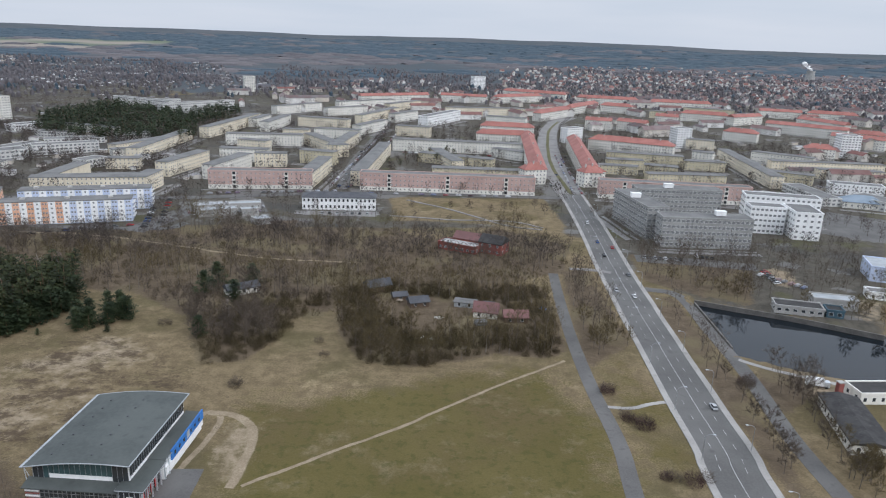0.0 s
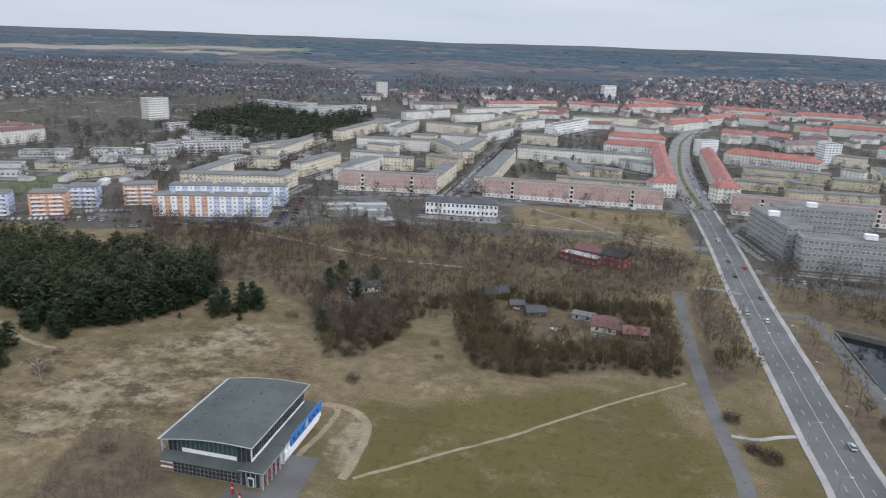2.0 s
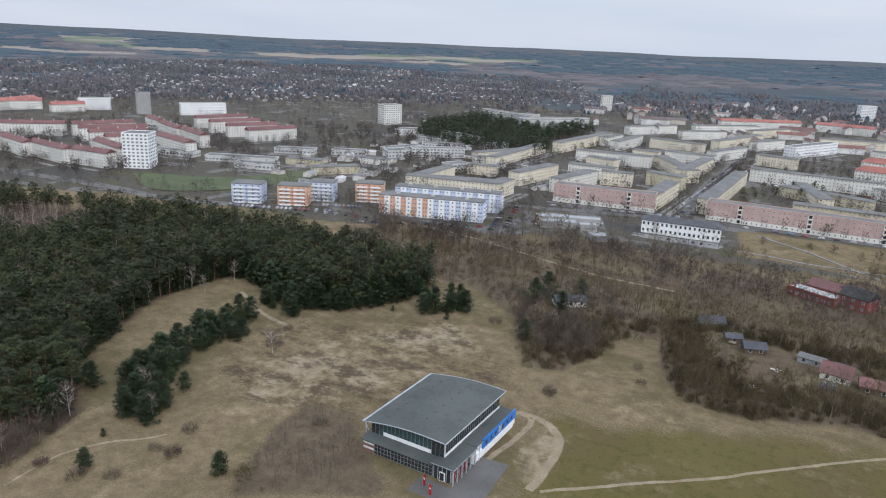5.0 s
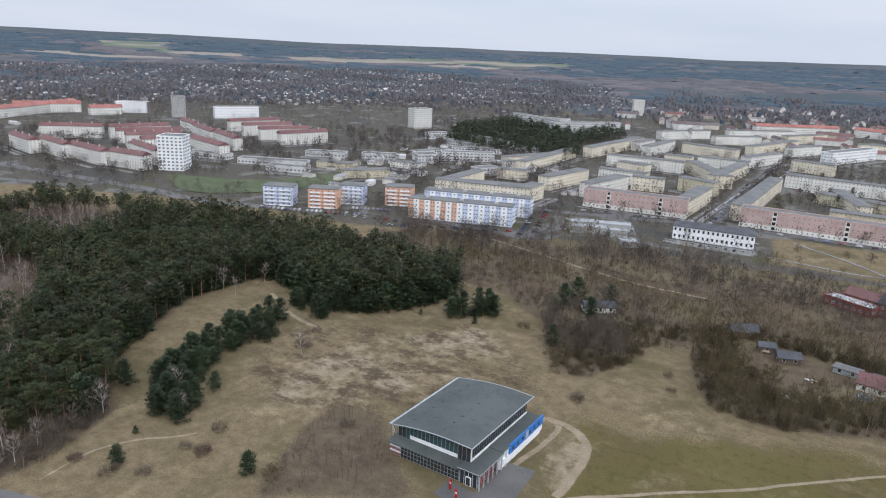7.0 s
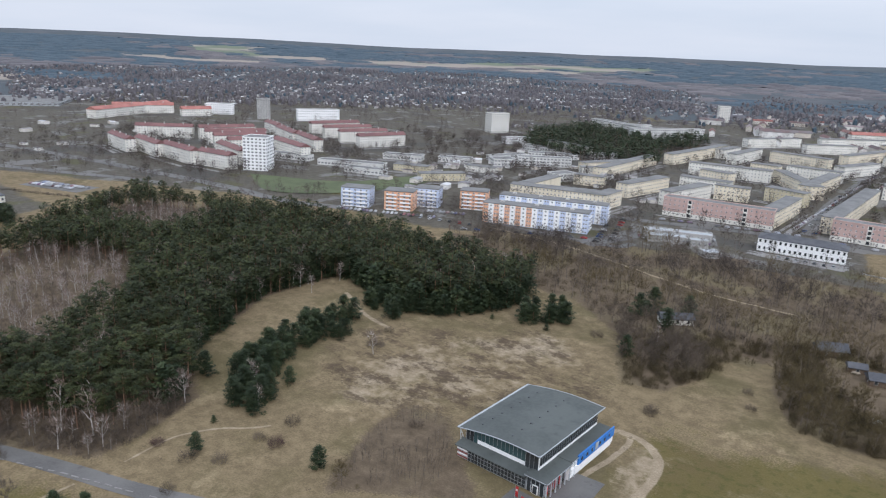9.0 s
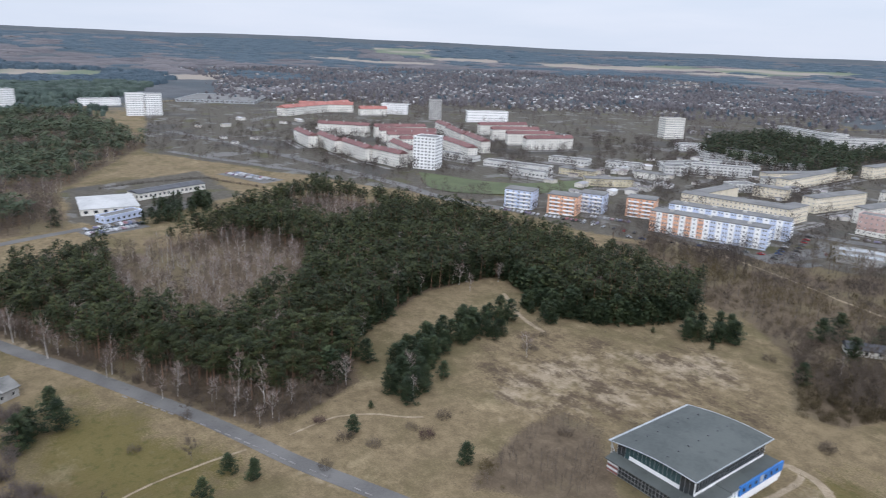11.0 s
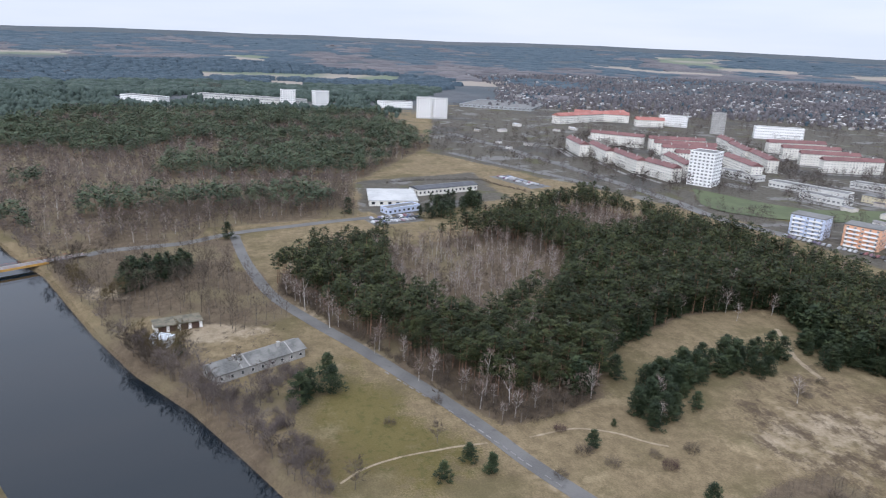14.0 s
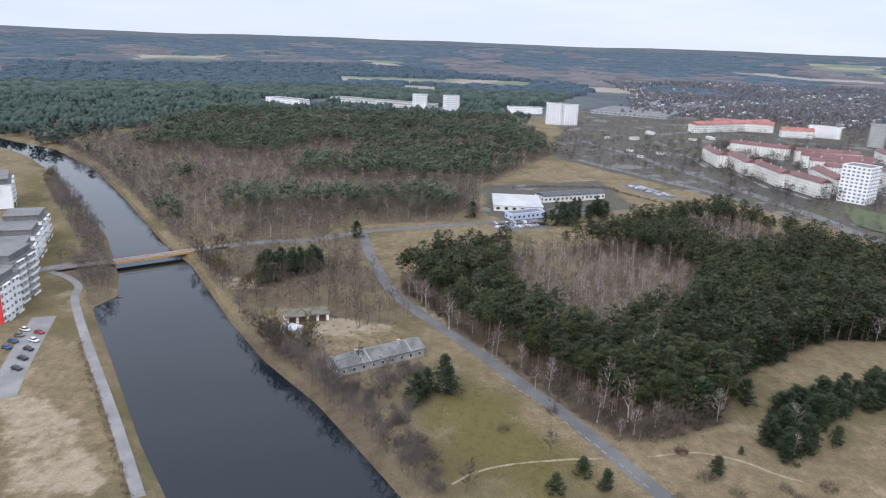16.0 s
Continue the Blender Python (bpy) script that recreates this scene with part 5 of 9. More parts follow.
# ---- apartment blocks of the town ----
block(-59.7, 531.2, 74.7, 530.8, 11.5, 13.5, WALL_PINK, ROOF_FLAT, 4, "flat", 0, name="apartment_block", label="long pink brick apartment block with a pale stone base", win=(0.85, 1.15), near=True, plinth=(3.2, WALL_PALE), pitch=3.2, bays=3)
block(-172.1, 519.2, -95.6, 526.8, 11.5, 13.5, WALL_PINK, ROOF_FLAT, 4, "flat", 0, name="apartment_block", label="long pink brick apartment block with a pale stone base", win=(0.85, 1.15), near=True, plinth=(3.2, WALL_PALE), pitch=3.2, bays=2)
block(-96.1, 532.1, -92.3, 607.3, 11.5, 12.5, WALL_CREAM, ROOF_FLAT, 4, "hip", 1.0, name="apartment_block", label="cream rendered apartment block with a low grey roof", win=(0.85, 1.15))
block(124.6, 533.0, 238.6, 522.6, 11.5, 13.5, WALL_PINK, ROOF_FLAT, 4, "flat", 0, name="apartment_block", label="long pink brick apartment block with a pale stone base", win=(0.85, 1.15), plinth=(3.2, WALL_PALE), pitch=3.2, bays=3)
block(90.5, 580.1, 106.2, 804.4, 14, 12.5, WALL_PALE, ROOF_RED, 4, "hip", 5, name="apartment_block", label="pale apartment house with a steep red tiled roof", chimneys=3)
block(142.5, 790.2, 121.2, 573.1, 14, 12.5, WALL_PALE, ROOF_RED, 4, "hip", 5, name="apartment_block", label="pale apartment house with a steep red tiled roof", chimneys=3)
block(120.7, 570.5, 139.3, 579.1, 12, 12.5, WALL_PALE, ROOF_RED, 4, "hip", 5, name="apartment_block", label="pale apartment house with a steep red tiled roof", near=True, chimneys=3)
block(71.4, 573.8, 90.0, 580.0, 12, 12.5, WALL_PALE, ROOF_RED, 4, "hip", 5, name="apartment_block", label="pale apartment house with a steep red tiled roof", near=True, chimneys=3)
block(-281.8, 480.5, -209.3, 495.8, 11.5, 12.0, WALL_CREAM, ROOF_FLAT, 4, "hip", 1.0, name="apartment_block", label="cream rendered apartment block with a low grey roof", win=(0.85, 1.15), near=True)
block(-208.6, 496.0, -207.6, 525.2, 11.5, 12.0, WALL_CREAM, ROOF_FLAT, 4, "hip", 1.0, name="apartment_block", label="cream rendered apartment block with a low grey roof", win=(0.85, 1.15), near=True)
block(-283.1, 544.9, -283.5, 490.7, 11.5, 12.0, WALL_CREAM, ROOF_FLAT, 4, "hip", 1.0, name="apartment_block", label="cream rendered apartment block with a low grey roof", win=(0.85, 1.15))
block(-215.4, 556.2, -202.9, 620.3, 11.5, 12.0, WALL_CREAM, ROOF_FLAT, 4, "hip", 1.0, name="apartment_block", label="cream rendered apartment block with a low grey roof", win=(0.85, 1.15), near=True)
block(-176.5, 551.0, -163.7, 613.2, 11.5, 12.0, WALL_PALE, ROOF_FLAT, 4, "hip", 1.0, name="apartment_block", label="pale rendered apartment block with a low grey roof", win=(0.85, 1.15))
block(-161.4, 613.7, -134.4, 616.6, 11.5, 12.0, WALL_CREAM, ROOF_FLAT, 4, "hip", 1.0, name="apartment_block", label="cream rendered apartment block with a low grey roof", win=(0.85, 1.15))
block(-198.3, 634.6, -155.0, 634.5, 11.5, 12.0, WALL_PALE, ROOF_FLAT, 4, "hip", 1.0, name="apartment_block", label="pale rendered apartment block with a low grey roof", win=(0.85, 1.15))
block(-220.8, 729.7, -143.0, 737.2, 11.5, 12.0, WALL_PALE, ROOF_FLAT, 4, "hip", 1.0, name="apartment_block", label="pale rendered apartment block with a low grey roof", win=(0.85, 1.15))
block(-144.6, 754.9, -97.2, 676.1, 11.5, 12.0, WALL_CREAM, ROOF_FLAT, 4, "hip", 1.0, name="apartment_block", label="cream rendered apartment block with a low grey roof", win=(0.85, 1.15))
block(-96.7, 676.2, -87.8, 775.1, 11.5, 12.0, WALL_CREAM, ROOF_FLAT, 4, "hip", 1.0, name="apartment_block", label="cream rendered apartment block with a low grey roof", win=(0.85, 1.15))
block(-127.2, 640.9, -94.9, 631.7, 11.5, 12.0, WALL_OCHRE, ROOF_FLAT, 4, "hip", 1.2, name="apartment_block", label="ochre rendered low block with a flat grey roof", win=(0.85, 1.15))
block(-251.4, 773.2, -232.3, 921.8, 11.5, 12.0, WALL_CREAM, ROOF_FLAT, 4, "hip", 1.0, name="apartment_block", label="cream rendered apartment block with a low grey roof", win=(0.85, 1.15))
block(-201.2, 836.6, -192.8, 921.3, 11.5, 12.0, WALL_PALE, ROOF_FLAT, 4, "hip", 1.0, name="apartment_block", label="pale rendered apartment block with a low grey roof", win=(0.85, 1.15))
block(-180.8, 905.0, -115.3, 887.4, 11.5, 12.0, WALL_CREAM, ROOF_FLAT, 4, "hip", 1.0, name="apartment_block", label="cream rendered apartment block with a low grey roof", win=(0.85, 1.15))
block(-140.7, 794.9, -89.4, 789.3, 11.5, 12.0, WALL_PALE, ROOF_FLAT, 4, "hip", 1.0, name="apartment_block", label="pale rendered apartment block with a low grey roof", win=(0.85, 1.15))
block(-161.3, 1023.9, -108.5, 1069.8, 11.5, 12.0, WALL_PALE, ROOF_FLAT, 4, "hip", 1.0, name="apartment_block", label="pale rendered apartment block with a low grey roof", win=(0.85, 1.15))
block(-102.5, 944.7, -61.2, 1069.8, 11.5, 12.0, WALL_CREAM, ROOF_FLAT, 4, "hip", 1.0, name="apartment_block", label="cream rendered apartment block with a low grey roof", win=(0.85, 1.15))
block(-92.6, 835.4, -66.4, 902.8, 11.5, 12.0, WALL_PALE, ROOF_FLAT, 4, "hip", 1.0, name="apartment_block", label="pale rendered apartment block with a low grey roof", win=(0.85, 1.15))
block(-159.5, 1125.9, -75.7, 1203.2, 11.5, 12.0, WALL_PALE, ROOF_FLAT, 4, "hip", 1.0, name="apartment_block", label="pale rendered apartment block with a low grey roof", win=(0.85, 1.15))
block(-79.1, 1118.5, -32.9, 1199.0, 11.5, 12.0, WALL_CREAM, ROOF_FLAT, 4, "hip", 1.0, name="apartment_block", label="cream rendered apartment block with a low grey roof", win=(0.85, 1.15))
block(-233.7, 1022.2, -181.5, 1097.3, 11.5, 12.0, WALL_PALE, ROOF_FLAT, 4, "hip", 1.0, name="apartment_block", label="pale rendered apartment block with a low grey roof", win=(0.85, 1.15))
block(-48.3, 731.6, 85.9, 723.8, 11.5, 12.0, WALL_PALE, ROOF_FLAT, 4, "hip", 1.0, name="apartment_block", label="pale rendered apartment block with a low grey roof", win=(0.85, 1.15))
block(-57.5, 546.9, -48.3, 707.0, 11.5, 12.0, WALL_CREAM, ROOF_FLAT, 4, "hip", 1.0, name="apartment_block", label="cream rendered apartment block with a low grey roof", win=(0.85, 1.15))
block(-16.1, 933.7, 29.3, 1031.2, 14, 14.0, WALL_WHITE, ROOF_FLAT, 4, "flat", 0, name="apartment_block", label="white flat-roofed block of flats")
block(9.1, 1085.5, 131.6, 1103.9, 11.5, 13.0, WALL_CREAM, ROOF_FLAT, 4, "hip", 1.0, name="apartment_block", label="cream rendered apartment block with a low grey roof", win=(0.85, 1.15))
block(41.7, 800.6, 106.9, 794.0, 13, 12.0, WALL_PALE, ROOF_RED, 4, "hip", 5, name="apartment_block", label="pale apartment house with a steep red tiled roof", chimneys=3)
block(50.1, 877.6, 115.5, 868.1, 13, 12.0, WALL_PALE, ROOF_RED, 4, "hip", 5, name="apartment_block", label="pale apartment house with a steep red tiled roof", chimneys=3)
block(-19.7, 667.5, 48.5, 640.0, 11.5, 9.0, WALL_OCHRE, ROOF_FLAT, 3, "hip", 1.2, name="apartment_block", label="ochre rendered low block with a flat grey roof", win=(0.85, 1.15))
block(-5.2, 594.3, 71.9, 593.2, 11.5, 8.0, WALL_OCHRE, ROOF_FLAT, 3, "hip", 1.2, name="apartment_block", label="ochre rendered low block with a flat grey roof", win=(0.85, 1.15))
block(149.3, 1052.5, 208.5, 1142.3, 14, 12.0, WALL_PALE, ROOF_RED, 4, "hip", 5, name="apartment_block", label="pale apartment house with a steep red tiled roof", chimneys=3)
block(214.0, 1163.0, 281.3, 1271.3, 14, 12.0, WALL_PALE, ROOF_RED, 4, "hip", 5, name="apartment_block", label="pale apartment house with a steep red tiled roof", chimneys=3)
block(275.9, 1236.7, 325.0, 1214.2, 14, 12.0, WALL_PALE, ROOF_RED, 4, "hip", 5, name="apartment_block", label="pale apartment house with a steep red tiled roof", chimneys=3)
block(166.5, 786.2, 248.9, 746.6, 16, 12.0, WALL_PALE, ROOF_RED, 4, "hip", 5, name="apartment_block", label="pale apartment house with a steep red tiled roof", chimneys=3)
block(200.0, 978.1, 233.6, 968.1, 14, 13.0, WALL_PALE, ROOF_RED, 4, "gable", 4, name="apartment_block", label="white apartment row with a red tiled roof", chimneys=3)
block(243.7, 978.0, 276.3, 954.9, 14, 13.0, WALL_PALE, ROOF_RED, 4, "gable", 4, name="apartment_block", label="white apartment row with a red tiled roof", chimneys=3)
block(180.2, 595.2, 248.6, 597.5, 11.5, 9.0, WALL_OCHRE, ROOF_FLAT, 3, "hip", 1.2, name="apartment_block", label="ochre rendered low block with a flat grey roof", win=(0.85, 1.15))
block(169.2, 707.0, 241.8, 691.1, 11.5, 10.0, WALL_OCHRE, ROOF_FLAT, 3, "hip", 1.2, name="apartment_block", label="ochre rendered low block with a flat grey roof", win=(0.85, 1.15))
block(237.6, 673.0, 275.0, 667.9, 11.5, 9.0, WALL_OCHRE, ROOF_FLAT, 3, "hip", 1.2, name="apartment_block", label="ochre rendered low block with a flat grey roof", win=(0.85, 1.15))
block(321.2, 672.7, 429.3, 669.4, 11.5, 12.0, WALL_CREAM, ROOF_FLAT, 4, "hip", 1.0, name="apartment_block", label="cream rendered apartment block with a low grey roof", win=(0.85, 1.15))
block(329.7, 740.4, 377.0, 703.6, 11.5, 11.0, WALL_PALE, ROOF_FLAT, 3, "hip", 1.0, name="apartment_block", label="pale rendered apartment block with a low grey roof", win=(0.85, 1.15))
block(298.4, 752.8, 284.7, 593.7, 11.5, 11.0, WALL_CREAM, ROOF_FLAT, 4, "hip", 1.0, name="apartment_block", label="cream rendered apartment block with a low grey roof", win=(0.85, 1.15))
block(450.1, 1087.8, 509.0, 1123.2, 14, 13.0, WALL_PALE, ROOF_RED, 4, "gable", 4, name="apartment_block", label="white apartment row with a red tiled roof", chimneys=3)
block(467.6, 1019.4, 549.4, 953.2, 14, 13.0, WALL_PALE, ROOF_RED, 4, "gable", 4, name="apartment_block", label="white apartment row with a red tiled roof", chimneys=3)
block(554.3, 1105.6, 586.5, 1027.5, 14, 13.0, WALL_PALE, ROOF_RED, 4, "gable", 4, name="apartment_block", label="white apartment row with a red tiled roof", chimneys=3)
block(364.6, 910.0, 398.2, 886.0, 14, 12.0, WALL_PALE, ROOF_RED, 4, "hip", 5, name="apartment_block", label="pale apartment house with a steep red tiled roof", chimneys=3)
block(494.6, 893.4, 541.7, 854.7, 14, 13.0, WALL_PALE, ROOF_RED, 4, "gable", 4, name="apartment_block", label="white apartment row with a red tiled roof", chimneys=3)
block(403.5, 774.7, 432.9, 765.2, 14, 12.0, WALL_PALE, ROOF_RED, 4, "hip", 5, name="apartment_block", label="pale apartment house with a steep red tiled roof", chimneys=3)
block(328.7, 579.7, 368.3, 568.0, 14, 9.0, WALL_WHITE, ROOF_FLAT, 3, "flat", 0, name="apartment_block", label="white flat-roofed block of flats")
block(292.8, 588.3, 296.3, 530.0, 16, 6.0, WALL_SCHOOL, ROOF_FLAT, 2, "flat", 0, name="school_building", label="low dull white flat-roofed school building", win=(2.2, 1.5), pitch=3.4)
block(150.4, 830.3, 171.2, 844.7, 12, 17.0, WALL_WHITE, ROOF_FLAT, 6, "flat", 0, name="apartment_block", label="white six-storey corner house beside the avenue", win=(1.2, 1.4))
block(-0.1, 1334.0, 83.1, 1319.2, 13, 12.0, WALL_PALE, ROOF_RED, 4, "gable", 4, name="apartment_block", label="white apartment row with a red tiled roof", chimneys=3)
block(-137.3, 1246.5, -20.9, 1324.5, 13, 12.0, WALL_PALE, ROOF_RED, 4, "gable", 4, name="apartment_block", label="white apartment row with a red tiled roof", chimneys=3)
block(104.6, 1328.7, 197.7, 1396.4, 13, 12.0, WALL_PALE, ROOF_RED, 4, "hip", 5, name="apartment_block", label="pale apartment house with a steep red tiled roof", chimneys=3)
block(130.3, 1514.4, 250.5, 1448.4, 13, 12.0, WALL_PALE, ROOF_RED, 4, "hip", 5, name="apartment_block", label="pale apartment house with a steep red tiled roof", chimneys=3)
block(394.8, 1351.8, 507.5, 1337.6, 13, 12.0, WALL_PALE, ROOF_RED, 4, "hip", 5, name="apartment_block", label="pale apartment house with a steep red tiled roof", chimneys=3)
block(264.3, 1398.8, 378.1, 1369.5, 13, 12.0, WALL_PALE, ROOF_RED, 4, "hip", 5, name="apartment_block", label="pale apartment house with a steep red tiled roof", chimneys=3)
block(-378.8, 606.2, -363.7, 622.5, 20, 7.0, WALL_SCHOOL, ROOF_FLAT, 2, "flat", 0, name="school_building", label="low dull white flat-roofed school building", win=(2.2, 1.5), pitch=3.4)
block(-364.2, 629.2, -319.3, 661.4, 14, 9.0, WALL_SCHOOL, ROOF_FLAT, 3, "flat", 0, name="school_building", label="low dull white flat-roofed school building", win=(2.2, 1.5), pitch=3.4)
block(-417.6, 785.5, -351.9, 763.8, 11.5, 9.0, WALL_PALE, ROOF_FLAT, 3, "hip", 1.0, name="apartment_block", label="pale rendered apartment block with a low grey roof", win=(0.85, 1.15))
block(-495.6, 1086.1, -390.3, 1031.9, 14, 12.0, WALL_SCHOOL, ROOF_FLAT, 4, "flat", 0, name="school_building", label="low dull white flat-roofed school building", win=(2.2, 1.5), pitch=3.4)
block(-376.7, 970.7, -305.4, 1062.4, 14, 14.0, WALL_SCHOOL, ROOF_FLAT, 4, "flat", 0, name="school_building", label="low dull white flat-roofed school building", win=(2.2, 1.5), pitch=3.4)
block(-269.8, 631.2, -265.8, 760.7, 11.5, 10.0, WALL_CREAM, ROOF_FLAT, 3, "hip", 1.0, name="apartment_block", label="cream rendered apartment block with a low grey roof", win=(0.85, 1.15))
block(-395.1, 632.3, -379.8, 678.3, 14, 5.0, WALL_SCHOOL, ROOF_FLAT, 2, "flat", 0, name="school_building", label="low dull white flat-roofed school building", win=(2.2, 1.5), pitch=3.4)
block(-386.5, 690.0, -339.1, 715.7, 16, 5.0, WALL_SCHOOL, ROOF_FLAT, 2, "flat", 0, name="school_building", label="low dull white flat-roofed school building", win=(2.2, 1.5), pitch=3.4)
block(-376.3, 482.7, -351.0, 515.3, 11.5, 7.0, WALL_OCHRE, ROOF_FLAT, 2, "hip", 1.2, name="apartment_block", label="ochre rendered low block with a flat grey roof", win=(0.85, 1.15))
block(-481.4, 552.2, -444.0, 569.6, 14, 5.0, WALL_SCHOOL, ROOF_FLAT, 1, "flat", 0, name="school_building", label="low dull white flat-roofed school building", win=(2.2, 1.5), pitch=3.4)
block(-496.6, 474.2, -435.4, 499.3, 14, 5.0, WALL_SCHOOL, ROOF_FLAT, 1, "flat", 0, name="school_building", label="low dull white flat-roofed school building", win=(2.2, 1.5), pitch=3.4)
block(-283.2, 480.1, -209.9, 503.8, 11.5, 12.0, WALL_CREAM, ROOF_FLAT, 4, "hip", 1.0, name="apartment_block", label="cream rendered apartment block with a low grey roof", win=(0.85, 1.15), near=True)
block(-766.0, 446.2, -718.8, 489.0, 10.5, 13.0, WALL_PALE, ROOF_MAROON, 5, "gable", 3.2, name="apartment_block", label="white apartment row with a maroon tiled gable roof", win=(0.9, 1.2), chimneys=3)
block(-709.2, 492.6, -683.8, 550.8, 10.5, 13.0, WALL_PALE, ROOF_MAROON, 5, "gable", 3.2, name="apartment_block", label="white apartment row with a maroon tiled gable roof", win=(0.9, 1.2), chimneys=3)
block(-676.6, 476.9, -642.7, 533.9, 10.5, 13.0, WALL_PALE, ROOF_MAROON, 5, "gable", 3.2, name="apartment_block", label="white apartment row with a maroon tiled gable roof", win=(0.9, 1.2), chimneys=3)
block(-644.0, 465.1, -620.1, 514.9, 10.5, 13.0, WALL_PALE, ROOF_MAROON, 5, "gable", 3.2, name="apartment_block", label="white apartment row with a maroon tiled gable roof", win=(0.9, 1.2), chimneys=3)
block(-606.8, 455.5, -589.5, 494.7, 10.5, 13.0, WALL_PALE, ROOF_MAROON, 5, "gable", 3.2, name="apartment_block", label="white apartment row with a maroon tiled gable roof", win=(0.9, 1.2), chimneys=3)
block(-722.7, 597.9, -681.6, 581.5, 10.5, 13.0, WALL_PALE, ROOF_MAROON, 5, "gable", 3.2, name="apartment_block", label="white apartment row with a maroon tiled gable roof", win=(0.9, 1.2), chimneys=3)
block(-672.8, 573.9, -612.6, 546.8, 10.5, 13.0, WALL_PALE, ROOF_MAROON, 5, "gable", 3.2, name="apartment_block", label="white apartment row with a maroon tiled gable roof", win=(0.9, 1.2), chimneys=3)
block(-615.2, 551.5, -556.4, 526.1, 10.5, 13.0, WALL_PALE, ROOF_MAROON, 5, "gable", 3.2, name="apartment_block", label="white apartment row with a maroon tiled gable roof", win=(0.9, 1.2), chimneys=3)
block(-591.4, 499.2, -526.3, 480.0, 10.5, 13.0, WALL_PALE, ROOF_MAROON, 5, "gable", 3.2, name="apartment_block", label="white apartment row with a maroon tiled gable roof", win=(0.9, 1.2), chimneys=3)
block(-598.8, 434.2, -540.7, 416.7, 10.5, 13.0, WALL_PALE, ROOF_MAROON, 5, "gable", 3.2, name="apartment_block", label="white apartment row with a maroon tiled gable roof", win=(0.9, 1.2), chimneys=3)
block(-672.5, 633.3, -649.5, 696.3, 10.5, 13.0, WALL_PALE, ROOF_MAROON, 5, "gable", 3.2, name="apartment_block", label="white apartment row with a maroon tiled gable roof", win=(0.9, 1.2), chimneys=3)
block(-632.2, 616.5, -604.6, 671.1, 10.5, 13.0, WALL_PALE, ROOF_MAROON, 5, "gable", 3.2, name="apartment_block", label="white apartment row with a maroon tiled gable roof", win=(0.9, 1.2), chimneys=3)
block(-592.8, 603.4, -564.8, 655.5, 10.5, 13.0, WALL_PALE, ROOF_MAROON, 5, "gable", 3.2, name="apartment_block", label="white apartment row with a maroon tiled gable roof", win=(0.9, 1.2), chimneys=3)
block(-549.9, 590.9, -529.4, 647.2, 10.5, 13.0, WALL_PALE, ROOF_MAROON, 5, "gable", 3.2, name="apartment_block", label="white apartment row with a maroon tiled gable roof", win=(0.9, 1.2), chimneys=3)
block(-724.1, 390.9, -669.1, 378.5, 10.5, 13.0, WALL_PALE, ROOF_MAROON, 5, "gable", 3.2, name="apartment_block", label="white apartment row with a maroon tiled gable roof", win=(0.9, 1.2), chimneys=3)
block(-681.1, 395.4, -624.2, 383.4, 10.5, 13.0, WALL_PALE, ROOF_MAROON, 5, "gable", 3.2, name="apartment_block", label="white apartment row with a maroon tiled gable roof", win=(0.9, 1.2), chimneys=3)
block(-627.3, 390.9, -567.8, 383.0, 10.5, 13.0, WALL_PALE, ROOF_MAROON, 5, "gable", 3.2, name="apartment_block", label="white apartment row with a maroon tiled gable roof", win=(0.9, 1.2), chimneys=3)
block(-566.2, 389.6, -524.5, 391.4, 10.5, 13.0, WALL_PALE, ROOF_MAROON, 5, "gable", 3.2, name="apartment_block", label="white apartment row with a maroon tiled gable roof", win=(0.9, 1.2), chimneys=3)
block(-1012.7, 557.1, -968.9, 629.6, 16, 12.0, WALL_PALE, ROOF_RED, 4, "gable", 4, name="apartment_block", label="white apartment row with a red tiled roof", chimneys=3)
block(-930.4, 618.3, -915.0, 658.1, 16, 10.0, WALL_PALE, ROOF_RED, 3, "gable", 4, name="apartment_block", label="white apartment row with a red tiled roof", chimneys=3)
block(-938.1, 664.3, -910.0, 693.7, 14, 16.0, WALL_WHITE, ROOF_FLAT, 5, "flat", 0, name="apartment_block", label="white flat-roofed block of flats")
block(-797.8, 722.5, -764.0, 775.5, 14, 16.0, WALL_WHITE, ROOF_FLAT, 4, "flat", 0, name="apartment_block", label="white flat-roofed block of flats")
block(-955.5, 502.2, -1009.9, 651.7, 16, 12.0, WALL_PALE, ROOF_RED, 4, "gable", 4, name="apartment_block", label="white apartment row with a red tiled roof", chimneys=3)
block(146.8, 638.6, 181.9, 633.9, 11.5, 8.0, WALL_OCHRE, ROOF_FLAT, 3, "hip", 1.2, name="apartment_block", label="ochre rendered low block with a flat grey roof", win=(0.85, 1.15))
block(-156.9, 444.8, -140.2, 453.7, 9, 4.0, WALL_GREY, METAL_DULL, 1, "flat", 0, name="car_workshop", label="low flat-roofed car workshop with a pale metal roof")
block(-150.6, 433.3, -128.9, 442.6, 9, 4.0, WALL_GREY, METAL_DULL, 1, "flat", 0, name="car_workshop", label="low flat-roofed car workshop with a pale metal roof")
block(-137.7, 454.1, -118.0, 460.4, 8, 4.0, WALL_GREY, METAL_DULL, 1, "flat", 0, name="car_workshop", label="low flat-roofed car workshop with a pale metal roof")
block(-125.3, 440.0, -115.5, 444.6, 7, 4.0, WALL_GREY, METAL_DULL, 1, "flat", 0, name="car_workshop", label="low flat-roofed car workshop with a pale metal roof")
block(-109.9, 417.9, -102.1, 424.6, 9, 3.5, WALL_GREY, METAL_DULL, 1, "flat", 0, name="car_workshop", label="low flat-roofed car workshop with a pale metal roof")
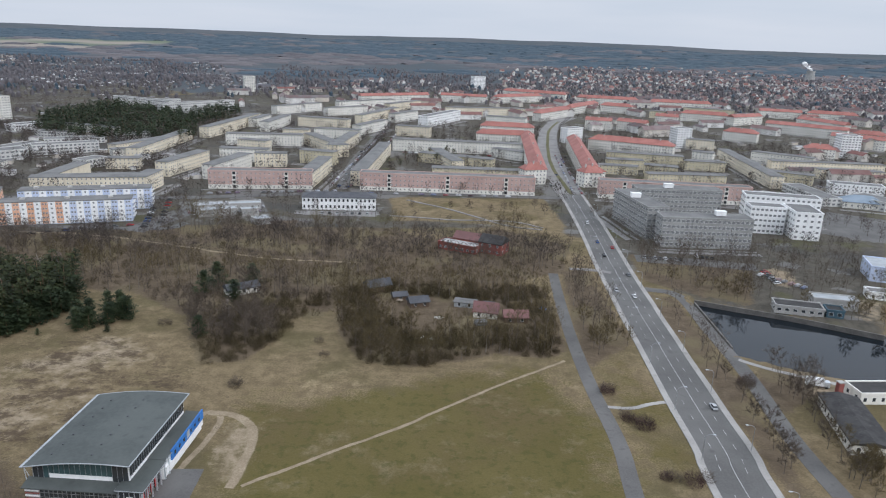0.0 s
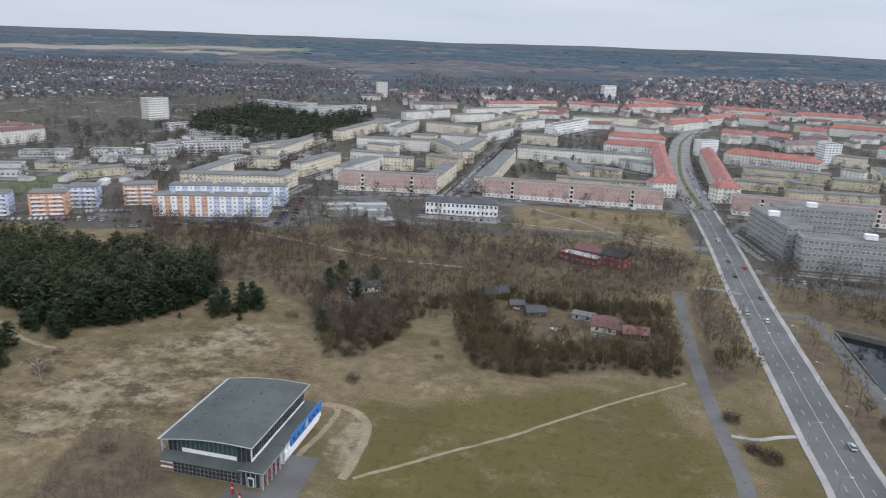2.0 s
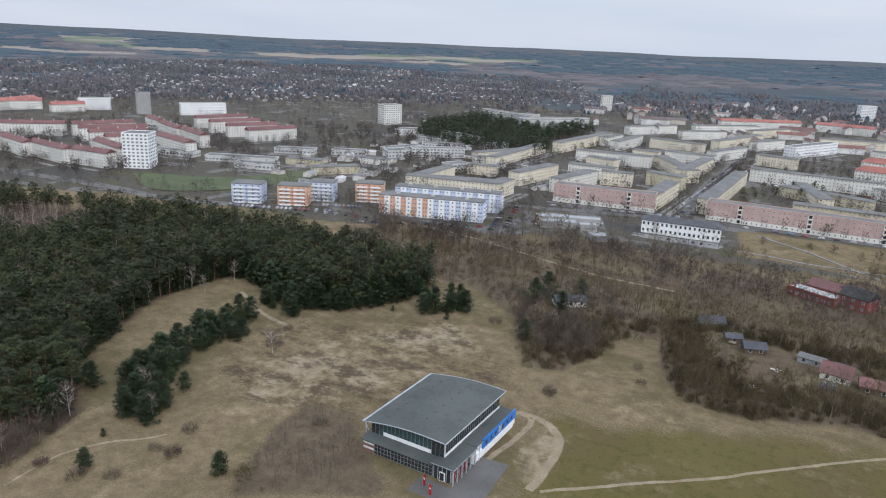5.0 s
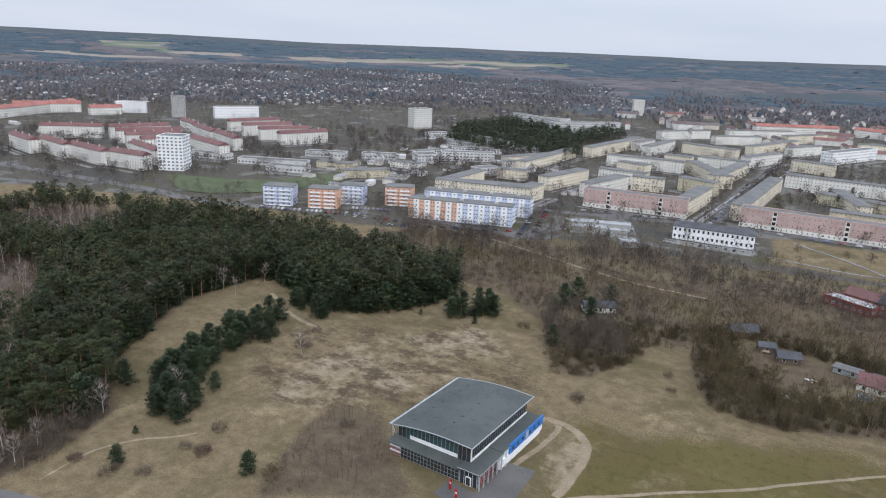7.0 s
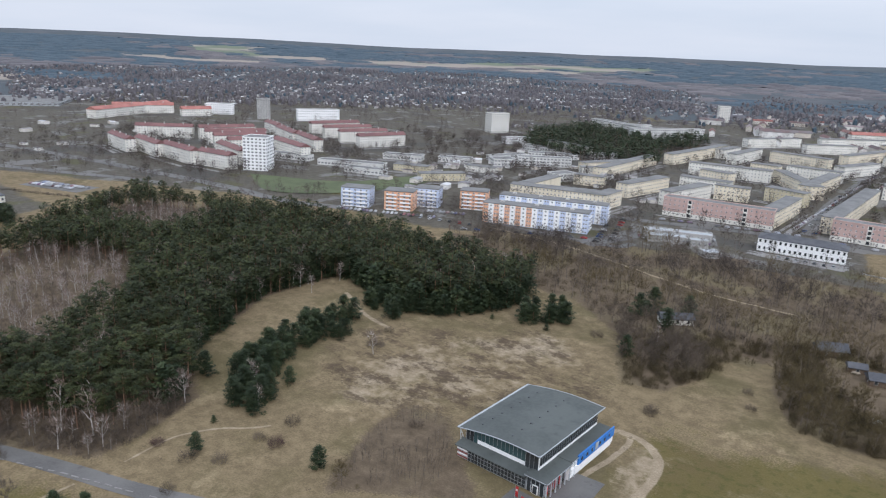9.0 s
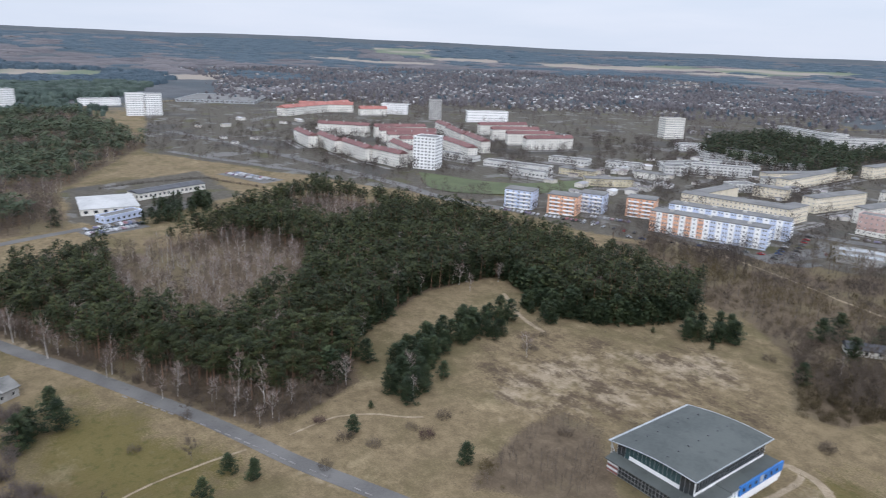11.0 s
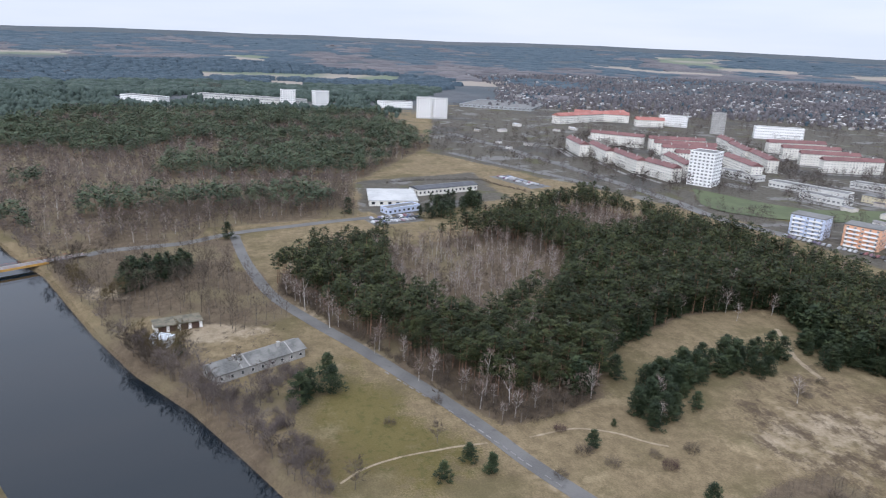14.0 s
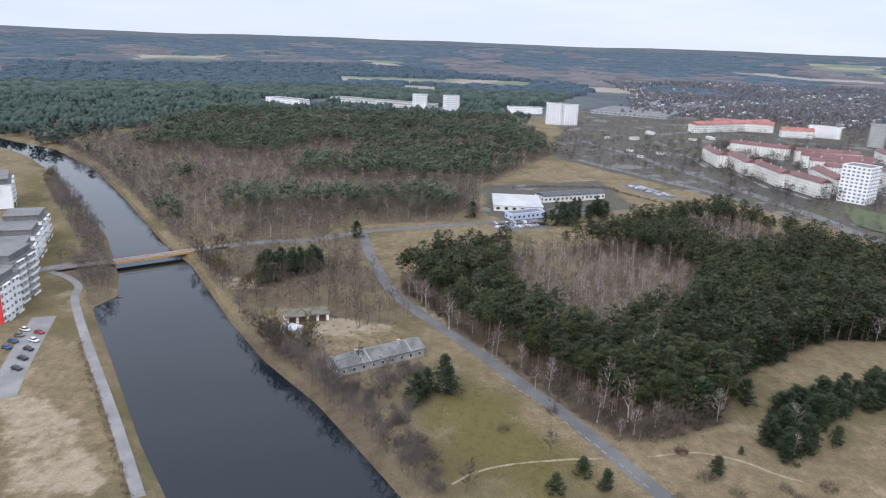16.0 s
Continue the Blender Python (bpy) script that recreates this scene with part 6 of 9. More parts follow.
block(190.8, 647.4, 219.4, 638.3, 11.5, 8.0, WALL_OCHRE, ROOF_FLAT, 3, "hip", 1.2, name="apartment_block", label="ochre rendered low block with a flat grey roof", win=(0.85, 1.15))
block(160.8, 666.7, 195.3, 664.2, 11.5, 9.0, WALL_OCHRE, ROOF_FLAT, 3, "hip", 1.2, name="apartment_block", label="ochre rendered low block with a flat grey roof", win=(0.85, 1.15))
block(264.1, 732.0, 282.0, 721.1, 11.5, 10.0, WALL_PALE, ROOF_FLAT, 4, "hip", 1.0, name="apartment_block", label="pale rendered apartment block with a low grey roof", win=(0.85, 1.15))
block(288.9, 824.6, 317.8, 813.1, 11.5, 11.0, WALL_CREAM, ROOF_FLAT, 4, "hip", 1.0, name="apartment_block", label="cream rendered apartment block with a low grey roof", win=(0.85, 1.15))
block(326.6, 1080.3, 356.6, 1066.6, 13, 12.0, WALL_PALE, ROOF_RED, 4, "gable", 4, name="apartment_block", label="white apartment row with a red tiled roof", chimneys=3)
block(385.5, 1142.1, 451.7, 1113.7, 13, 12.0, WALL_PALE, ROOF_RED, 4, "hip", 5, name="apartment_block", label="pale apartment house with a steep red tiled roof", chimneys=3)
block(341.3, 1162.5, 383.6, 1150.3, 11.5, 12.0, WALL_OCHRE, ROOF_FLAT, 4, "hip", 1.2, name="apartment_block", label="ochre rendered low block with a flat grey roof", win=(0.85, 1.15))
block(426.2, 1252.0, 503.1, 1220.1, 11.5, 12.0, WALL_OCHRE, ROOF_FLAT, 4, "hip", 1.2, name="apartment_block", label="ochre rendered low block with a flat grey roof", win=(0.85, 1.15))
block(554.8, 1238.5, 621.4, 1223.6, 13, 12.0, WALL_PALE, ROOF_RED, 4, "gable", 4, name="apartment_block", label="white apartment row with a red tiled roof", chimneys=3)
block(633.2, 1227.7, 703.9, 1196.9, 13, 12.0, WALL_PALE, ROOF_RED, 4, "hip", 5, name="apartment_block", label="pale apartment house with a steep red tiled roof", chimneys=3)
block(548.4, 937.4, 576.4, 911.5, 13, 12.0, WALL_PALE, ROOF_RED, 4, "hip", 5, name="apartment_block", label="pale apartment house with a steep red tiled roof", chimneys=3)
block(289.3, 637.7, 331.2, 612.6, 11.5, 9.0, WALL_OCHRE, ROOF_FLAT, 3, "hip", 1.2, name="apartment_block", label="ochre rendered low block with a flat grey roof", win=(0.85, 1.15))
block(355.8, 650.6, 414.9, 644.6, 11.5, 9.0, WALL_CREAM, ROOF_FLAT, 3, "hip", 1.0, name="apartment_block", label="cream rendered apartment block with a low grey roof", win=(0.85, 1.15))
block(323.6, 544.0, 337.5, 516.5, 20, 7.0, WALL_SCHOOL, ROOF_FLAT, 2, "flat", 0, name="school_building", label="low dull white flat-roofed school building", win=(2.2, 1.5), pitch=3.4)
block(251.3, 532.4, 277.2, 522.5, 14, 7.0, WALL_SCHOOL, ROOF_FLAT, 2, "flat", 0, name="school_building", label="low dull white flat-roofed school building", win=(2.2, 1.5), pitch=3.4)
block(298.0, 720.0, 300.3, 669.9, 11.5, 9.0, WALL_CREAM, ROOF_FLAT, 3, "hip", 1.0, name="apartment_block", label="cream rendered apartment block with a low grey roof", win=(0.85, 1.15))
block(-9.5, 698.4, 12.1, 626.3, 11.5, 9.0, WALL_CREAM, ROOF_FLAT, 3, "hip", 1.0, name="apartment_block", label="cream rendered apartment block with a low grey roof", win=(0.85, 1.15))
block(53.3, 713.0, 82.4, 690.3, 11.5, 9.0, WALL_PALE, ROOF_FLAT, 3, "hip", 1.0, name="apartment_block", label="pale rendered apartment block with a low grey roof", win=(0.85, 1.15))
block(63.9, 993.0, 117.1, 974.6, 11.5, 12.0, WALL_PALE, ROOF_FLAT, 4, "hip", 1.0, name="apartment_block", label="pale rendered apartment block with a low grey roof", win=(0.85, 1.15))
block(-52.8, 847.2, -12.1, 837.0, 11.5, 12.0, WALL_CREAM, ROOF_FLAT, 4, "hip", 1.0, name="apartment_block", label="cream rendered apartment block with a low grey roof", win=(0.85, 1.15))
block(-60.9, 973.1, -31.9, 1029.6, 11.5, 12.0, WALL_PALE, ROOF_FLAT, 4, "hip", 1.0, name="apartment_block", label="pale rendered apartment block with a low grey roof", win=(0.85, 1.15))
block(-200.4, 700.1, -170.4, 691.8, 11.5, 11.0, WALL_CREAM, ROOF_FLAT, 4, "hip", 1.0, name="apartment_block", label="cream rendered apartment block with a low grey roof", win=(0.85, 1.15))
block(-224.6, 874.1, -218.5, 922.2, 11.5, 11.0, WALL_PALE, ROOF_FLAT, 4, "hip", 1.0, name="apartment_block", label="pale rendered apartment block with a low grey roof", win=(0.85, 1.15))
block(-174.7, 788.2, -146.1, 786.3, 11.5, 11.0, WALL_CREAM, ROOF_FLAT, 4, "hip", 1.0, name="apartment_block", label="cream rendered apartment block with a low grey roof", win=(0.85, 1.15))
block(-291.8, 629.2, -274.9, 643.2, 11.5, 8.0, WALL_PALE, ROOF_FLAT, 3, "hip", 1.0, name="apartment_block", label="pale rendered apartment block with a low grey roof", win=(0.85, 1.15))
block(-291.0, 575.3, -282.3, 597.0, 14, 7.0, WALL_SCHOOL, ROOF_FLAT, 2, "flat", 0, name="school_building", label="low dull white flat-roofed school building", win=(2.2, 1.5), pitch=3.4)
block(-423.4, 739.1, -379.2, 733.0, 14, 6.0, WALL_SCHOOL, ROOF_FLAT, 2, "flat", 0, name="school_building", label="low dull white flat-roofed school building", win=(2.2, 1.5), pitch=3.4)
block(-463.5, 767.9, -444.5, 794.5, 16, 7.0, WALL_WHITE, ROOF_FLAT, 2, "flat", 0, name="apartment_block", label="white flat-roofed block of flats")
block(-327.9, 729.0, -305.4, 752.9, 16, 6.0, WALL_SCHOOL, ROOF_FLAT, 2, "flat", 0, name="school_building", label="low dull white flat-roofed school building", win=(2.2, 1.5), pitch=3.4)
block(-432.0, 582.2, -401.0, 598.4, 14, 5.0, WALL_SCHOOL, ROOF_FLAT, 1, "flat", 0, name="school_building", label="low dull white flat-roofed school building", win=(2.2, 1.5), pitch=3.4)
block(-452.0, 465.1, -415.4, 476.3, 12, 5.0, WALL_SCHOOL, ROOF_FLAT, 1, "flat", 0, name="school_building", label="low dull white flat-roofed school building", win=(2.2, 1.5), pitch=3.4)
block(-430.4, 509.4, -398.1, 519.2, 11.5, 6.0, WALL_OCHRE, ROOF_FLAT, 2, "hip", 1.2, name="apartment_block", label="ochre rendered low block with a flat grey roof", win=(0.85, 1.15))
block(-381.2, 559.3, -352.5, 564.9, 11.5, 6.0, WALL_PALE, ROOF_FLAT, 2, "hip", 1.0, name="apartment_block", label="pale rendered apartment block with a low grey roof", win=(0.85, 1.15))
block(-298.8, 651.9, -268.8, 715.9, 11.5, 9.0, WALL_CREAM, ROOF_FLAT, 3, "hip", 1.0, name="apartment_block", label="cream rendered apartment block with a low grey roof", win=(0.85, 1.15))
block(-276.6, 580.4, -250.5, 585.3, 11.5, 9.0, WALL_CREAM, ROOF_FLAT, 3, "hip", 1.0, name="apartment_block", label="cream rendered apartment block with a low grey roof", win=(0.85, 1.15))
block(-559.8, 468.9, -516.1, 478.6, 12, 5.0, WALL_SCHOOL, ROOF_FLAT, 1, "flat", 0, name="school_building", label="low dull white flat-roofed school building", win=(2.2, 1.5), pitch=3.4)
block(-464.6, 1046.2, -393.9, 1086.3, 14, 10.0, WALL_SCHOOL, ROOF_FLAT, 3, "flat", 0, name="school_building", label="low dull white flat-roofed school building", win=(2.2, 1.5), pitch=3.4)
block(-1311.3, -21.2, -1201.1, 147.6, 30, 9.0, WALL_SCHOOL, ROOF_FLAT, 2, "flat", 0, name="school_building", label="low dull white flat-roofed school building", win=(2.2, 1.5), pitch=3.4)
block(-1276.4, -132.2, -1226.0, -71.5, 25, 9.0, WALL_WHITE, ROOF_FLAT, 3, "flat", 0, name="apartment_block", label="white flat-roofed block of flats")
block(-1183.0, 278.3, -1177.2, 335.9, 20, 10.0, WALL_WHITE, ROOF_FLAT, 3, "flat", 0, name="apartment_block", label="white flat-roofed block of flats")
block(-1219, 436, -1138, 540, 130, 4.5, METAL_DULL, ROOF_FLAT, 1, "flat", 0, name="glasshouse", label="wide low glasshouses with grey roofs beyond the trunk road", category="greenhouse", pitch=8.0, win=(5.0, 2.5))
block(1281.6, 2306.4, 1372.8, 2222.8, 40, 14.0, WALL_WHITE, ROOF_FLAT, 3, "flat", 0, name="apartment_block", label="white flat-roofed block of flats")


def garage_row(ax, ay, bx, by):
    """Old garages: white piers, brown doors, a flat mossy roof."""
    L, turn = math.hypot(bx - ax, by - ay), math.degrees(math.atan2(by - ay, bx - ax))
    ob = thing("garage", ax, ay, 0, turn, "old garages with white piers, brown doors and a flat mossy roof", "garage")
    FOOTPRINTS.append((ax, ay, L, 8, (bx - ax) / L, (by - ay) / L))
    for x0, x1, y0, y1 in ((0, L, 7.7, 8.0), (0, 0.3, 0.35, 7.7), (L - 0.3, L, 0.35, 7.7)):
        bm = bmesh.new()
        box(bm, x0, x1, y0, y1, -0.3, 3.0)
        part("wall", bm, WALL_PALE, ob)
    n = 4
    for k in range(n + 1):
        bm = bmesh.new()
        x = 0.55 + (L - 1.1) * k / n
        box(bm, x - 0.55, x + 0.55, 0, 0.34, -0.3, 3.0)
        part("pier", bm, WALL_WHITE, ob)
    for k in range(n):
        x0, x1 = 0.55 + (L - 1.1) * k / n + 0.56, 0.55 + (L - 1.1) * (k + 1) / n - 0.56
        for h in range(2):
            bm = bmesh.new()
            u = x0 + (x1 - x0) * h / 2
            box(bm, u + 0.02, u + (x1 - x0) / 2 - 0.02, 0.15, 0.25, 0, 2.5, bevel=0.02)
            part("door", bm, GARAGE_DOOR, ob, "brown timber garage door")
    bm = bmesh.new()
    box(bm, -0.4, L + 0.4, -0.7, 8.3, 3.0, 3.25)
    part("roof", bm, ROOF_MOSS, ob, "flat mossy felt roof")
    return ob


def slab_block(ax, ay, bx, by, depth, h, floors, bays, name="slab_block", label="", stripes=(WALL_ORANGE, WALL_BLUE), change=0.45, ends=WALL_BLUE, balconies=True):
    """A prefabricated slab: coloured bays, white stair strips, white balconies at the end."""
    L, turn = math.hypot(bx - ax, by - ay), math.degrees(math.atan2(by - ay, bx - ax))
    ob = thing(name, ax, ay, 0, turn, label, "building", "prefabricated slabs")
    bm = bmesh.new()
    box(bm, 0, L, 0, depth, -0.5, h)
    part("wall", bm, ends, ob)
    bm = bmesh.new()
    box(bm, -0.3, L + 0.3, -0.3, depth + 0.3, h, h + 0.5)
    part("roof", bm, ROOF_FLAT, ob, "flat gravel roof")
    s = h / floors
    win = window_of(1.0, 0.95)
    for k in range(bays):
        x0, x1 = L * k / bays, L * (k + 1) / bays
        white = k % 2 == 1
        bm = bmesh.new()
        d = 0.25 if white else 0.08
        box(bm, x0 + 0.02, x1 - 0.02, -d, 0.02, 0.3, h - 0.05)
        part("panel", bm, WALL_WHITE if white else stripes[0] if k / bays < change else stripes[1], ob)
        for f in range(floors):
            for u in ((0.5,) if white else (0.3, 0.72)):
                share("window", win, ob, pose(x0 + (x1 - x0) * u, -d, f * s + s * 0.33, 0, 0, 0))
    if balconies:
        for f in range(1, floors):
            for side in (0, 1):
                bm = bmesh.new()
                y0 = depth * (0.15 + 0.45 * side)
                box(bm, L, L + 1.4, y0, y0 + depth * 0.28, f * s - 0.1, f * s + 0.08)
                box(bm, L + 1.3, L + 1.4, y0, y0 + depth * 0.28, f * s, f * s + 1.0)
                part("balcony", bm, WALL_WHITE, ob)
    for k in range(max(1, int(L / 18))):
        bm = bmesh.new()
        x = L * (k + 0.5) / max(1, int(L / 18))
        box(bm, x - 1.2, x + 1.2, depth * 0.4, depth * 0.65, h + 0.4, h + 1.5)
        part("roof_hatch", bm, CONCRETE, ob)
    return ob


slab_block(-255.4, 398.3, -186.6, 419.3, 12, 13.5, 5, 19, label="five-storey slab with orange and pale blue bays and white strips")
slab_block(-262, 430, -188, 452, 12, 13.5, 5, 19, label="five-storey slab with pale blue bays and white strips", stripes=(WALL_BLUE, WALL_BLUE))


def cube_block(ax, ay, bx, by, depth, h, floors, side, label):
    """A short slab: white balcony front, coloured ends."""
    L, turn = math.hypot(bx - ax, by - ay), math.degrees(math.atan2(by - ay, bx - ax))
    ob = thing("point_block", ax, ay, 0, turn, label, "building", "point blocks")
    bm = bmesh.new()
    box(bm, 0, L, 0, depth, -0.5, h)
    part("wall", bm, side, ob)
    bm = bmesh.new()
    box(bm, -0.3, L + 0.3, -0.3, depth + 0.3, h, h + 0.5)
    part("roof", bm, ROOF_FLAT, ob)
    s = h / floors
    win = window_of(1.3, 1.1)
    for f in range(floors):
        for k in range(2):
            bm = bmesh.new()
            x0 = L * (0.08 + 0.48 * k)
            box(bm, x0, x0 + L * 0.36, -1.3, 0, f * s - 0.1, f * s + 0.08)
            box(bm, x0, x0 + L * 0.36, -1.38, -1.28, f * s, f * s + 1.05)
            part("balcony", bm, WALL_WHITE, ob)
        for k in range(5):
            share("window", win, ob, pose(L * (k + 0.5) / 5, 0, f * s + s * 0.33, 0, 0, 0))
        for k in range(3):
            share("window", win, ob, pose(L, depth * (k + 0.5) / 3, f * s + s * 0.33, 0, 0, 90))
    return ob


cube_block(-356.7, 363.7, -337.5, 373.2, 14, 13.5, 5, WALL_BLUE, "five-storey point block in white and pale blue with balconies")
cube_block(-327.0, 377.5, -308.0, 386.9, 14, 13.5, 5, WALL_ORANGE, "five-storey point block in white and orange with balconies")
cube_block(-318.5, 402.1, -302.0, 409.1, 14, 13.5, 5, WALL_BLUE, "five-storey point block in white and pale blue with balconies")
cube_block(-289.8, 419.7, -271.5, 428.3, 14, 13.5, 5, WALL_ORANGE, "five-storey point block in white and orange with balconies")


def tower(ax, ay, bx, by, depth, h, floors, wall, label, near=False):
    return block(ax, ay, bx, by, depth, h, wall, ROOF_FLAT, floors, "flat", name="tower_block", label=label, near=near, win=(1.9, 1.4), pitch=3.2, group="tower blocks")


tower(-518, 403, -499, 414, 20, 29.5, 10, WALL_WHITE, "white ten-storey tower block with balconies", True)
tower(-843, 685, -832, 700, 18, 29, 10, WALL_GREY, "grey ten-storey tower block")
tower(-539, 850, -526, 876, 18, 27, 9, WALL_PALE, "pale nine-storey tower block")
tower(-1030, 301, -1025, 323, 18, 30, 10, WALL_WHITE, "white ten-storey tower block")
tower(-1028, 325, -1021, 346, 18, 29, 10, WALL_WHITE, "white ten-storey tower block")
tower(-1180, 115, -1176, 138, 18, 27, 9, WALL_WHITE, "white nine-storey tower block")
tower(-1165, 170, -1170, 192, 18, 27, 9, WALL_WHITE, "white nine-storey tower block")
tower(75, 1656, 102, 1666, 20, 30, 10, WALL_WHITE, "white ten-storey tower block")
tower(-377, 1386, -359, 1395, 18, 29, 10, WALL_PALE, "pale ten-storey tower block")
tower(278, 825, 296, 829, 18, 22, 8, WALL_WHITE, "white eight-storey tower block")
tower(451, 789, 472, 787, 18, 25, 9, WALL_WHITE, "white nine-storey tower block")
block(-91, 463.2, -41.7, 467.1, 14, 8.6, WALL_WHITE, ROOF_SLATE, 2, "hip", 2.6, True, "office_house", "white two-storey villa with a dark slate hip roof", pitch=2.8, win=(1.2, 1.9), pane=GLASS)
block(133.1, 401.3, 186.9, 400.6, 14, 18.0, WALL_OFFICE, ROOF_FLAT, 5, "flat", 0, True, "office_building", "grey concrete office slab with rows of windows", pitch=2.6, win=(1.9, 1.6))
block(120.5, 470, 128.5, 417, 14, 20.0, WALL_OFFICE, ROOF_FLAT, 6, "flat", 0, True, "office_building", "grey concrete office slab with rows of windows", pitch=3.2, win=(2.4, 1.6))
block(137, 474, 196, 474, 14, 20.0, WALL_OFFICE, ROOF_FLAT, 6, "flat", 0, True, "office_building", "grey concrete office slab with rows of windows", pitch=2.8, win=(2.2, 1.6))
block(202.7, 441.7, 224.4, 439.0, 13, 17.5, WALL_WHITE, ROOF_FLAT, 5, "flat", 0, True, "office_building", "white rendered office block", pitch=2.6, win=(1.7, 1.3))
block(225, 428.2, 241.3, 426, 26, 17.5, WALL_WHITE, ROOF_FLAT, 5, "flat", 0, True, "office_building", "white rendered office block", pitch=3.4, win=(1.6, 1.3))
block(214, 478, 262, 468, 14, 17.5, WALL_WHITE, ROOF_FLAT, 5, "flat", 0, False, "office_building", "white rendered office block", pitch=3.2, win=(1.7, 1.3))
for x, y in ((170, 410), (160, 480), (128, 445)):
    ob = thing("roof_cabin", x, y, 18.4 if x > 165 else 20.4, 0, "white plant cabin on an office roof", "cabin")
    bm = bmesh.new()
    box(bm, -3, 3, -2, 2, 0, 2.6)
    box(bm, -3.2, 3.2, -2.2, 2.2, 2.6, 2.8)
    part("cabin", bm, WALL_WHITE, ob)
block(1.3, 382.4, 22, 371.6, 9, 4.2, WALL_BRICK, METAL_WHITE, 1, "flat", 0, True, "club_house", "low red brick club house with a white-edged flat roof", pitch=3.0, win=(1.4, 1.2))
block(10, 388, 30, 378, 10, 5.5, WALL_BRICK, ROOF_MAROON, 1, "gable", 3.0, True, "club_house", "red brick club house with a dark red pitched roof", pitch=4)
block(24, 377, 36, 371, 12, 6.5, WALL_BRICK, ROOF_DARK, 2, "gable", 3.5, True, "club_house", "red brick house with a dark pitched roof", pitch=4)
for a in ((-30, 306, -20, 311, 7, 3.0, TIMBER, ROOF_SLATE, 1, "gable", 2.6), (-10, 289, -2, 292, 6, 2.6, TIMBER, ROOF_SLATE, 1, "gable", 2.0), (9, 293, 18, 291, 5, 2.6, METAL_DULL, ROOF_FLAT, 1, "hip", 0.5), (-18, 297, -12, 299, 4.5, 2.4, TIMBER, ROOF_SLATE, 1, "gable", 1.5), (22, 290, 26, 289, 4, 2.4, TIMBER, ROOF_SLATE, 1, "gable", 1.4),
          (17, 281, 27, 279, 7, 3.0, WALL_PALE, ROOF_MAROON, 1, "gable", 3.6), (30, 276, 40, 276, 7, 2.8, TIMBER, ROOF_MAROON, 1, "gable", 2.2), (-92, 296, -80, 304, 7, 2.8, WALL_PALE, ROOF_SLATE, 1, "gable", 2.0)):
    block(*a, near=True, name="garden_house", label="small garden house with a pitched weathered roof" if a[9] == "gable" else "small flat-roofed garden cabin", category="house", group="garden houses", pitch=3.5, pane=GLASS)
garage_row(-275.5, -23.5, -279.2, -6.0)
barrack = block(-226.7, -1.6, -242.3, 30.1, 10, 3.4, WALL_GREY, ROOF_WORN, 1, "gable", 2.4, True, "derelict_barrack", "long derelict single-storey barrack with a patched grey roof", pitch=3.6, win=(0.9, 1.1), pane=GLASS, chimneys=2)
for x, w in ((9.5, 0.35), (12.2, 0.6), (29.5, 0.4)):
    bm = bmesh.new()
    vs = [bm.verts.new(p) for p in ((x, -0.5, 3.46), (x + w, -0.5, 3.46), (x + w, 5.0, 5.88), (x, 5.0, 5.88), (x, -0.5, 3.3), (x + w, -0.5, 3.3), (x + w, 5.0, 5.7), (x, 5.0, 5.7))]
    for q in ((0, 1, 2, 3), (4, 5, 1, 0), (5, 6, 2, 1), (7, 4, 0, 3)):
        bm.faces.new([vs[j] for j in q])
    part("roof_patch", bm, PAVING_PALE, barrack, "pale patch of torn roofing sheet")
block(-265, -26, -261, -19, 6, 2.8, METAL_PALE, METAL_PALE, 1, "flat", 0, True, "shed", "small pale metal shed", category="shed")
block(-476, 106, -470, 140, 40, 4.4, WALL_PALE, METAL_WHITE, 1, "hip", 1.6, True, "club_building", "white sports club hall with a pale metal roof", pitch=5.0, win=(2.4, 1.8), pane=GLASS)
block(-503, 150, -517, 203, 14, 5.0, WALL_PALE, ROOF_SLATE, 1, "gable", 1.4, True, "club_building", "long low club wing with a brown-grey roof", pitch=3.4, win=(1.6, 1.6), pane=GLASS)
block(-449, 113, -459, 138, 9, 4.0, WALL_BLUE, ROOF_FLAT, 1, "flat", 0, True, "club_annex", "low pale blue annex beside the club car park", pitch=3.4, win=(1.6, 1.4), pane=GLASS)
block(156, 300, 176, 295, 9, 3.2, WALL_GREY, ROOF_DARK, 1, "flat", 0, True, "boat_shed", "long low grey boat shed beside the basin", pitch=3.0, win=(1.6, 1.2), pane=GLASS)
block(177, 294.8, 184, 293, 7, 3.4, PANEL_TEAL, ROOF_DARK, 1, "flat", 0, True, "boat_shed", "small teal boat shed beside the basin", pitch=3.0, win=(1.8, 1.4), pane=GLASS)
block(177, 307, 196, 303, 8, 4.6, WALL_GREY, METAL_DULL, 1, "flat", 0, True, "workshop", "low grey shed beside a sand yard", pitch=4.0)
block(228, 349, 262, 338, 20, 8, WALL_BLUE, METAL_DULL, 2, "flat", 0, True, "depot_hall", "pale blue depot hall with a flat roof", pitch=4.0)
block(211, 321, 240, 313, 8, 3.6, WALL_WHITE, ROOF_FLAT, 1, "flat", 0, True, "depot_shed", "low white shed on the yard", pitch=4.0)
block(312, 528, 340, 519, 18, 5.0, WALL_PALE, ROOF_BLUE, 1, "hip", 4.5, True, "school_hall", "low pale hall with a blue-grey hip roof", pitch=4.0)
block(131.5, 214, 125.5, 183, 12, 4.0, WALL_PALE, ROOF_DARK, 1, "gable", 1.2, True, "workshop", "long low workshop with a dark patched felt roof", pitch=3.0, pane=GLASS)
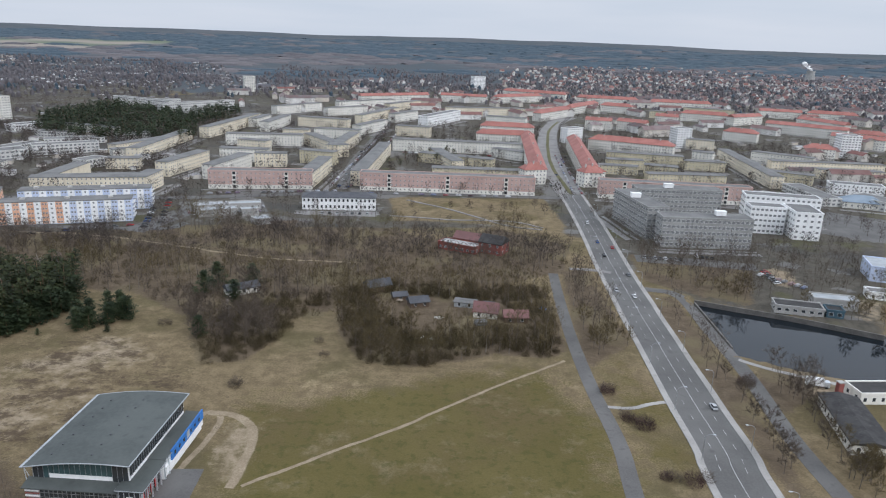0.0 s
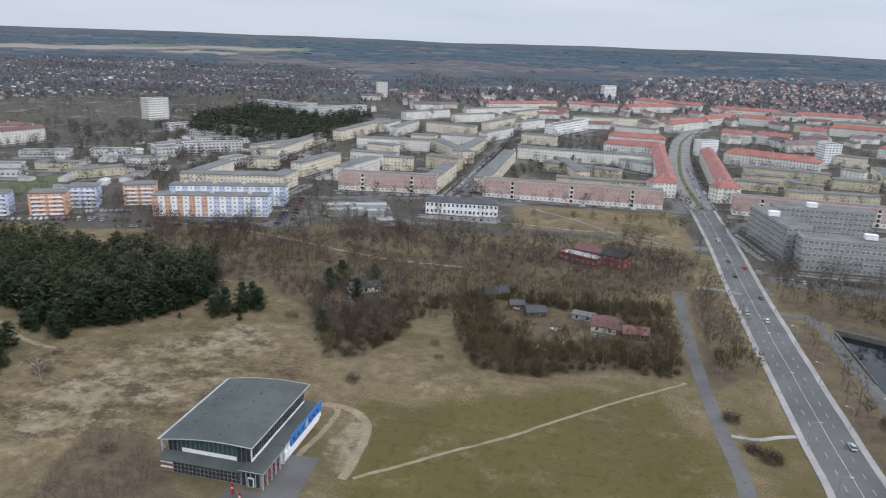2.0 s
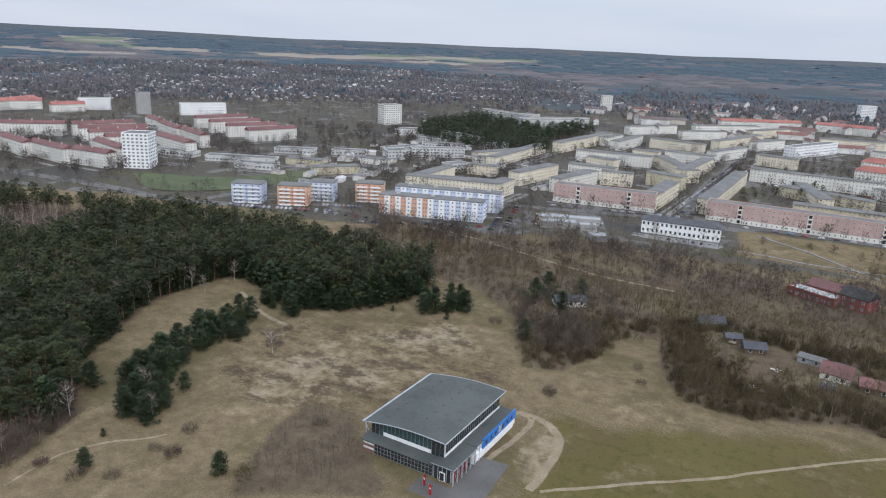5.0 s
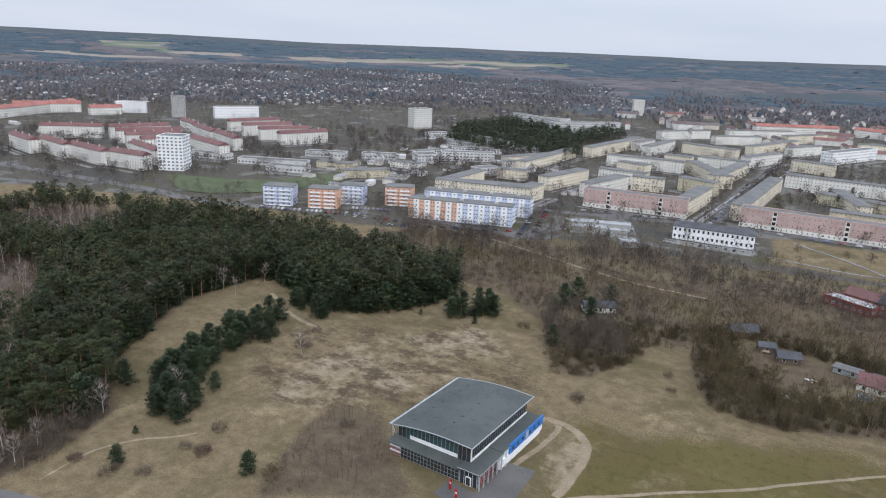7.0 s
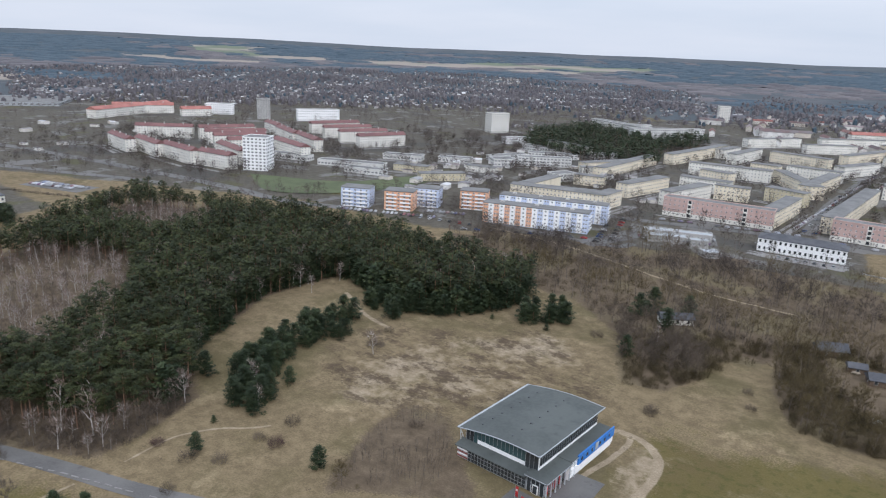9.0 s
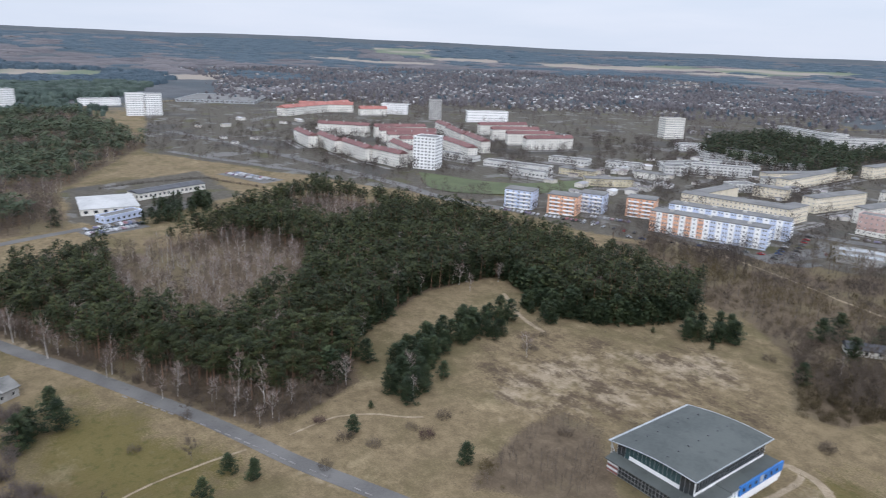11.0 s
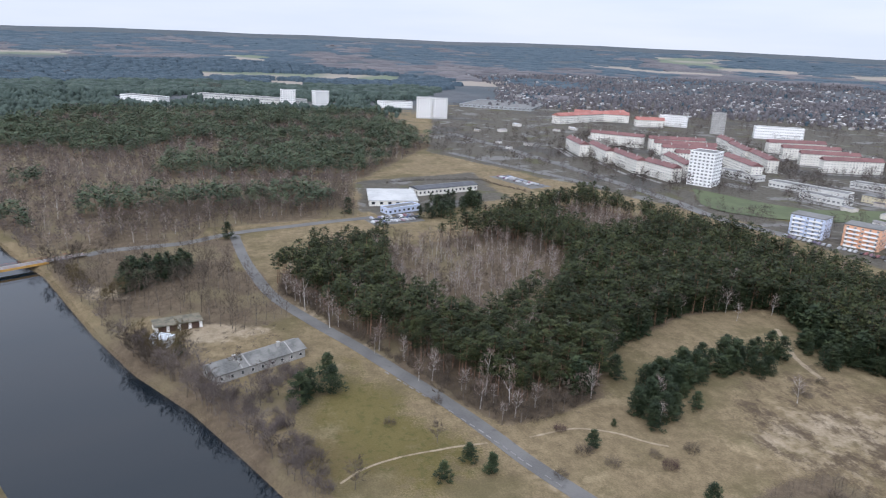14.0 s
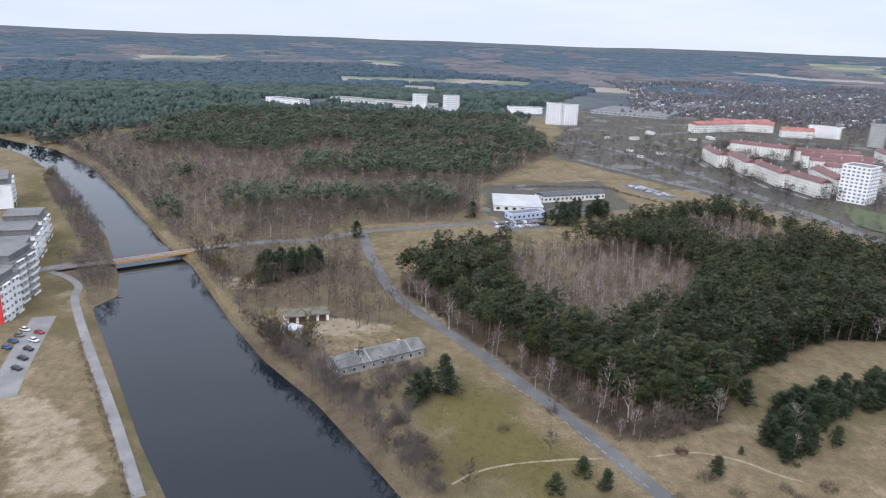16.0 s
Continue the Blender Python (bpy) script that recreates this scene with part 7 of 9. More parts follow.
block(146, 214, 185, 217, 9, 4.0, WALL_PALE, ROOF_DARK, 1, "flat", 0, True, "workshop", "low workshop wing with a dark felt roof", pitch=3.0, pane=GLASS)


# ---- houses by the canal, far quarter, allotments ----
def canal_house(ax, ay, bx, by, depth, h, floors, wall, end, label):
    L, turn = math.hypot(bx - ax, by - ay), math.degrees(math.atan2(by - ay, bx - ax))
    ob = thing("canal_house", ax, ay, 0, turn, label, "building", "canal houses")
    bm = bmesh.new()
    box(bm, 0, L, 0, depth, -0.5, h)
    part("wall", bm, wall, ob)
    bm = bmesh.new()
    box(bm, -0.08, 0.6, -0.1, depth + 0.1, -0.5, h + 0.05)
    part("end_wall", bm, end, ob)
    bm = bmesh.new()
    box(bm, -0.4, L + 0.4, -0.4, depth + 0.4, h, h + 0.4)
    box(bm, 1.0, L - 1.0, 1.5, depth - 1.5, h + 0.4, h + 3.0)
    box(bm, 0.6, L - 0.6, 1.1, depth - 1.1, h + 3.0, h + 3.3)
    part("roof", bm, ROOF_FLAT, ob, "set-back attic with a flat grey roof")
    s = h / floors
    for f in range(floors):
        for k in range(max(2, int(L / 3.2))):
            share("window", window_of(1.6, 1.5), ob, pose(L * (k + 0.5) / max(2, int(L / 3.2)), 0, f * s + 0.9, 0, 0, 0))
        for k in range(2):
            bm = bmesh.new()
            x0 = L * (0.12 + 0.46 * k)
            box(bm, x0, x0 + L * 0.3, -1.5, 0, f * s + s - 0.15, f * s + s)
            box(bm, x0, x0 + L * 0.3, -1.55, -1.45, f * s + 0.1, f * s + 1.1)
            part("balcony", bm, WALL_WHITE, ob)
    return ob


canal_house(-282, -134.5, -299, -134, 14, 15.5, 5, WALL_WHITE, RED_PAINT, "five-storey white and grey house with a red end wall and balconies")
canal_house(-301, -137, -322, -136, 16, 19, 6, WALL_GREY, WALL_GREY, "six-storey grey house with white balconies")
for k in range(3):
    canal_house(-336 - 30 * k, -146 - 8 * k, -356 - 30 * k, -150 - 8 * k, 20, 13, 4, WALL_WHITE, WALL_WHITE, "white terraced house with a set-back attic")
canal_house(-480, -212, -515, -226, 16, 16, 5, WALL_WHITE, WALL_WHITE, "white apartment house by the canal")

FAR_HOUSES = np.vstack([
    scatter([(150, 1900), (500, 2100), (1300, 2000), (1500, 2500), (700, 2800), (200, 2500)], 46, 4, keep=0.7),
    scatter([(110, 1500), (900, 1350), (1500, 1700), (1300, 2300), (500, 2300), (150, 1900)], 34, 5, keep=0.8),
    scatter([(-400, 1500), (110, 1500), (150, 1900), (-200, 1900)], 40, 6, keep=0.5),
    scatter([(560, 700), (1300, 900), (1500, 1700), (900, 1350), (600, 1000)], 44, 7, keep=0.5)])
house_cluster("far_houses", FAR_HOUSES, (11, 9, 5, 4), HOUSE_WALLS, HOUSE_ROOFS, "far quarter of small houses with red and brown roofs")
ALLOT_LAND = [(-1500, 700), (-900, 1500), (-500, 1750), (-700, 2300), (-1500, 2150), (-2100, 1500), (-2200, 800)]
ALLOTMENTS = np.vstack([
    scatter(ALLOT_LAND, 31, 3, keep=0.6),
    scatter([(-1250, 520), (-900, 950), (-600, 1450), (-900, 1900), (-1500, 1400), (-1700, 700)], 25, 8, keep=0.75),
    scatter([(-900, 1250), (-350, 1450), (-420, 1800), (-900, 1750)], 25, 9, keep=0.75),
    scatter([(-560, 900), (-380, 960), (-330, 1250), (-600, 1200)], 34, 10, keep=0.35)])
ALLOTMENTS = ALLOTMENTS[bumps(ALLOTMENTS[:, 0], ALLOTMENTS[:, 1], 230, 148) > -0.3]
house_cluster("allotment_huts", ALLOTMENTS, (7.5, 6.0, 2.8, 1.4), HUT_WALLS, HUT_ROOFS, "allotment gardens with many small huts", "huts")
ROWS = np.vstack([scatter([(-300, 1050), (100, 980), (300, 900), (700, 1000), (900, 1350), (110, 1550), (-420, 1500)], 62, 18, keep=0.7),
                  scatter([(300, 620), (640, 640), (760, 1000), (380, 900)], 64, 19, keep=0.6)])
house_cluster("town_rows", ROWS, (42, 11, 8.5, 3.6), HOUSE_WALLS, HOUSE_ROOFS, "far rows of apartment houses with red and brown roofs", "houses")
TOWN_SHEDS = np.vstack([
    scatter([(-450, 560), (-200, 480), (-180, 640), (-420, 800)], 24, 14, keep=0.5),
    scatter([(-480, 480), (-330, 440), (-300, 520), (-460, 640)], 24, 15, keep=0.5),
    scatter([(-880, 260), (-560, 330), (-520, 420), (-1000, 520)], 30, 16, keep=0.22),
    scatter([(200, 520), (560, 560), (600, 900), (250, 900)], 32, 17, keep=0.4)])
house_cluster("town_sheds", TOWN_SHEDS, (10, 7, 3.2, 0.6), HOUSE_WALLS, HUT_ROOFS, "low sheds and garages between the town blocks", "sheds")


# ---- footbridge over the canal ----
def bridge():
    a, b = Vector((-349, -139, 1.2)), Vector((-389, -64, 1.2))
    L = (b - a).length
    turn = math.degrees(math.atan2(b.y - a.y, b.x - a.x))
    ob = thing("bridge", a.x, a.y, 0, turn, "narrow beam bridge with ochre girders over the canal", "bridge")
    bm = bmesh.new()
    box(bm, 0, L, -2.6, 2.6, 0.9, 1.25)
    part("deck", bm, PAVING, ob, "pale deck")
    for y in (-2.7, 2.7):
        bm = bmesh.new()
        box(bm, 18, L - 18, y - 0.15, y + 0.15, 0.1, 1.2)
        part("girder", bm, YELLOW_PAINT, ob, "ochre painted girder")
        bm = bmesh.new()
        rod(bm, (0, y, 2.3), (L, y, 2.3), 0.06)
        for k in range(int(L / 2.5)):
            rod(bm, (k * 2.5, y, 1.2), (k * 2.5, y, 2.3), 0.04, sides=5)
        rod(bm, (0, y, 1.75), (L, y, 1.75), 0.04)
        part("railing", bm, WALL_BRICK, ob, "dull red railing")
    for x in (18, L - 20):
        bm = bmesh.new()
        box(bm, x, x + 2, -2.6, 2.6, -3.5, 0.9)
        part("abutment", bm, CONCRETE, ob)
    return ob


bridge()


# ---- power station far off ----
def cooling_tower():
    x, y = 1217.0, 2388.0
    ob = thing("cooling_tower", x, y, ground_z(x, y) - 2, 0, "far pale grey cooling tower with a white steam plume", "tower")
    ob.scale = (0.72, 0.72, 0.55)
    bm = bmesh.new()
    prev = None
    for k in range(9):
        u = k / 8
        r = 26 - 8 * math.sin(min(1, u * 1.25) * math.pi / 2) + 2.5 * max(0, u - 0.75)
        ring = [bm.verts.new((r * math.cos(j * math.tau / 20), r * math.sin(j * math.tau / 20), 62 * u)) for j in range(20)]
        if prev:
            for j in range(20):
                bm.faces.new((prev[j], prev[(j + 1) % 20], ring[(j + 1) % 20], ring[j]))
        prev = ring
    part("shell", bm, WALL_OFFICE, ob)
    rg = random.Random(3)
    bm = bmesh.new()
    for k in range(9):
        bmesh.ops.create_icosphere(bm, subdivisions=2, radius=6 + 0.8 * k * rg.uniform(0.6, 1.1),
                                   matrix=Matrix.Translation((-5 * k + rg.uniform(-4, 4), rg.uniform(-6, 6), 64 + 4.5 * k + rg.uniform(-3, 3))))
    for v in bm.verts:
        v.co += Vector(noise.noise_vector(v.co * 0.09)) * 5
    part("steam", bm, WALL_WHITE, ob, "white steam plume")
    return ob


cooling_tower()


# ---- workshop yard ----
def brick_chimney(x, y, h):
    ob = thing("brick_chimney", x, y, 0, 8, "square orange brick chimney beside a workshop roof", "chimney")
    bm = bmesh.new()
    box(bm, -0.9, 0.9, -0.9, 0.9, 0, h)
    part("stack", bm, WALL_BRICK, ob)
    bm = bmesh.new()
    box(bm, -1.05, 1.05, -1.05, 1.05, h, h + 0.35)
    part("cap", bm, CONCRETE, ob)
    return ob


def box_truck(x, y, turn):
    ob = thing("box_truck", x, y, 0, turn, "white box truck parked in a yard", "truck")
    bm = bmesh.new()
    box(bm, -3.6, 2.2, -1.2, 1.2, 0.9, 3.4, bevel=0.05)
    part("cargo_box", bm, WALL_WHITE, ob)
    bm = bmesh.new()
    box(bm, 2.35, 4.2, -1.1, 1.1, 0.6, 2.7, bevel=0.15)
    part("cab", bm, METAL_PALE, ob)
    bm = bmesh.new()
    box(bm, 4.12, 4.24, -0.95, 0.95, 1.7, 2.45)
    part("windscreen", bm, GLASS, ob)
    for wx in (-2.4, 3.2):
        for wy in (-1.0, 1.0):
            bm = bmesh.new()
            rod(bm, (wx, wy - 0.15, 0.48), (wx, wy + 0.15, 0.48), 0.48, sides=12)
            part("wheel", bm, RUBBER, ob)
    return ob


brick_chimney(139, 215.5, 7.5)
box_truck(137.5, 226.5, -14)


# ---- street lamps and cars ----
def street_lamp(x, y, turn):
    ob = thing("street_lamp", x, y, ground_z(x, y), turn, "slim grey street lamp with a curved arm", "lamp", "avenue lamps")
    bm = bmesh.new()
    rod(bm, (0, 0, 0), (0, 0, 7.6), 0.11, 0.07)
    prev = Vector((0, 0, 7.6))
    for k in range(1, 6):
        g = k / 5 * math.pi / 2
        q = Vector((2.2 * (1 - math.cos(g)), 0, 7.6 + 1.1 * math.sin(g)))
        rod(bm, prev, q, 0.065, 0.06, 6)
        prev = q
    part("pole", bm, STEEL_GREY, ob)
    bm = bmesh.new()
    box(bm, 2.0, 2.9, -0.16, 0.16, 8.6, 8.78)
    part("lamp_head", bm, METAL_PALE, ob)
    return ob


av = smooth_line(AVENUE, 1.0)
avt = np.gradient(av, axis=0)
avt /= np.hypot(avt[:, 0], avt[:, 1])[:, None]
for s in range(40, len(av) - 40, 36):
    for side in (1, -1):
        k = s + (12 if side < 0 else 0)
        p = av[k] + np.array([-avt[k, 1], avt[k, 0]]) * side * 8.0
        street_lamp(p[0], p[1], math.degrees(math.atan2(avt[k, 1], avt[k, 0])) + (-90 if side > 0 else 90))


def car_kind(paint):
    ob = thing("car", 0, 0, 0, 0, "parked passenger car", "car", "cars")
    bm = bmesh.new()
    box(bm, -2.1, 2.1, -0.86, 0.86, 0.3, 0.88, bevel=0.12)
    part("body", bm, paint, ob)
    bm = bmesh.new()
    vs = [bm.verts.new(p) for p in ((-1.7, -0.78, 0.86), (1.1, -0.78, 0.86), (1.1, 0.78, 0.86), (-1.7, 0.78, 0.86), (-1.2, -0.62, 1.42), (0.4, -0.62, 1.42), (0.4, 0.62, 1.42), (-1.2, 0.62, 1.42))]
    for q in ((0, 1, 5, 4), (1, 2, 6, 5), (2, 3, 7, 6), (3, 0, 4, 7)):
        bm.faces.new([vs[j] for j in q])
    part("cabin_glass", bm, GLASS, ob)
    bm = bmesh.new()
    box(bm, -1.22, 0.42, -0.63, 0.63, 1.41, 1.46)
    part("roof", bm, paint, ob)
    for x in (-1.3, 1.3):
        for y in (-0.8, 0.8):
            bm = bmesh.new()
            rod(bm, (x, y - 0.1, 0.31), (x, y + 0.1, 0.31), 0.31, sides=10)
            part("wheel", bm, RUBBER, ob)
    return ob


CAR_NAMES = ("white", "silver", "black", "red", "blue", "grey")
CARS = []
for nm, paint in zip(CAR_NAMES, CAR_PAINTS):
    c = car_kind(paint)
    c["label"] = nm + " passenger car on the asphalt"
    CARS.append(c)
FREE = list(CARS)
car_rg = random.Random(4)


def put_car(x, y, turn, which=None, lift=0.12):
    k = car_rg.choice([0, 1, 1, 2, 2, 3, 4, 5, 5]) if which is None else which
    m = pose(x, y, ground_z(x, y) + lift, 0, 0, turn)
    if CARS[k] in FREE:
        FREE.remove(CARS[k])
        CARS[k].matrix_basis = m
        return CARS[k]
    return copy_thing(CARS[k], m)


for s, off, k in ((255, -1.8, 0), (262, 5.4, 1), (318, 1.8, 2), (335, -5.4, 3), (345, 1.8, 4), (285, -5.4, 5), (390, 1.8, 0), (150, -5.4, 1)):
    if s < len(av):
        p = av[s] + np.array([-avt[s, 1], avt[s, 0]]) * off
        put_car(p[0], p[1], math.degrees(math.atan2(avt[s, 1], avt[s, 0])) + (180 if off > 0 else 0), k)

# ---- parked cars ----
for u in range(8):
    put_car(117.4 + 2.81 * u, 377.2 + -0.43 * u, 80 + car_rg.uniform(-3, 3), lift=0.05)
for u in range(4):
    put_car(148.3 + 2.60 * u, 381.7 + -1.13 * u, 80 + car_rg.uniform(-3, 3), lift=0.05)
for u in range(7):
    put_car(176.5 + -0.22 * u, 357.6 + -3.03 * u, 10 + car_rg.uniform(-3, 3), lift=0.05)
for u in range(8):
    put_car(-174.1 + -1.74 * u, 405.2 + 6.53 * u, 10 + car_rg.uniform(-3, 3), lift=0.05)
for u in range(8):
    put_car(-168.4 + -2.40 * u, 416.6 + 8.50 * u, 10 + car_rg.uniform(-3, 3), lift=0.05)
for u in range(9):
    put_car(-313.5 + 7.23 * u, 370.7 + 1.59 * u, 110 + car_rg.uniform(-3, 3), lift=0.05)
for u in range(10):
    put_car(-251.7 + 7.57 * u, 370.9 + 4.18 * u, 20 + car_rg.uniform(-3, 3), lift=0.05)
for u in range(14):
    put_car(-435.1 + -0.34 * u, 99.7 + 2.44 * u, 10 + car_rg.uniform(-3, 3), lift=0.05)
for u in range(4):
    put_car(-257.4 + -5.77 * u, -123.0 + -0.17 * u, 60 + car_rg.uniform(-3, 3), lift=0.05)
for u in range(5):
    put_car(-239.5 + -8.03 * u, -112.3 + -1.23 * u, 60 + car_rg.uniform(-3, 3), lift=0.05)
for u in range(8):
    put_car(-77.4 + -0.13 * u, 542.5 + 24.14 * u, 70 + car_rg.uniform(-3, 3), lift=0.05)
for u in range(7):
    put_car(-70.3 + 0.07 * u, 539.4 + 29.00 * u, 70 + car_rg.uniform(-3, 3), lift=0.05)
for u in range(4):
    put_car(93.5 + 12.20 * u, 571.6 + 49.80 * u, 90 + car_rg.uniform(-3, 3), lift=0.05)
for u in range(10):
    put_car(-155.5 + 3.83 * u, 439.8 + 1.58 * u, 90 + car_rg.uniform(-3, 3), lift=0.05)
for u in range(7):
    put_car(-76.1 + 4.97 * u, 454.1 + 0.20 * u, 90 + car_rg.uniform(-3, 3), lift=0.05)

# ---- trees ----
PINES = [pine_tree(15.5, 3.1, 0.50, 1500, 0.46) for _ in range(5)]
PINES_BACK = [pine_tree(15.5, 3.1, 0.52, 260, 0.95, limbs=False) for _ in range(6)]
YOUNG = [pine_tree(8.6, 3.3, 0.03, 2000, 0.50, True) for _ in range(5)]
BROAD = [bare_tree(10.5, 3.7, 1900, 15, 0.62) for _ in range(5)]
BROAD_BACK = [bare_tree(11.5, 3.4, 330, 14, 0.95, 0.3, wood=False) for _ in range(7)]
BROAD_MID = [bare_tree(10.5, 3.5, 520, 14, 1.05, 0.22, wood=False) for _ in range(5)]
SAPLING = [bare_tree(6.5, 1.1, 130, 7, 1.0, 0.12, wood=False) for _ in range(6)]
BIRCH = [bare_tree(11, 1.9, 420, 11, 0.8, 0.3) for _ in range(4)]
SLIM = [bare_tree(11, 1.9, 200, 10, 1.1, 0.3, wood=False) for _ in range(5)]
SHRUB = [bush(2.6, 2.6, 300, 0.012) for _ in range(3)]
pine_kinds = [tree_kind("pine_tree", a, BARK_PINE, NEEDLES, "tall pine with a dark green crown and bare trunk", "tree") for a in PINES]
young_kinds = [tree_kind("young_pine", a, BARK_PINE, NEEDLES_DARK, "young dark green pine branched to the ground", "tree") for a in YOUNG]
broad_kinds = [tree_kind("bare_tree", a, BARK, TWIGS, "leafless brown broadleaf tree", "tree") for a in BROAD]
olive_kinds = [tree_kind("bare_tree", a, BARK, TWIGS_OLIVE, "leafless tree with olive budding twigs", "tree") for a in BROAD]
birch_kinds = [tree_kind("birch_tree", a, BARK_BIRCH, TWIGS_PALE, "leafless pale birch with white bark", "tree") for a in BIRCH]
shrub_kinds = [tree_kind("bare_shrub", a, BARK, TWIGS, "leafless brown shrub on dry grass", "shrub") for a in SHRUB]
tree_rg = np.random.RandomState(21)


def singles(kinds, spots, group):
    for x, y, s in spots:
        plant(kinds[tree_rg.randint(len(kinds))], x, y, s, tree_rg.rand() * math.tau, group)


def split(spots, n):
    """The n spots nearest to the lane and meadow, and the rest."""
    d = np.hypot(spots[:, 0] + 90, spots[:, 1] - 90)
    o = np.argsort(d)
    return spots[o[:n]], spots[o[n:]]


LINES = [("line", LANE, 6), ("line", MAIN_FAR, 14), ("line", SIDE_STREET, 7), ("line", AVENUE, 13), ("line", FOOTWAY, 5), ("line", SERVICE, 6), ("line", CROSS_ROAD, 6), ("line", WOOD_TRACK, 4), ("line", MOTORWAY, 12), ("line", MOTORWAY_B, 10), ("line", TOWN_STREET, 9), ("line", QUAY_PATH, 4)]
near, rest = split(scatter(PINEWOOD, 4.5, 31, [("poly", BIRCH_A, 0), ("poly", BIRCH_B, 0), ("poly", LANE_EDGE, 0), *LINES]), 150)
singles(pine_kinds, near, "pine wood")
stand("pine_wood", PINES_BACK, rest, [BARK_PINE, NEEDLES], "dense wood of tall dark green pines")
near, rest = split(np.vstack([scatter(BIRCH_A, 7.5, 32), scatter(BIRCH_B, 5.5, 33)]), 130)
singles(birch_kinds, near, "birch glade")
stand("birch_glade", SLIM, rest, [BARK_BIRCH, TWIGS_PALE], "glade of leafless pale birches")
glade = np.vstack([scatter(BIRCH_A, 7.8, 132), scatter(BIRCH_B, 6.0, 133)])
glade[:, 2] *= 0.85
stand("glade_trees", BROAD_MID, glade, [BARK, TWIGS], "leafless brown trees and saplings among the birches")
GARDEN_KEEP = [("poly", GARDEN, -1)]
copse = np.vstack([scatter(COPSE, 5.8, 34, LINES + [("poly", FIELD, 0)]), scatter(COPSE_FAR, 5.8, 35, LINES)])
gap = bumps(copse[:, 0], copse[:, 1], 34, 41)
copse = copse[gap > -0.42]
copse[:, 2] *= np.clip(0.95 + 0.42 * bumps(copse[:, 0], copse[:, 1], 40, 42), 0.45, 1.5)
near, rest = split(copse, 55)
singles(broad_kinds, near, "copse")
tone = bumps(rest[:, 0], rest[:, 1], 60, 43)
stand("copse", BROAD_BACK, rest[tone < -0.15], [BARK, TWIGS_DARK], "dark leafless copse before the town")
stand("copse_pale", BROAD_BACK, rest[(tone >= -0.15) & (tone < 0.5)], [BARK, TWIGS], "leafless brown copse before the town")
stand("copse_olive", BROAD_BACK, rest[tone >= 0.5], [BARK, TWIGS_OLIVE], "leafless copse with olive budding twigs")
under = scatter(COPSE, 5.0, 37, LINES + [("poly", FIELD, 0)], 0.6)
under[:, 2] *= 0.8 + 0.5 * np.clip(bumps(under[:, 0], under[:, 1], 25, 64), -0.8, 1)
stand("copse_scrub", [bush(4.0, 2.4, 110, 0.010) for _ in range(5)], under, [TWIGS_SCRUB, TWIGS_SCRUB], "low leafless scrub under the copse", "scrub")
near, rest = split(scatter(ISLAND, 5.3, 36, LINES + GARDEN_KEEP), 45)
singles(olive_kinds, near, "garden grove")
if len(rest):
    stand("garden_grove", BROAD_BACK, rest, [BARK, TWIGS_OLIVE], "leafless grove with olive budding twigs round the gardens")
THICKET = [(-84, 231), (-66, 232), (-52, 277), (-38, 310), (-75, 298), (-100, 272)]
grove_scrub = np.vstack([scatter(ISLAND, 3.0, 38, LINES + GARDEN_KEEP, 0.85), scatter(THICKET, 3.6, 39, keep=0.75)])
grove_scrub[:, 2] *= 0.85 + 0.5 * np.clip(bumps(grove_scrub[:, 0], grove_scrub[:, 1], 14, 63), -0.6, 1)
stand("grove_scrub", [bush(4.6, 2.4, 230, 0.0085) for _ in range(5)], grove_scrub, [TWIGS_SCRUB, TWIGS_SCRUB], "dense olive and brown underwood round the gardens", "scrub")
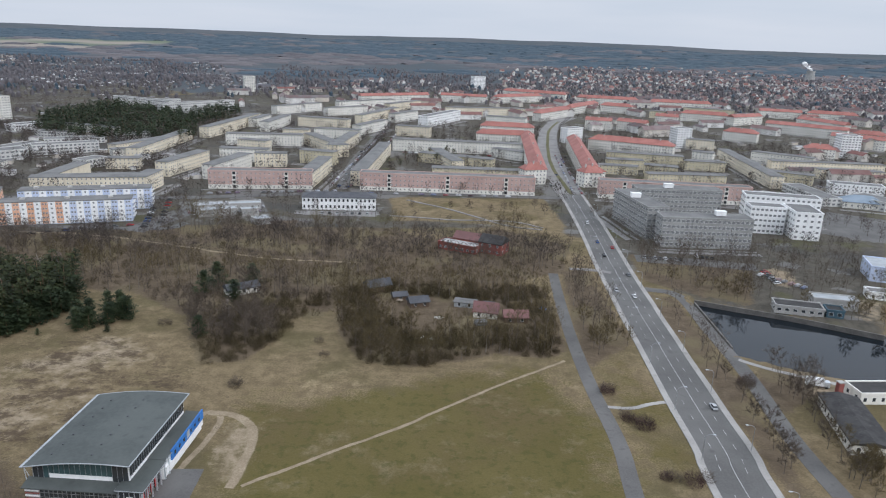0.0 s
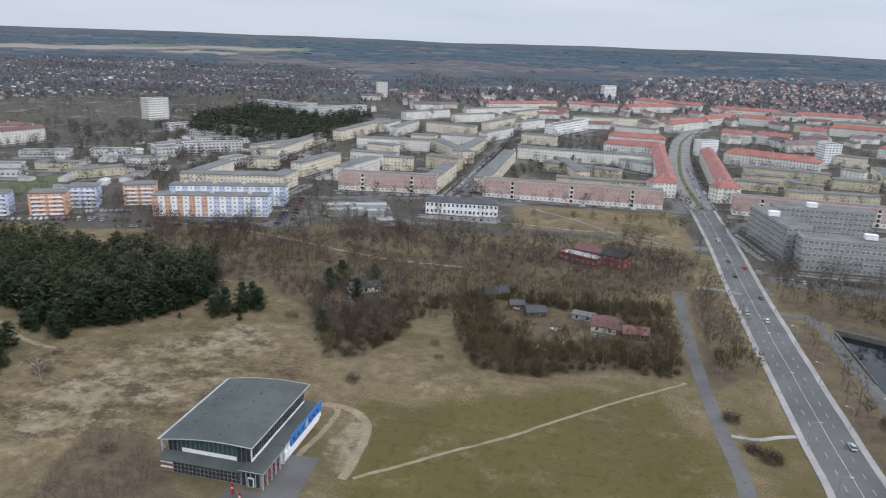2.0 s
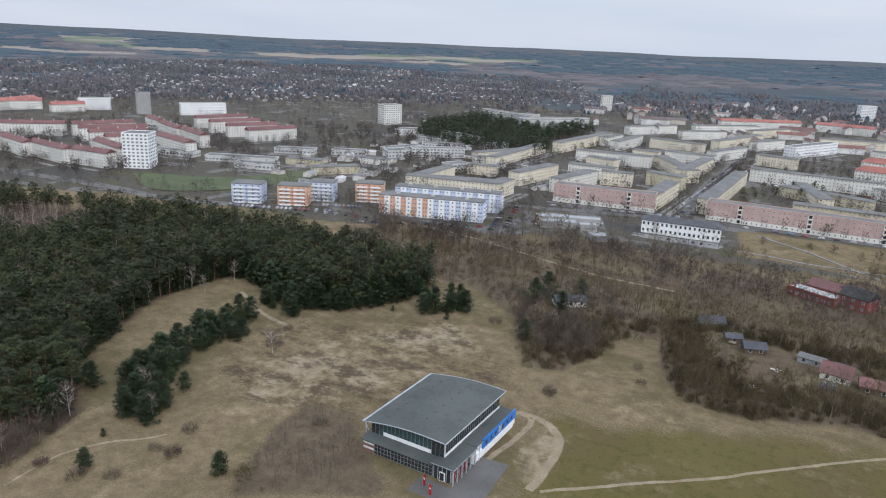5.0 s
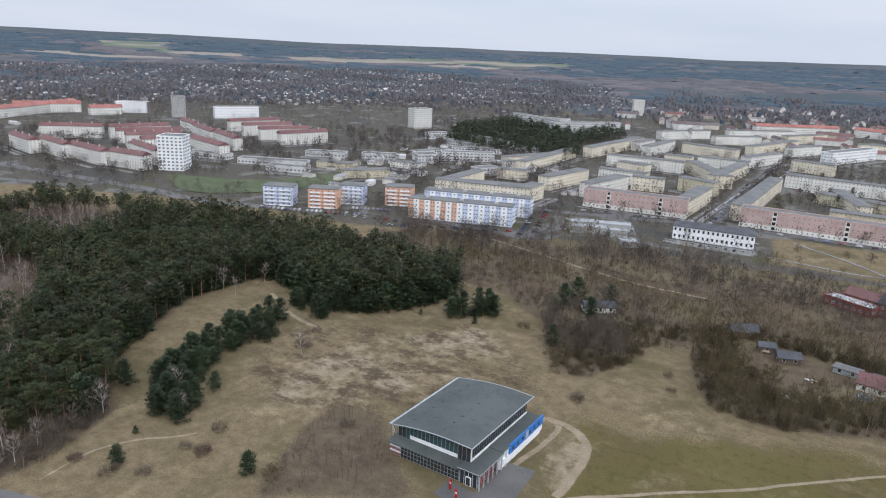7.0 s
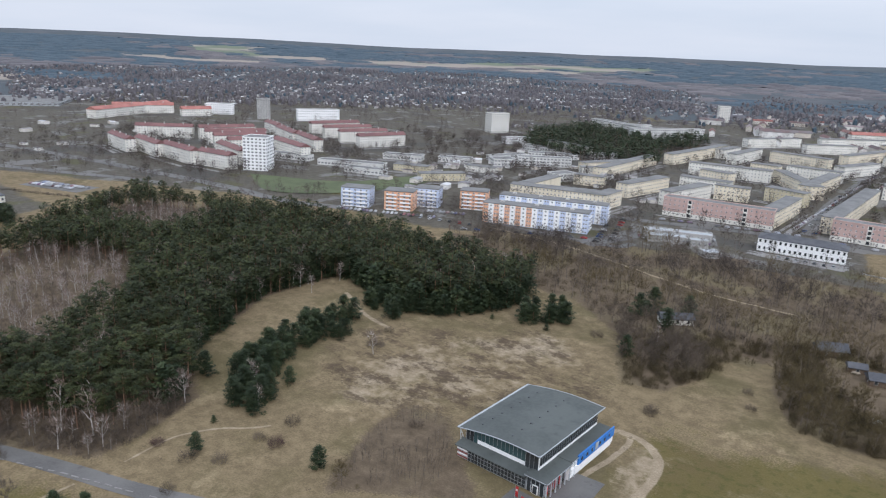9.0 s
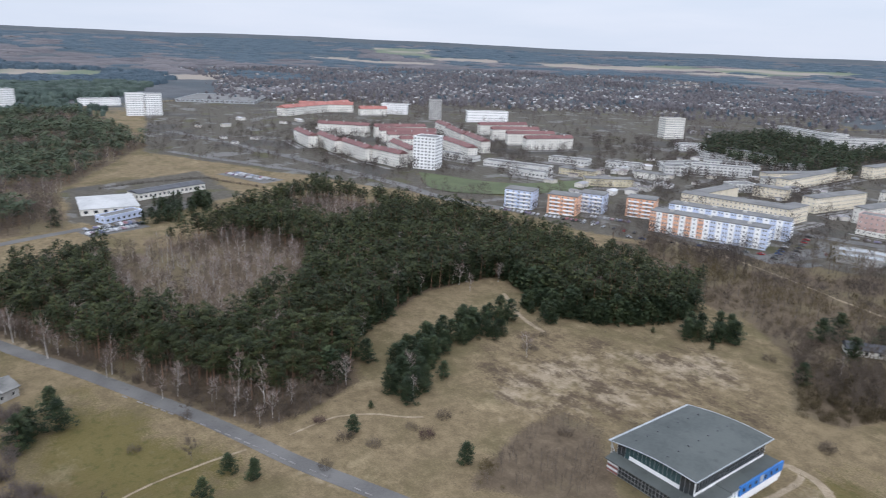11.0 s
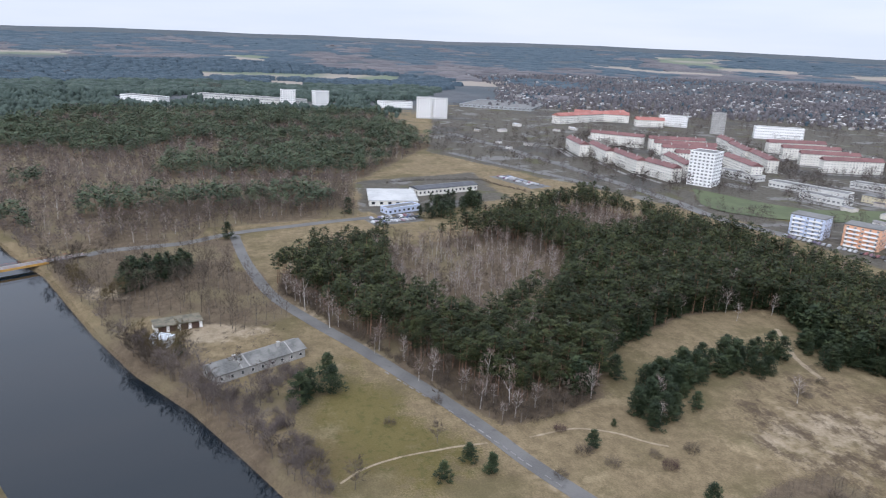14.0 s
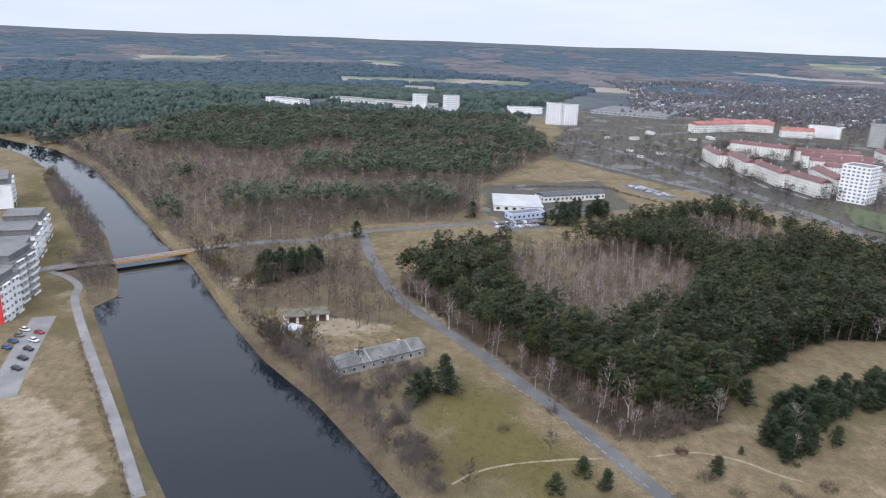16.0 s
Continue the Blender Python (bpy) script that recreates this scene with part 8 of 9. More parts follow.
for k, (nm, poly, gap, lab) in enumerate((("avenue_trees", AVENUE_LEFT, 5.5, "leafless trees beside the avenue"), ("verge_trees", AVENUE_RIGHT, 6.5, "leafless trees beside the service road"),
                                          ("office_trees", OFFICE_TREES, 8, "leafless trees before the offices"), ("basin_trees", BASIN_TREES, 8, "leafless trees at the basin"),
                                          ("bank_trees", BANK_TREES, 6.5, "leafless trees on the canal bank"), ("bank_scrub", BANK_LOW, 6.0, "leafless scrub on the canal bank"),
                                          ("quay_trees", LEFT_BANK, 4.6, "leafless trees along the far quay"), ("riverside_trees", RIVERSIDE, 4.2, "leafless trees and scrub along the canal"), ("barrack_trees", HOUSE_TREES, 5.0, "leafless trees round the derelict barrack"),
                                          ("club_trees", CLUB_TREES, 6.5, "leafless trees near the club building"), ("yard_trees", YARD_TREES, 4.5, "leafless scrub beside the workshop yard"), ("flat_trees", BANK_FLAT, 8.5, "leafless trees on the canal flat"), ("office_verge_trees", OFFICE_GROUNDS, 9.0, "leafless trees round the office blocks"), ("yard_edge_trees", YARD_EDGE, 5.5, "leafless trees and scrub at the workshop yard"), ("hall_scrub", HALL_SCRUB, 2.3, "leafless scrub before the sports hall"))):
    spots = scatter(poly, gap, 40 + k, [x for x in LINES])
    for q in (BASIN, CANAL):
        spots = spots[signed(spots[:, 0], spots[:, 1], q) < -2.5]
    for bx0, by0, bL, bD, bc, bs in FOOTPRINTS:
        u = (spots[:, 0] - bx0) * bc + (spots[:, 1] - by0) * bs
        w = -(spots[:, 0] - bx0) * bs + (spots[:, 1] - by0) * bc
        spots = spots[~((u > -3) & (u < bL + 3) & (w > -3) & (w < bD + 3))]
    if nm in ("bank_scrub", "hall_scrub", "riverside_trees"):
        spots[:, 2] *= {"bank_scrub": 0.65, "riverside_trees": 0.85, "hall_scrub": 0.72}[nm]
    if nm == "hall_scrub":
        spots[:, 2] *= (1.0 + 0.35 * bumps(spots[:, 0], spots[:, 1], 9, 61)) * np.clip(0.35 + signed(spots[:, 0], spots[:, 1], poly) / 7, 0.3, 1)
        spots = spots[bumps(spots[:, 0], spots[:, 1], 13, 62) > -0.3]
        stand(nm, SAPLING, spots[7:], [BARK, TWIGS], lab, "scrub")
        spots = spots[:7]
    singles(broad_kinds if k % 2 else olive_kinds, spots[:10], lab)
    if len(spots) > 10:
        waterside = nm in ("riverside_trees", "barrack_trees", "bank_scrub", "quay_trees")
        stand(nm, BROAD_MID if waterside else BROAD_BACK, spots[10:], [BARK, TWIGS_FAR if waterside else TWIGS], lab)
clump = np.vstack([scatter(q, 7.5 if q is SPUR_H else 4.4, 80 + k, keep=0.85) for k, q in enumerate((SPUR_A, SPUR_B, SPUR_D, SPUR_C, SPUR_G, SPUR_H))])
clump[:, 2] *= 1.0
singles(young_kinds, clump[:150], "young pines on the heath")
edge = np.vstack([scatter(EDGE, 3.2, 90, keep=0.85), scatter(EDGE_B, 3.6, 190, keep=0.8)])
edge[:, 2] *= 1.1
stand("wood_edge_pines", [pine_tree(9.5, 3.2, 0.03, 480, 0.95, True, False) for _ in range(4)], np.vstack([edge, clump[150:]]), [BARK_PINE, NEEDLES_DARK], "young pines along the edge of the wood")
lane_edge = scatter(LANE_EDGE, 4.2, 91, [("line", LANE, 5)])
lane_edge[:, 2] *= 0.75
stand("lane_scrub", BROAD_MID, lane_edge, [BARK, TWIGS], "leafless brown undergrowth between lane and pine wood")
lane_bush = scatter(LANE_EDGE, 2.5, 93, [("line", LANE, 4.5)], 0.85)
stand("lane_bushes", [bush(2.8, 2.0, 110, 0.018) for _ in range(4)], lane_bush, [TWIGS, TWIGS], "low brown bushes at the foot of the pine wood", "scrub")
inner = scatter(PINEWOOD, 11.0, 94, [("poly", BIRCH_A, 0), ("poly", BIRCH_B, 0)], 0.55)
inner[:, 2] *= 1.3
stand("wood_birches", SLIM, inner, [BARK_BIRCH, TWIGS_PALE], "leafless birches scattered through the pine wood")
EDGE_BIRCH = scatter(EDGE, 7.0, 92)
singles(birch_kinds, EDGE_BIRCH[:50], "birches at the edge of the wood")
LANE_BIRCH = scatter(LANE_EDGE, 8.0, 97, [("line", LANE, 5)])
singles(birch_kinds, LANE_BIRCH[:40], "birches beside the lane")
dirt("meadow_track", [(-161.6, 28.8), (-166.2, 35.7), (-169.0, 44.5), (-170.2, 53.7), (-170.7, 65.0), (-170.2, 74.5)], 1.6, "trodden track across the meadow", 0.7)
dirt("heath_track", [(-169.8, 88.2), (-171.0, 101.9), (-169.0, 109.3), (-164.4, 116.5), (-159.3, 121.1), (-154.4, 127.1)], 1.6, "trodden track over the heath", 0.75)
BANK_SINGLES = [(-198, 68, 0.8), (-174, 60, 0.75), (-158, 32, 0.9), (-164, 23, 0.9), (-173, 16, 0.8), (-187, 8, 0.8), (-218, -5, 0.9), (-234, 5, 0.8), (-256, -27, 0.9), (-178, 20, 0.6), (-179, 12, 0.6)]
singles(broad_kinds, np.array(BANK_SINGLES), "bare trees on the meadow by the canal")
EDGE_BARE = [(-301, 218, 1), (-244, 221, 1.1), (-234, 219, 0.9), (-196, 250, 1.2), (-206, 254, 1.1), (-194, 256, 1.2), (-166, 187, 1), (-238, 138, 1.1), (-216, 125, 1), (-230, 128, 1), (-178, 140, 1), (-166, 132, 0.8), (-255, 170, 1), (-242, 165, 1), (-215, 114, 1), (-206, 103, 1), (-194, 108, 0.9), (-198, 269, 1.1), (-236, 240, 1), (-96, 288, 1), (-85, 272, 0.9)]
singles(birch_kinds + broad_kinds[:2], np.array(EDGE_BARE), "bare trees at the edge of the wood")
SPUR = [(-198, 135, 1.1), (-172, 150, 0.75), (-127, 121, 0.8), (-160, 104, 0.7), (-169, 117, 0.3), (-156, 70, 0.75), (-163, 66, 0.7), (-156, 56, 0.7), (-160, 252, 0.7), (-127, 254, 0.4), (-152, 250, 0.3), (-104, 300, 1.3), (-101, 310, 1.4), (-91, 253, 1), (-85, 313, 1.2), (-88, 291, 1.2), (-254, -14, 0.7), (-208, 24, 1.25), (-212, 35, 1.2), (-214, 28, 1.05), (-223, 35, 1.15), (-211, 26, 0.8), (-409, 8, 1.2), (-458, 87, 1.3), (-458, 153, 1.2), (-466, 176, 1.2)]
singles(young_kinds, np.array(SPUR), "young pines on the heath")
SHRUBS = [(-150, 132, 1.3), (-170, 193, 1.8), (-190, 109, 1), (-176, 208, 1), (-151, 120, 1), (-150, 105, 1.2), (-158, 100, 1.3), (-149, 88, 1.1), (-66, 213, 1.2), (-120, 156, 1.3), (-108, 263, 1.4), (-197, 67, 1), (-188, 49, 1), (-66, 215, 1.2), (-40, 239, 1), (-44, 251, 1), (61, 219, 1.4), (63, 201, 1.3), (68, 197, 1.5), (77, 168, 1.2), (68, 168, 1.2)]
COURT_PINES = [(-58, 746, 1), (-34, 768, 1), (-20, 780, 1), (51, 768, 1), (-32, 670, 1), (-19, 645, 1), (-9, 691, 1), (8, 702, 1), (15, 690, 1), (-34, 619, 1), (-44, 628, 1), (-2, 660, 1)]
PARK_TREES = [(-38, 532, 0.95), (19, 527, 1), (-17, 472, 0.7), (9, 473, 0.7), (22, 471, 0.8), (36, 464, 0.75), (46, 472, 0.8), (52, 482, 0.6), (69, 485, 0.8), (74, 469, 0.8), (80, 470, 0.9), (53, 442, 0.7), (-81, 463, 0.8), (114, 454, 1), (108, 469, 0.9), (120, 492, 1)]
singles(shrub_kinds, np.array(SHRUBS), "heath shrubs")

# trees close along the canal's wooded bank
bank = smooth_line(CANAL[2:12], 5.0)
bt = np.gradient(bank, axis=0)
bt /= np.hypot(bt[:, 0], bt[:, 1])[:, None]
off = np.random.RandomState(77).uniform(4.5, 9.0, len(bank))
side = bank + np.column_stack([bt[:, 1], -bt[:, 0]]) * off[:, None]
if signed(side[:, 0], side[:, 1], CANAL).mean() > 0:
    side = bank - np.column_stack([bt[:, 1], -bt[:, 0]]) * off[:, None]
side = np.column_stack([side, np.random.RandomState(78).uniform(0.65, 1.15, len(side))])
side = side[np.random.RandomState(79).rand(len(side)) < 0.8]
stand("canal_bank_trees", BROAD_MID, side, [BARK, TWIGS_FAR], "row of leafless trees along the canal bank")
reeds = smooth_line(CANAL[1:12], 1.6)
rt = np.gradient(reeds, axis=0)
rt /= np.hypot(rt[:, 0], rt[:, 1])[:, None]
reeds = np.vstack([np.column_stack([reeds + np.column_stack([rt[:, 1], -rt[:, 0]]) * d, np.random.RandomState(80 + int(d * 5)).uniform(0.5, 1.1, len(reeds))]) for d in (-1.2, -0.4, 0.4, 1.2)])
reeds = reeds[np.abs(signed(reeds[:, 0], reeds[:, 1], CANAL)) < 2.0]
stand("reeds", [bush(1.3, 0.9, 22, 0.03) for _ in range(4)], reeds, [DRY_TUFTS, DRY_TUFTS], "pale dry reeds along the water", "reeds")

# dry tussocks on the heath
TUFT = [bush(0.6, 0.8, 6, 0.06) for _ in range(6)]
open_land = scatter([(-200, 90), (-110, 100), (-105, 140), (-40, 195), (-60, 290), (-140, 300), (-190, 250), (-215, 160)], 1.5, 95, [("poly", PINEWOOD, -1), ("poly", SPUR_A, -1), ("line", LANE, 4), ("poly", COPSE, -2)], 0.8)
clumpy = bumps(open_land[:, 0], open_land[:, 1], 13, 44) + 0.6 * bumps(open_land[:, 0], open_land[:, 1], 5, 45)
stand("dry_tussocks", TUFT, open_land[clumpy > 0.15], [DRY_TUFTS, DRY_TUFTS], "dry grass tussocks on the heath", "grass")

sprouts = scatter([(-205, 80), (-110, 95), (-100, 130), (-55, 200), (-60, 260), (-110, 262), (-180, 225), (-200, 150)], 8.0, 171, [("poly", PINEWOOD, -2), ("poly", SPUR_A, -2), ("line", LANE, 4), ("poly", COPSE, -2)], 0.55)
stand("heath_sprouts", [bush(1.1, 0.9, 70, 0.012) for _ in range(4)], sprouts, [TWIGS, TWIGS], "low brown sprouts and heather on the heath", "scrub")

# mixed wood on the far bank and trees among the town blocks
THIN_PINE = [pine_tree(14, 3.3, 0.42, 105, 1.75, limbs=False) for _ in range(5)]
THIN_BARE = [bare_tree(11, 3.3, 110, 12, 3.0, 0.25, wood=False) for _ in range(6)]
BANK_BARE = [bare_tree(11, 3.7, 85, 12, 5.0, 0.18, wood=False) for _ in range(6)]
TOWN_BARE = [bare_tree(11.5, 3.9, 72, 12, 7.0, 0.2, wood=False) for _ in range(6)]
far_bank = scatter(FAR_BANK, 7.4, 51, LINES)
clumps = bumps(far_bank[:, 0], far_bank[:, 1], 90, 9) + 0.6 * bumps(far_bank[:, 0], far_bank[:, 1], 30, 10)
mask = (clumps > 0.85) | ((signed(far_bank[:, 0], far_bank[:, 1], PINE_FOREST) + 45 * clumps > 0) & (clumps > -0.22))
for q in (PINE_BAND_A, PINE_BAND_B, PINE_BAND_C):
    mask |= signed(far_bank[:, 0], far_bank[:, 1], q) > -3
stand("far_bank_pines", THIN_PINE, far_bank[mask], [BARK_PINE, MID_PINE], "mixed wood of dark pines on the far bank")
bare = far_bank[~mask]
stand("far_bank_bare", BANK_BARE, bare[::4], [BARK_BIRCH, TWIGS_PALE], "leafless pale birches on the far bank")
bare = bare[np.arange(len(bare)) % 4 > 0]
tone = bumps(bare[:, 0], bare[:, 1], 55, 66)
stand("far_bank_wood", BANK_BARE, bare[tone < 0.1], [BARK, TWIGS_MAUVE], "leafless dark mauve wood on the far bank")
stand("far_bank_wood_pale", BANK_BARE, bare[tone >= 0.1], [BARK, TWIGS_FAR], "leafless brown wood on the far bank")
town_trees = np.vstack([scatter(TOWN_A, 7.8, 52, LINES, 0.75), scatter(TOWN_B, 7.0, 53, LINES, 0.8), scatter(TOWN_C, 9, 54, LINES, 0.75), scatter(TOWN_D, 12.5, 55, LINES, 0.55)])
free = bumps(town_trees[:, 0], town_trees[:, 1], 45, 19) > -0.15
for bx0, by0, bL, bD, bc, bs in FOOTPRINTS:
    u = (town_trees[:, 0] - bx0) * bc + (town_trees[:, 1] - by0) * bs
    w = -(town_trees[:, 0] - bx0) * bs + (town_trees[:, 1] - by0) * bc
    free &= ~((u > -3) & (u < bL + 3) & (w > -6) & (w < bD + 3))
for q in (SPORT, PARK):
    free &= signed(town_trees[:, 0], town_trees[:, 1], q) < 0
town_trees = town_trees[free]
town_trees[:, 2] *= 0.85
far_off = np.hypot(town_trees[:, 0], town_trees[:, 1])
stand("town_trees_near", THIN_BARE, town_trees[far_off < 600], [BARK, TWIGS_DARK], "leafless trees at the edge of the town")
stand("town_trees", TOWN_BARE, town_trees[(far_off >= 600) & (far_off < 950)], [BARK, TWIGS_DARK], "leafless trees between the town blocks")
singles(pine_kinds, np.array([(x, y, 0.7) for x, y, s in COURT_PINES]), "pines in the courtyard")
singles(broad_kinds, np.array(PARK_TREES), "trees in the park")


def dense_shrub(x, y, s):
    """A broad twiggy shrub, dark red."""
    plant(red_kinds[tree_rg.randint(len(red_kinds))], x, y, s, tree_rg.rand() * math.tau, "red shrubs")


red_kinds = [tree_kind("red_shrub", bush(3.0, 3.2, 900, 0.007), BARK, TWIGS_RED, "broad dark red leafless shrub", "shrub") for _ in range(2)]
for x, y, s in ((60.7, 217, 1.1), (63.5, 199, 1.0), (67.5, 195, 1.3), (73, 166, 1.2), (66, 168, 0.8), (112, 226, 1.3), (-145, 121, 1.0), (-171, 99, 0.8), (-236, 2, 0.9)):
    dense_shrub(x, y, s)


def along(line, step, offset, seed, low=0.6, high=1.1, jitter=0.8):
    """Spots beside a line."""
    c = smooth_line(line, step)
    t = np.gradient(c, axis=0)
    t /= np.hypot(t[:, 0], t[:, 1])[:, None]
    rg = np.random.RandomState(seed)
    return np.column_stack([c + np.column_stack([-t[:, 1], t[:, 0]]) * offset + rg.uniform(-jitter, jitter, c.shape), rg.uniform(low, high, len(c))])


LOW_BUSH = [bush(1.6, 1.3, 60, 0.02) for _ in range(4)]
stand("quay_hedge", LOW_BUSH, along(QUAY_PATH[:3], 1.4, 2.6, 151), [TWIGS_RED, TWIGS_RED], "low dark red hedge beside the quay path", "hedge")
stand("club_hedge", [bush(2.6, 1.6, 70, 0.02) for _ in range(3)], along([(-553, 137), (-561, 165), (-560, 214), (-540, 226), (-507, 241)], 1.6, 0, 152), [TWIGS_DARK, TWIGS_DARK], "dark clipped hedge round the club ground", "hedge")
verge = np.vstack([along(MOTORWAY, 9, 13, 153, 0.35, 0.75, 5), along(MOTORWAY, 7, -14, 154, 0.35, 0.8, 5), along(MOTORWAY_B, 10, -11, 155, 0.3, 0.7, 4)])
stand("road_scrub", TOWN_BARE, verge, [BARK, TWIGS_FAR], "leafless scrub between the trunk roads", "scrub")
street = np.vstack([along(TOWN_STREET, 11, 7.5, 156, 0.7, 1.1), along(TOWN_STREET, 11, -8, 157, 0.6, 1.0), along(SIDE_STREET, 12, 8, 158, 0.7, 1.1), along(SIDE_STREET, 12, -8, 159, 0.7, 1.1), along(MAIN_FAR, 15, 13.5, 160, 0.5, 0.9), along(MAIN_FAR, 15, -13.5, 161, 0.5, 0.9)])
for bx0, by0, bL, bD, bc, bs in FOOTPRINTS:
    u = (street[:, 0] - bx0) * bc + (street[:, 1] - by0) * bs
    w = -(street[:, 0] - bx0) * bs + (street[:, 1] - by0) * bc
    street = street[~((u > -2) & (u < bL + 2) & (w > -2) & (w < bD + 2))]
stand("street_trees", TOWN_BARE, street, [BARK, TWIGS_DARK], "leafless trees lining the town streets")


def in_building(x, y, room=0.5):
    hit = np.zeros(np.shape(x), bool)
    for bx0, by0, bL, bD, bc, bs in FOOTPRINTS:
        u = (x - bx0) * bc + (y - by0) * bs
        w = -(x - bx0) * bs + (y - by0) * bc
        hit |= (u > -room) & (u < bL + room) & (w > -room) & (w < bD + room)
    return hit


def town_paths():
    """Pale footways along both fronts of the town blocks, as one low sheet."""
    V, T, base = [], [], 0
    for bx0, by0, bL, bD, bc, bs in FOOTPRINTS:
        if bL < 28 or math.hypot(bx0, by0) > 1150 or by0 < 360:
            continue
        for off, wide in ((-5.5, 2.6), (bD + 4.5, 2.6), (-11.0, 4.5)):
            u = np.arange(-4, bL + 4, 4.0)
            x, y = bx0 + u * bc - off * bs, by0 + u * bs + off * bc
            if in_building(x, y, 2.6).any() or line_distance(x, y, TOWN_STREET).min() < 7:
                continue
            z = height(x, y) + 0.16
            e = np.array([-bs, bc]) * wide / 2
            V += [np.column_stack([x - e[0], y - e[1], z]), np.column_stack([x + e[0], y + e[1], z])]
            n = len(u)
            k = np.arange(n - 1) + base
            T += [np.column_stack([k, k + 1, k + n + 1]), np.column_stack([k, k + n + 1, k + n])]
            base += 2 * n
    me = tri_mesh("pavement_town", np.vstack(V), np.vstack(T), [PAVING])
    tagged(new("pavement_town", me), "pale footways along the town blocks", "pavement", kind="structure")


town_paths()


def car_rows(name, rows, label):
    """Many far parked cars: body, sloping cabin. rows: x, y, dx, dy, count, heading."""
    rg = np.random.RandomState(len(rows))
    body = np.array([(x, y, z) for z, k in ((0.25, 1.0), (0.85, 1.0), (1.45, 0.6)) for x, y in ((-2.1 * k, -0.85 * k), (2.1 * k, -0.85 * k), (2.1 * k, 0.85 * k), (-2.1 * k, 0.85 * k))])
    tri = [(a + i, a + (i + 1) % 4, a + 4 + (i + 1) % 4) for a in (0, 4) for i in range(4)] + [(a + i, a + 4 + (i + 1) % 4, a + 4 + i) for a in (0, 4) for i in range(4)] + [(8, 9, 10), (8, 10, 11)]
    V, T, base = [], [], 0
    for x, y, dx, dy, n, turn in rows:
        for k in range(n):
            if rg.rand() < 0.15:
                continue
            px, py = x + dx * k + rg.normal() * 0.15, y + dy * k + rg.normal() * 0.15
            g = radians(turn + rg.normal() * 2)
            c, sn = math.cos(g), math.sin(g)
            V.append(np.column_stack([body[:, 0] * c - body[:, 1] * sn + px, body[:, 0] * sn + body[:, 1] * c + py, body[:, 2] + ground_z(px, py) + 0.1]))
            T.append(np.array(tri) + base)
            base += 12
    tagged(new(name, tri_mesh(name, np.vstack(V), np.vstack(T), [CAR_MIX])), label, "cars", kind="stuff")


car_rows("dealer_cars", [(-160 + 3 * k, 446 + 8 * k * 0.35 - 3, 3.0, 1.1, 12, 110) for k in range(5)] + [(-158, 470, 3.1, 1.0, 13, 110), (-150, 452, 2.9, 1.0, 11, 20), (-130, 448, 2.9, 1.0, 6, 20)], "rows of used cars on a dealer yard")
car_rows("street_cars", [(-84, 545, 0.3, 6.0, 60, 90), (-68, 545, 0.3, 6.0, 60, 90), (-165, 500, 6.2, 1.6, 15, 14), (-50, 519.5, 9.4, 0.3, 12, 2), (MAIN_FAR[0][0] + 3, MAIN_FAR[0][1] + 8, 0.55, 7.5, 26, 86), (MAIN_FAR[0][0] + 9, MAIN_FAR[0][1] + 4, 0.55, 8.5, 22, 86), (-60, 720, 6.2, -0.4, 20, -3)], "cars parked along the town streets")
car_rows("lot_cars", [(-572, 243, 2.7, 0.8, 16, 106), (-566, 252, 2.7, 0.8, 16, 106), (-429, 98, -0.5, 2.6, 12, 12), (-440, 100, -0.5, 2.6, 12, 12), (240, 490, 3.0, 0.3, 12, 90), (262, 470, 2.0, 3.2, 9, 40), (172, 352, 2.0, -2.6, 8, 35), (-350, 355, 2.8, 1.2, 24, 115), (-300, 395, 2.7, 1.1, 10, 110)], "cars parked on town car parks")


def lane_kerb():
    """A row of pale kerb logs along the lane, each a part."""
    line = smooth_line([(-222, 56.5), (-184, 72), (-153.5, 83), (-128, 92)], 3.4)
    ob = thing("kerb_row", *line[0], 0, 0, "row of pale timber kerbs along the lane", "kerb", kind="structure")
    bm = bmesh.new()
    box(bm, -1.15, 1.15, -0.16, 0.16, -0.1, 0.30, bevel=0.05)
    me = bpy.data.meshes.new("kerb_log")
    bm.to_mesh(me)
    bm.free()
    me.materials.append(PAVING)
    rg = random.Random(9)
    for a, b in zip(line[:-1], line[1:]):
        if rg.random() < 0.6:
            share("kerb_log", me, ob, pose(a[0] - line[0][0], a[1] - line[0][1] + rg.uniform(-0.15, 0.15), ground_z(*a), 0, 0, math.degrees(math.atan2(b[1] - a[1], b[0] - a[0])) + rg.uniform(-4, 4)))
    return ob


lane_kerb()
yard_bushes = scatter([(-282, -16), (-276, 24), (-246, 34), (-240, 20), (-256, -14)], 4.2, 172, [("line", LANE, 5)], 0.55)
yard_bushes = yard_bushes[~in_building(yard_bushes[:, 0], yard_bushes[:, 1], 1.0)]
stand("yard_bushes", LOW_BUSH, yard_bushes, [TWIGS_FAR, TWIGS_FAR], "low leafless bushes in the derelict yard", "scrub")
slope = scatter([(-238, 24), (-226, 0), (-222, -4), (-200, 8), (-160, 22), (-156, 30), (-200, 22), (-228, 30)], 3.4, 173, [("line", LANE, 5)], 0.6)
slope = slope[~in_building(slope[:, 0], slope[:, 1], 1.0)]
slope[:, 2] *= 1.2
stand("slope_bushes", [bush(3.2, 1.8, 150, 0.010) for _ in range(4)], slope, [TWIGS_FAR, TWIGS_FAR], "mauve-brown leafless bushes above the canal", "scrub")
yard_bushes = scatter([(-282, -16), (-276, 24), (-246, 34), (-240, 20), (-256, -14)], 4.2, 172, [("line", LANE, 5)], 0.55)
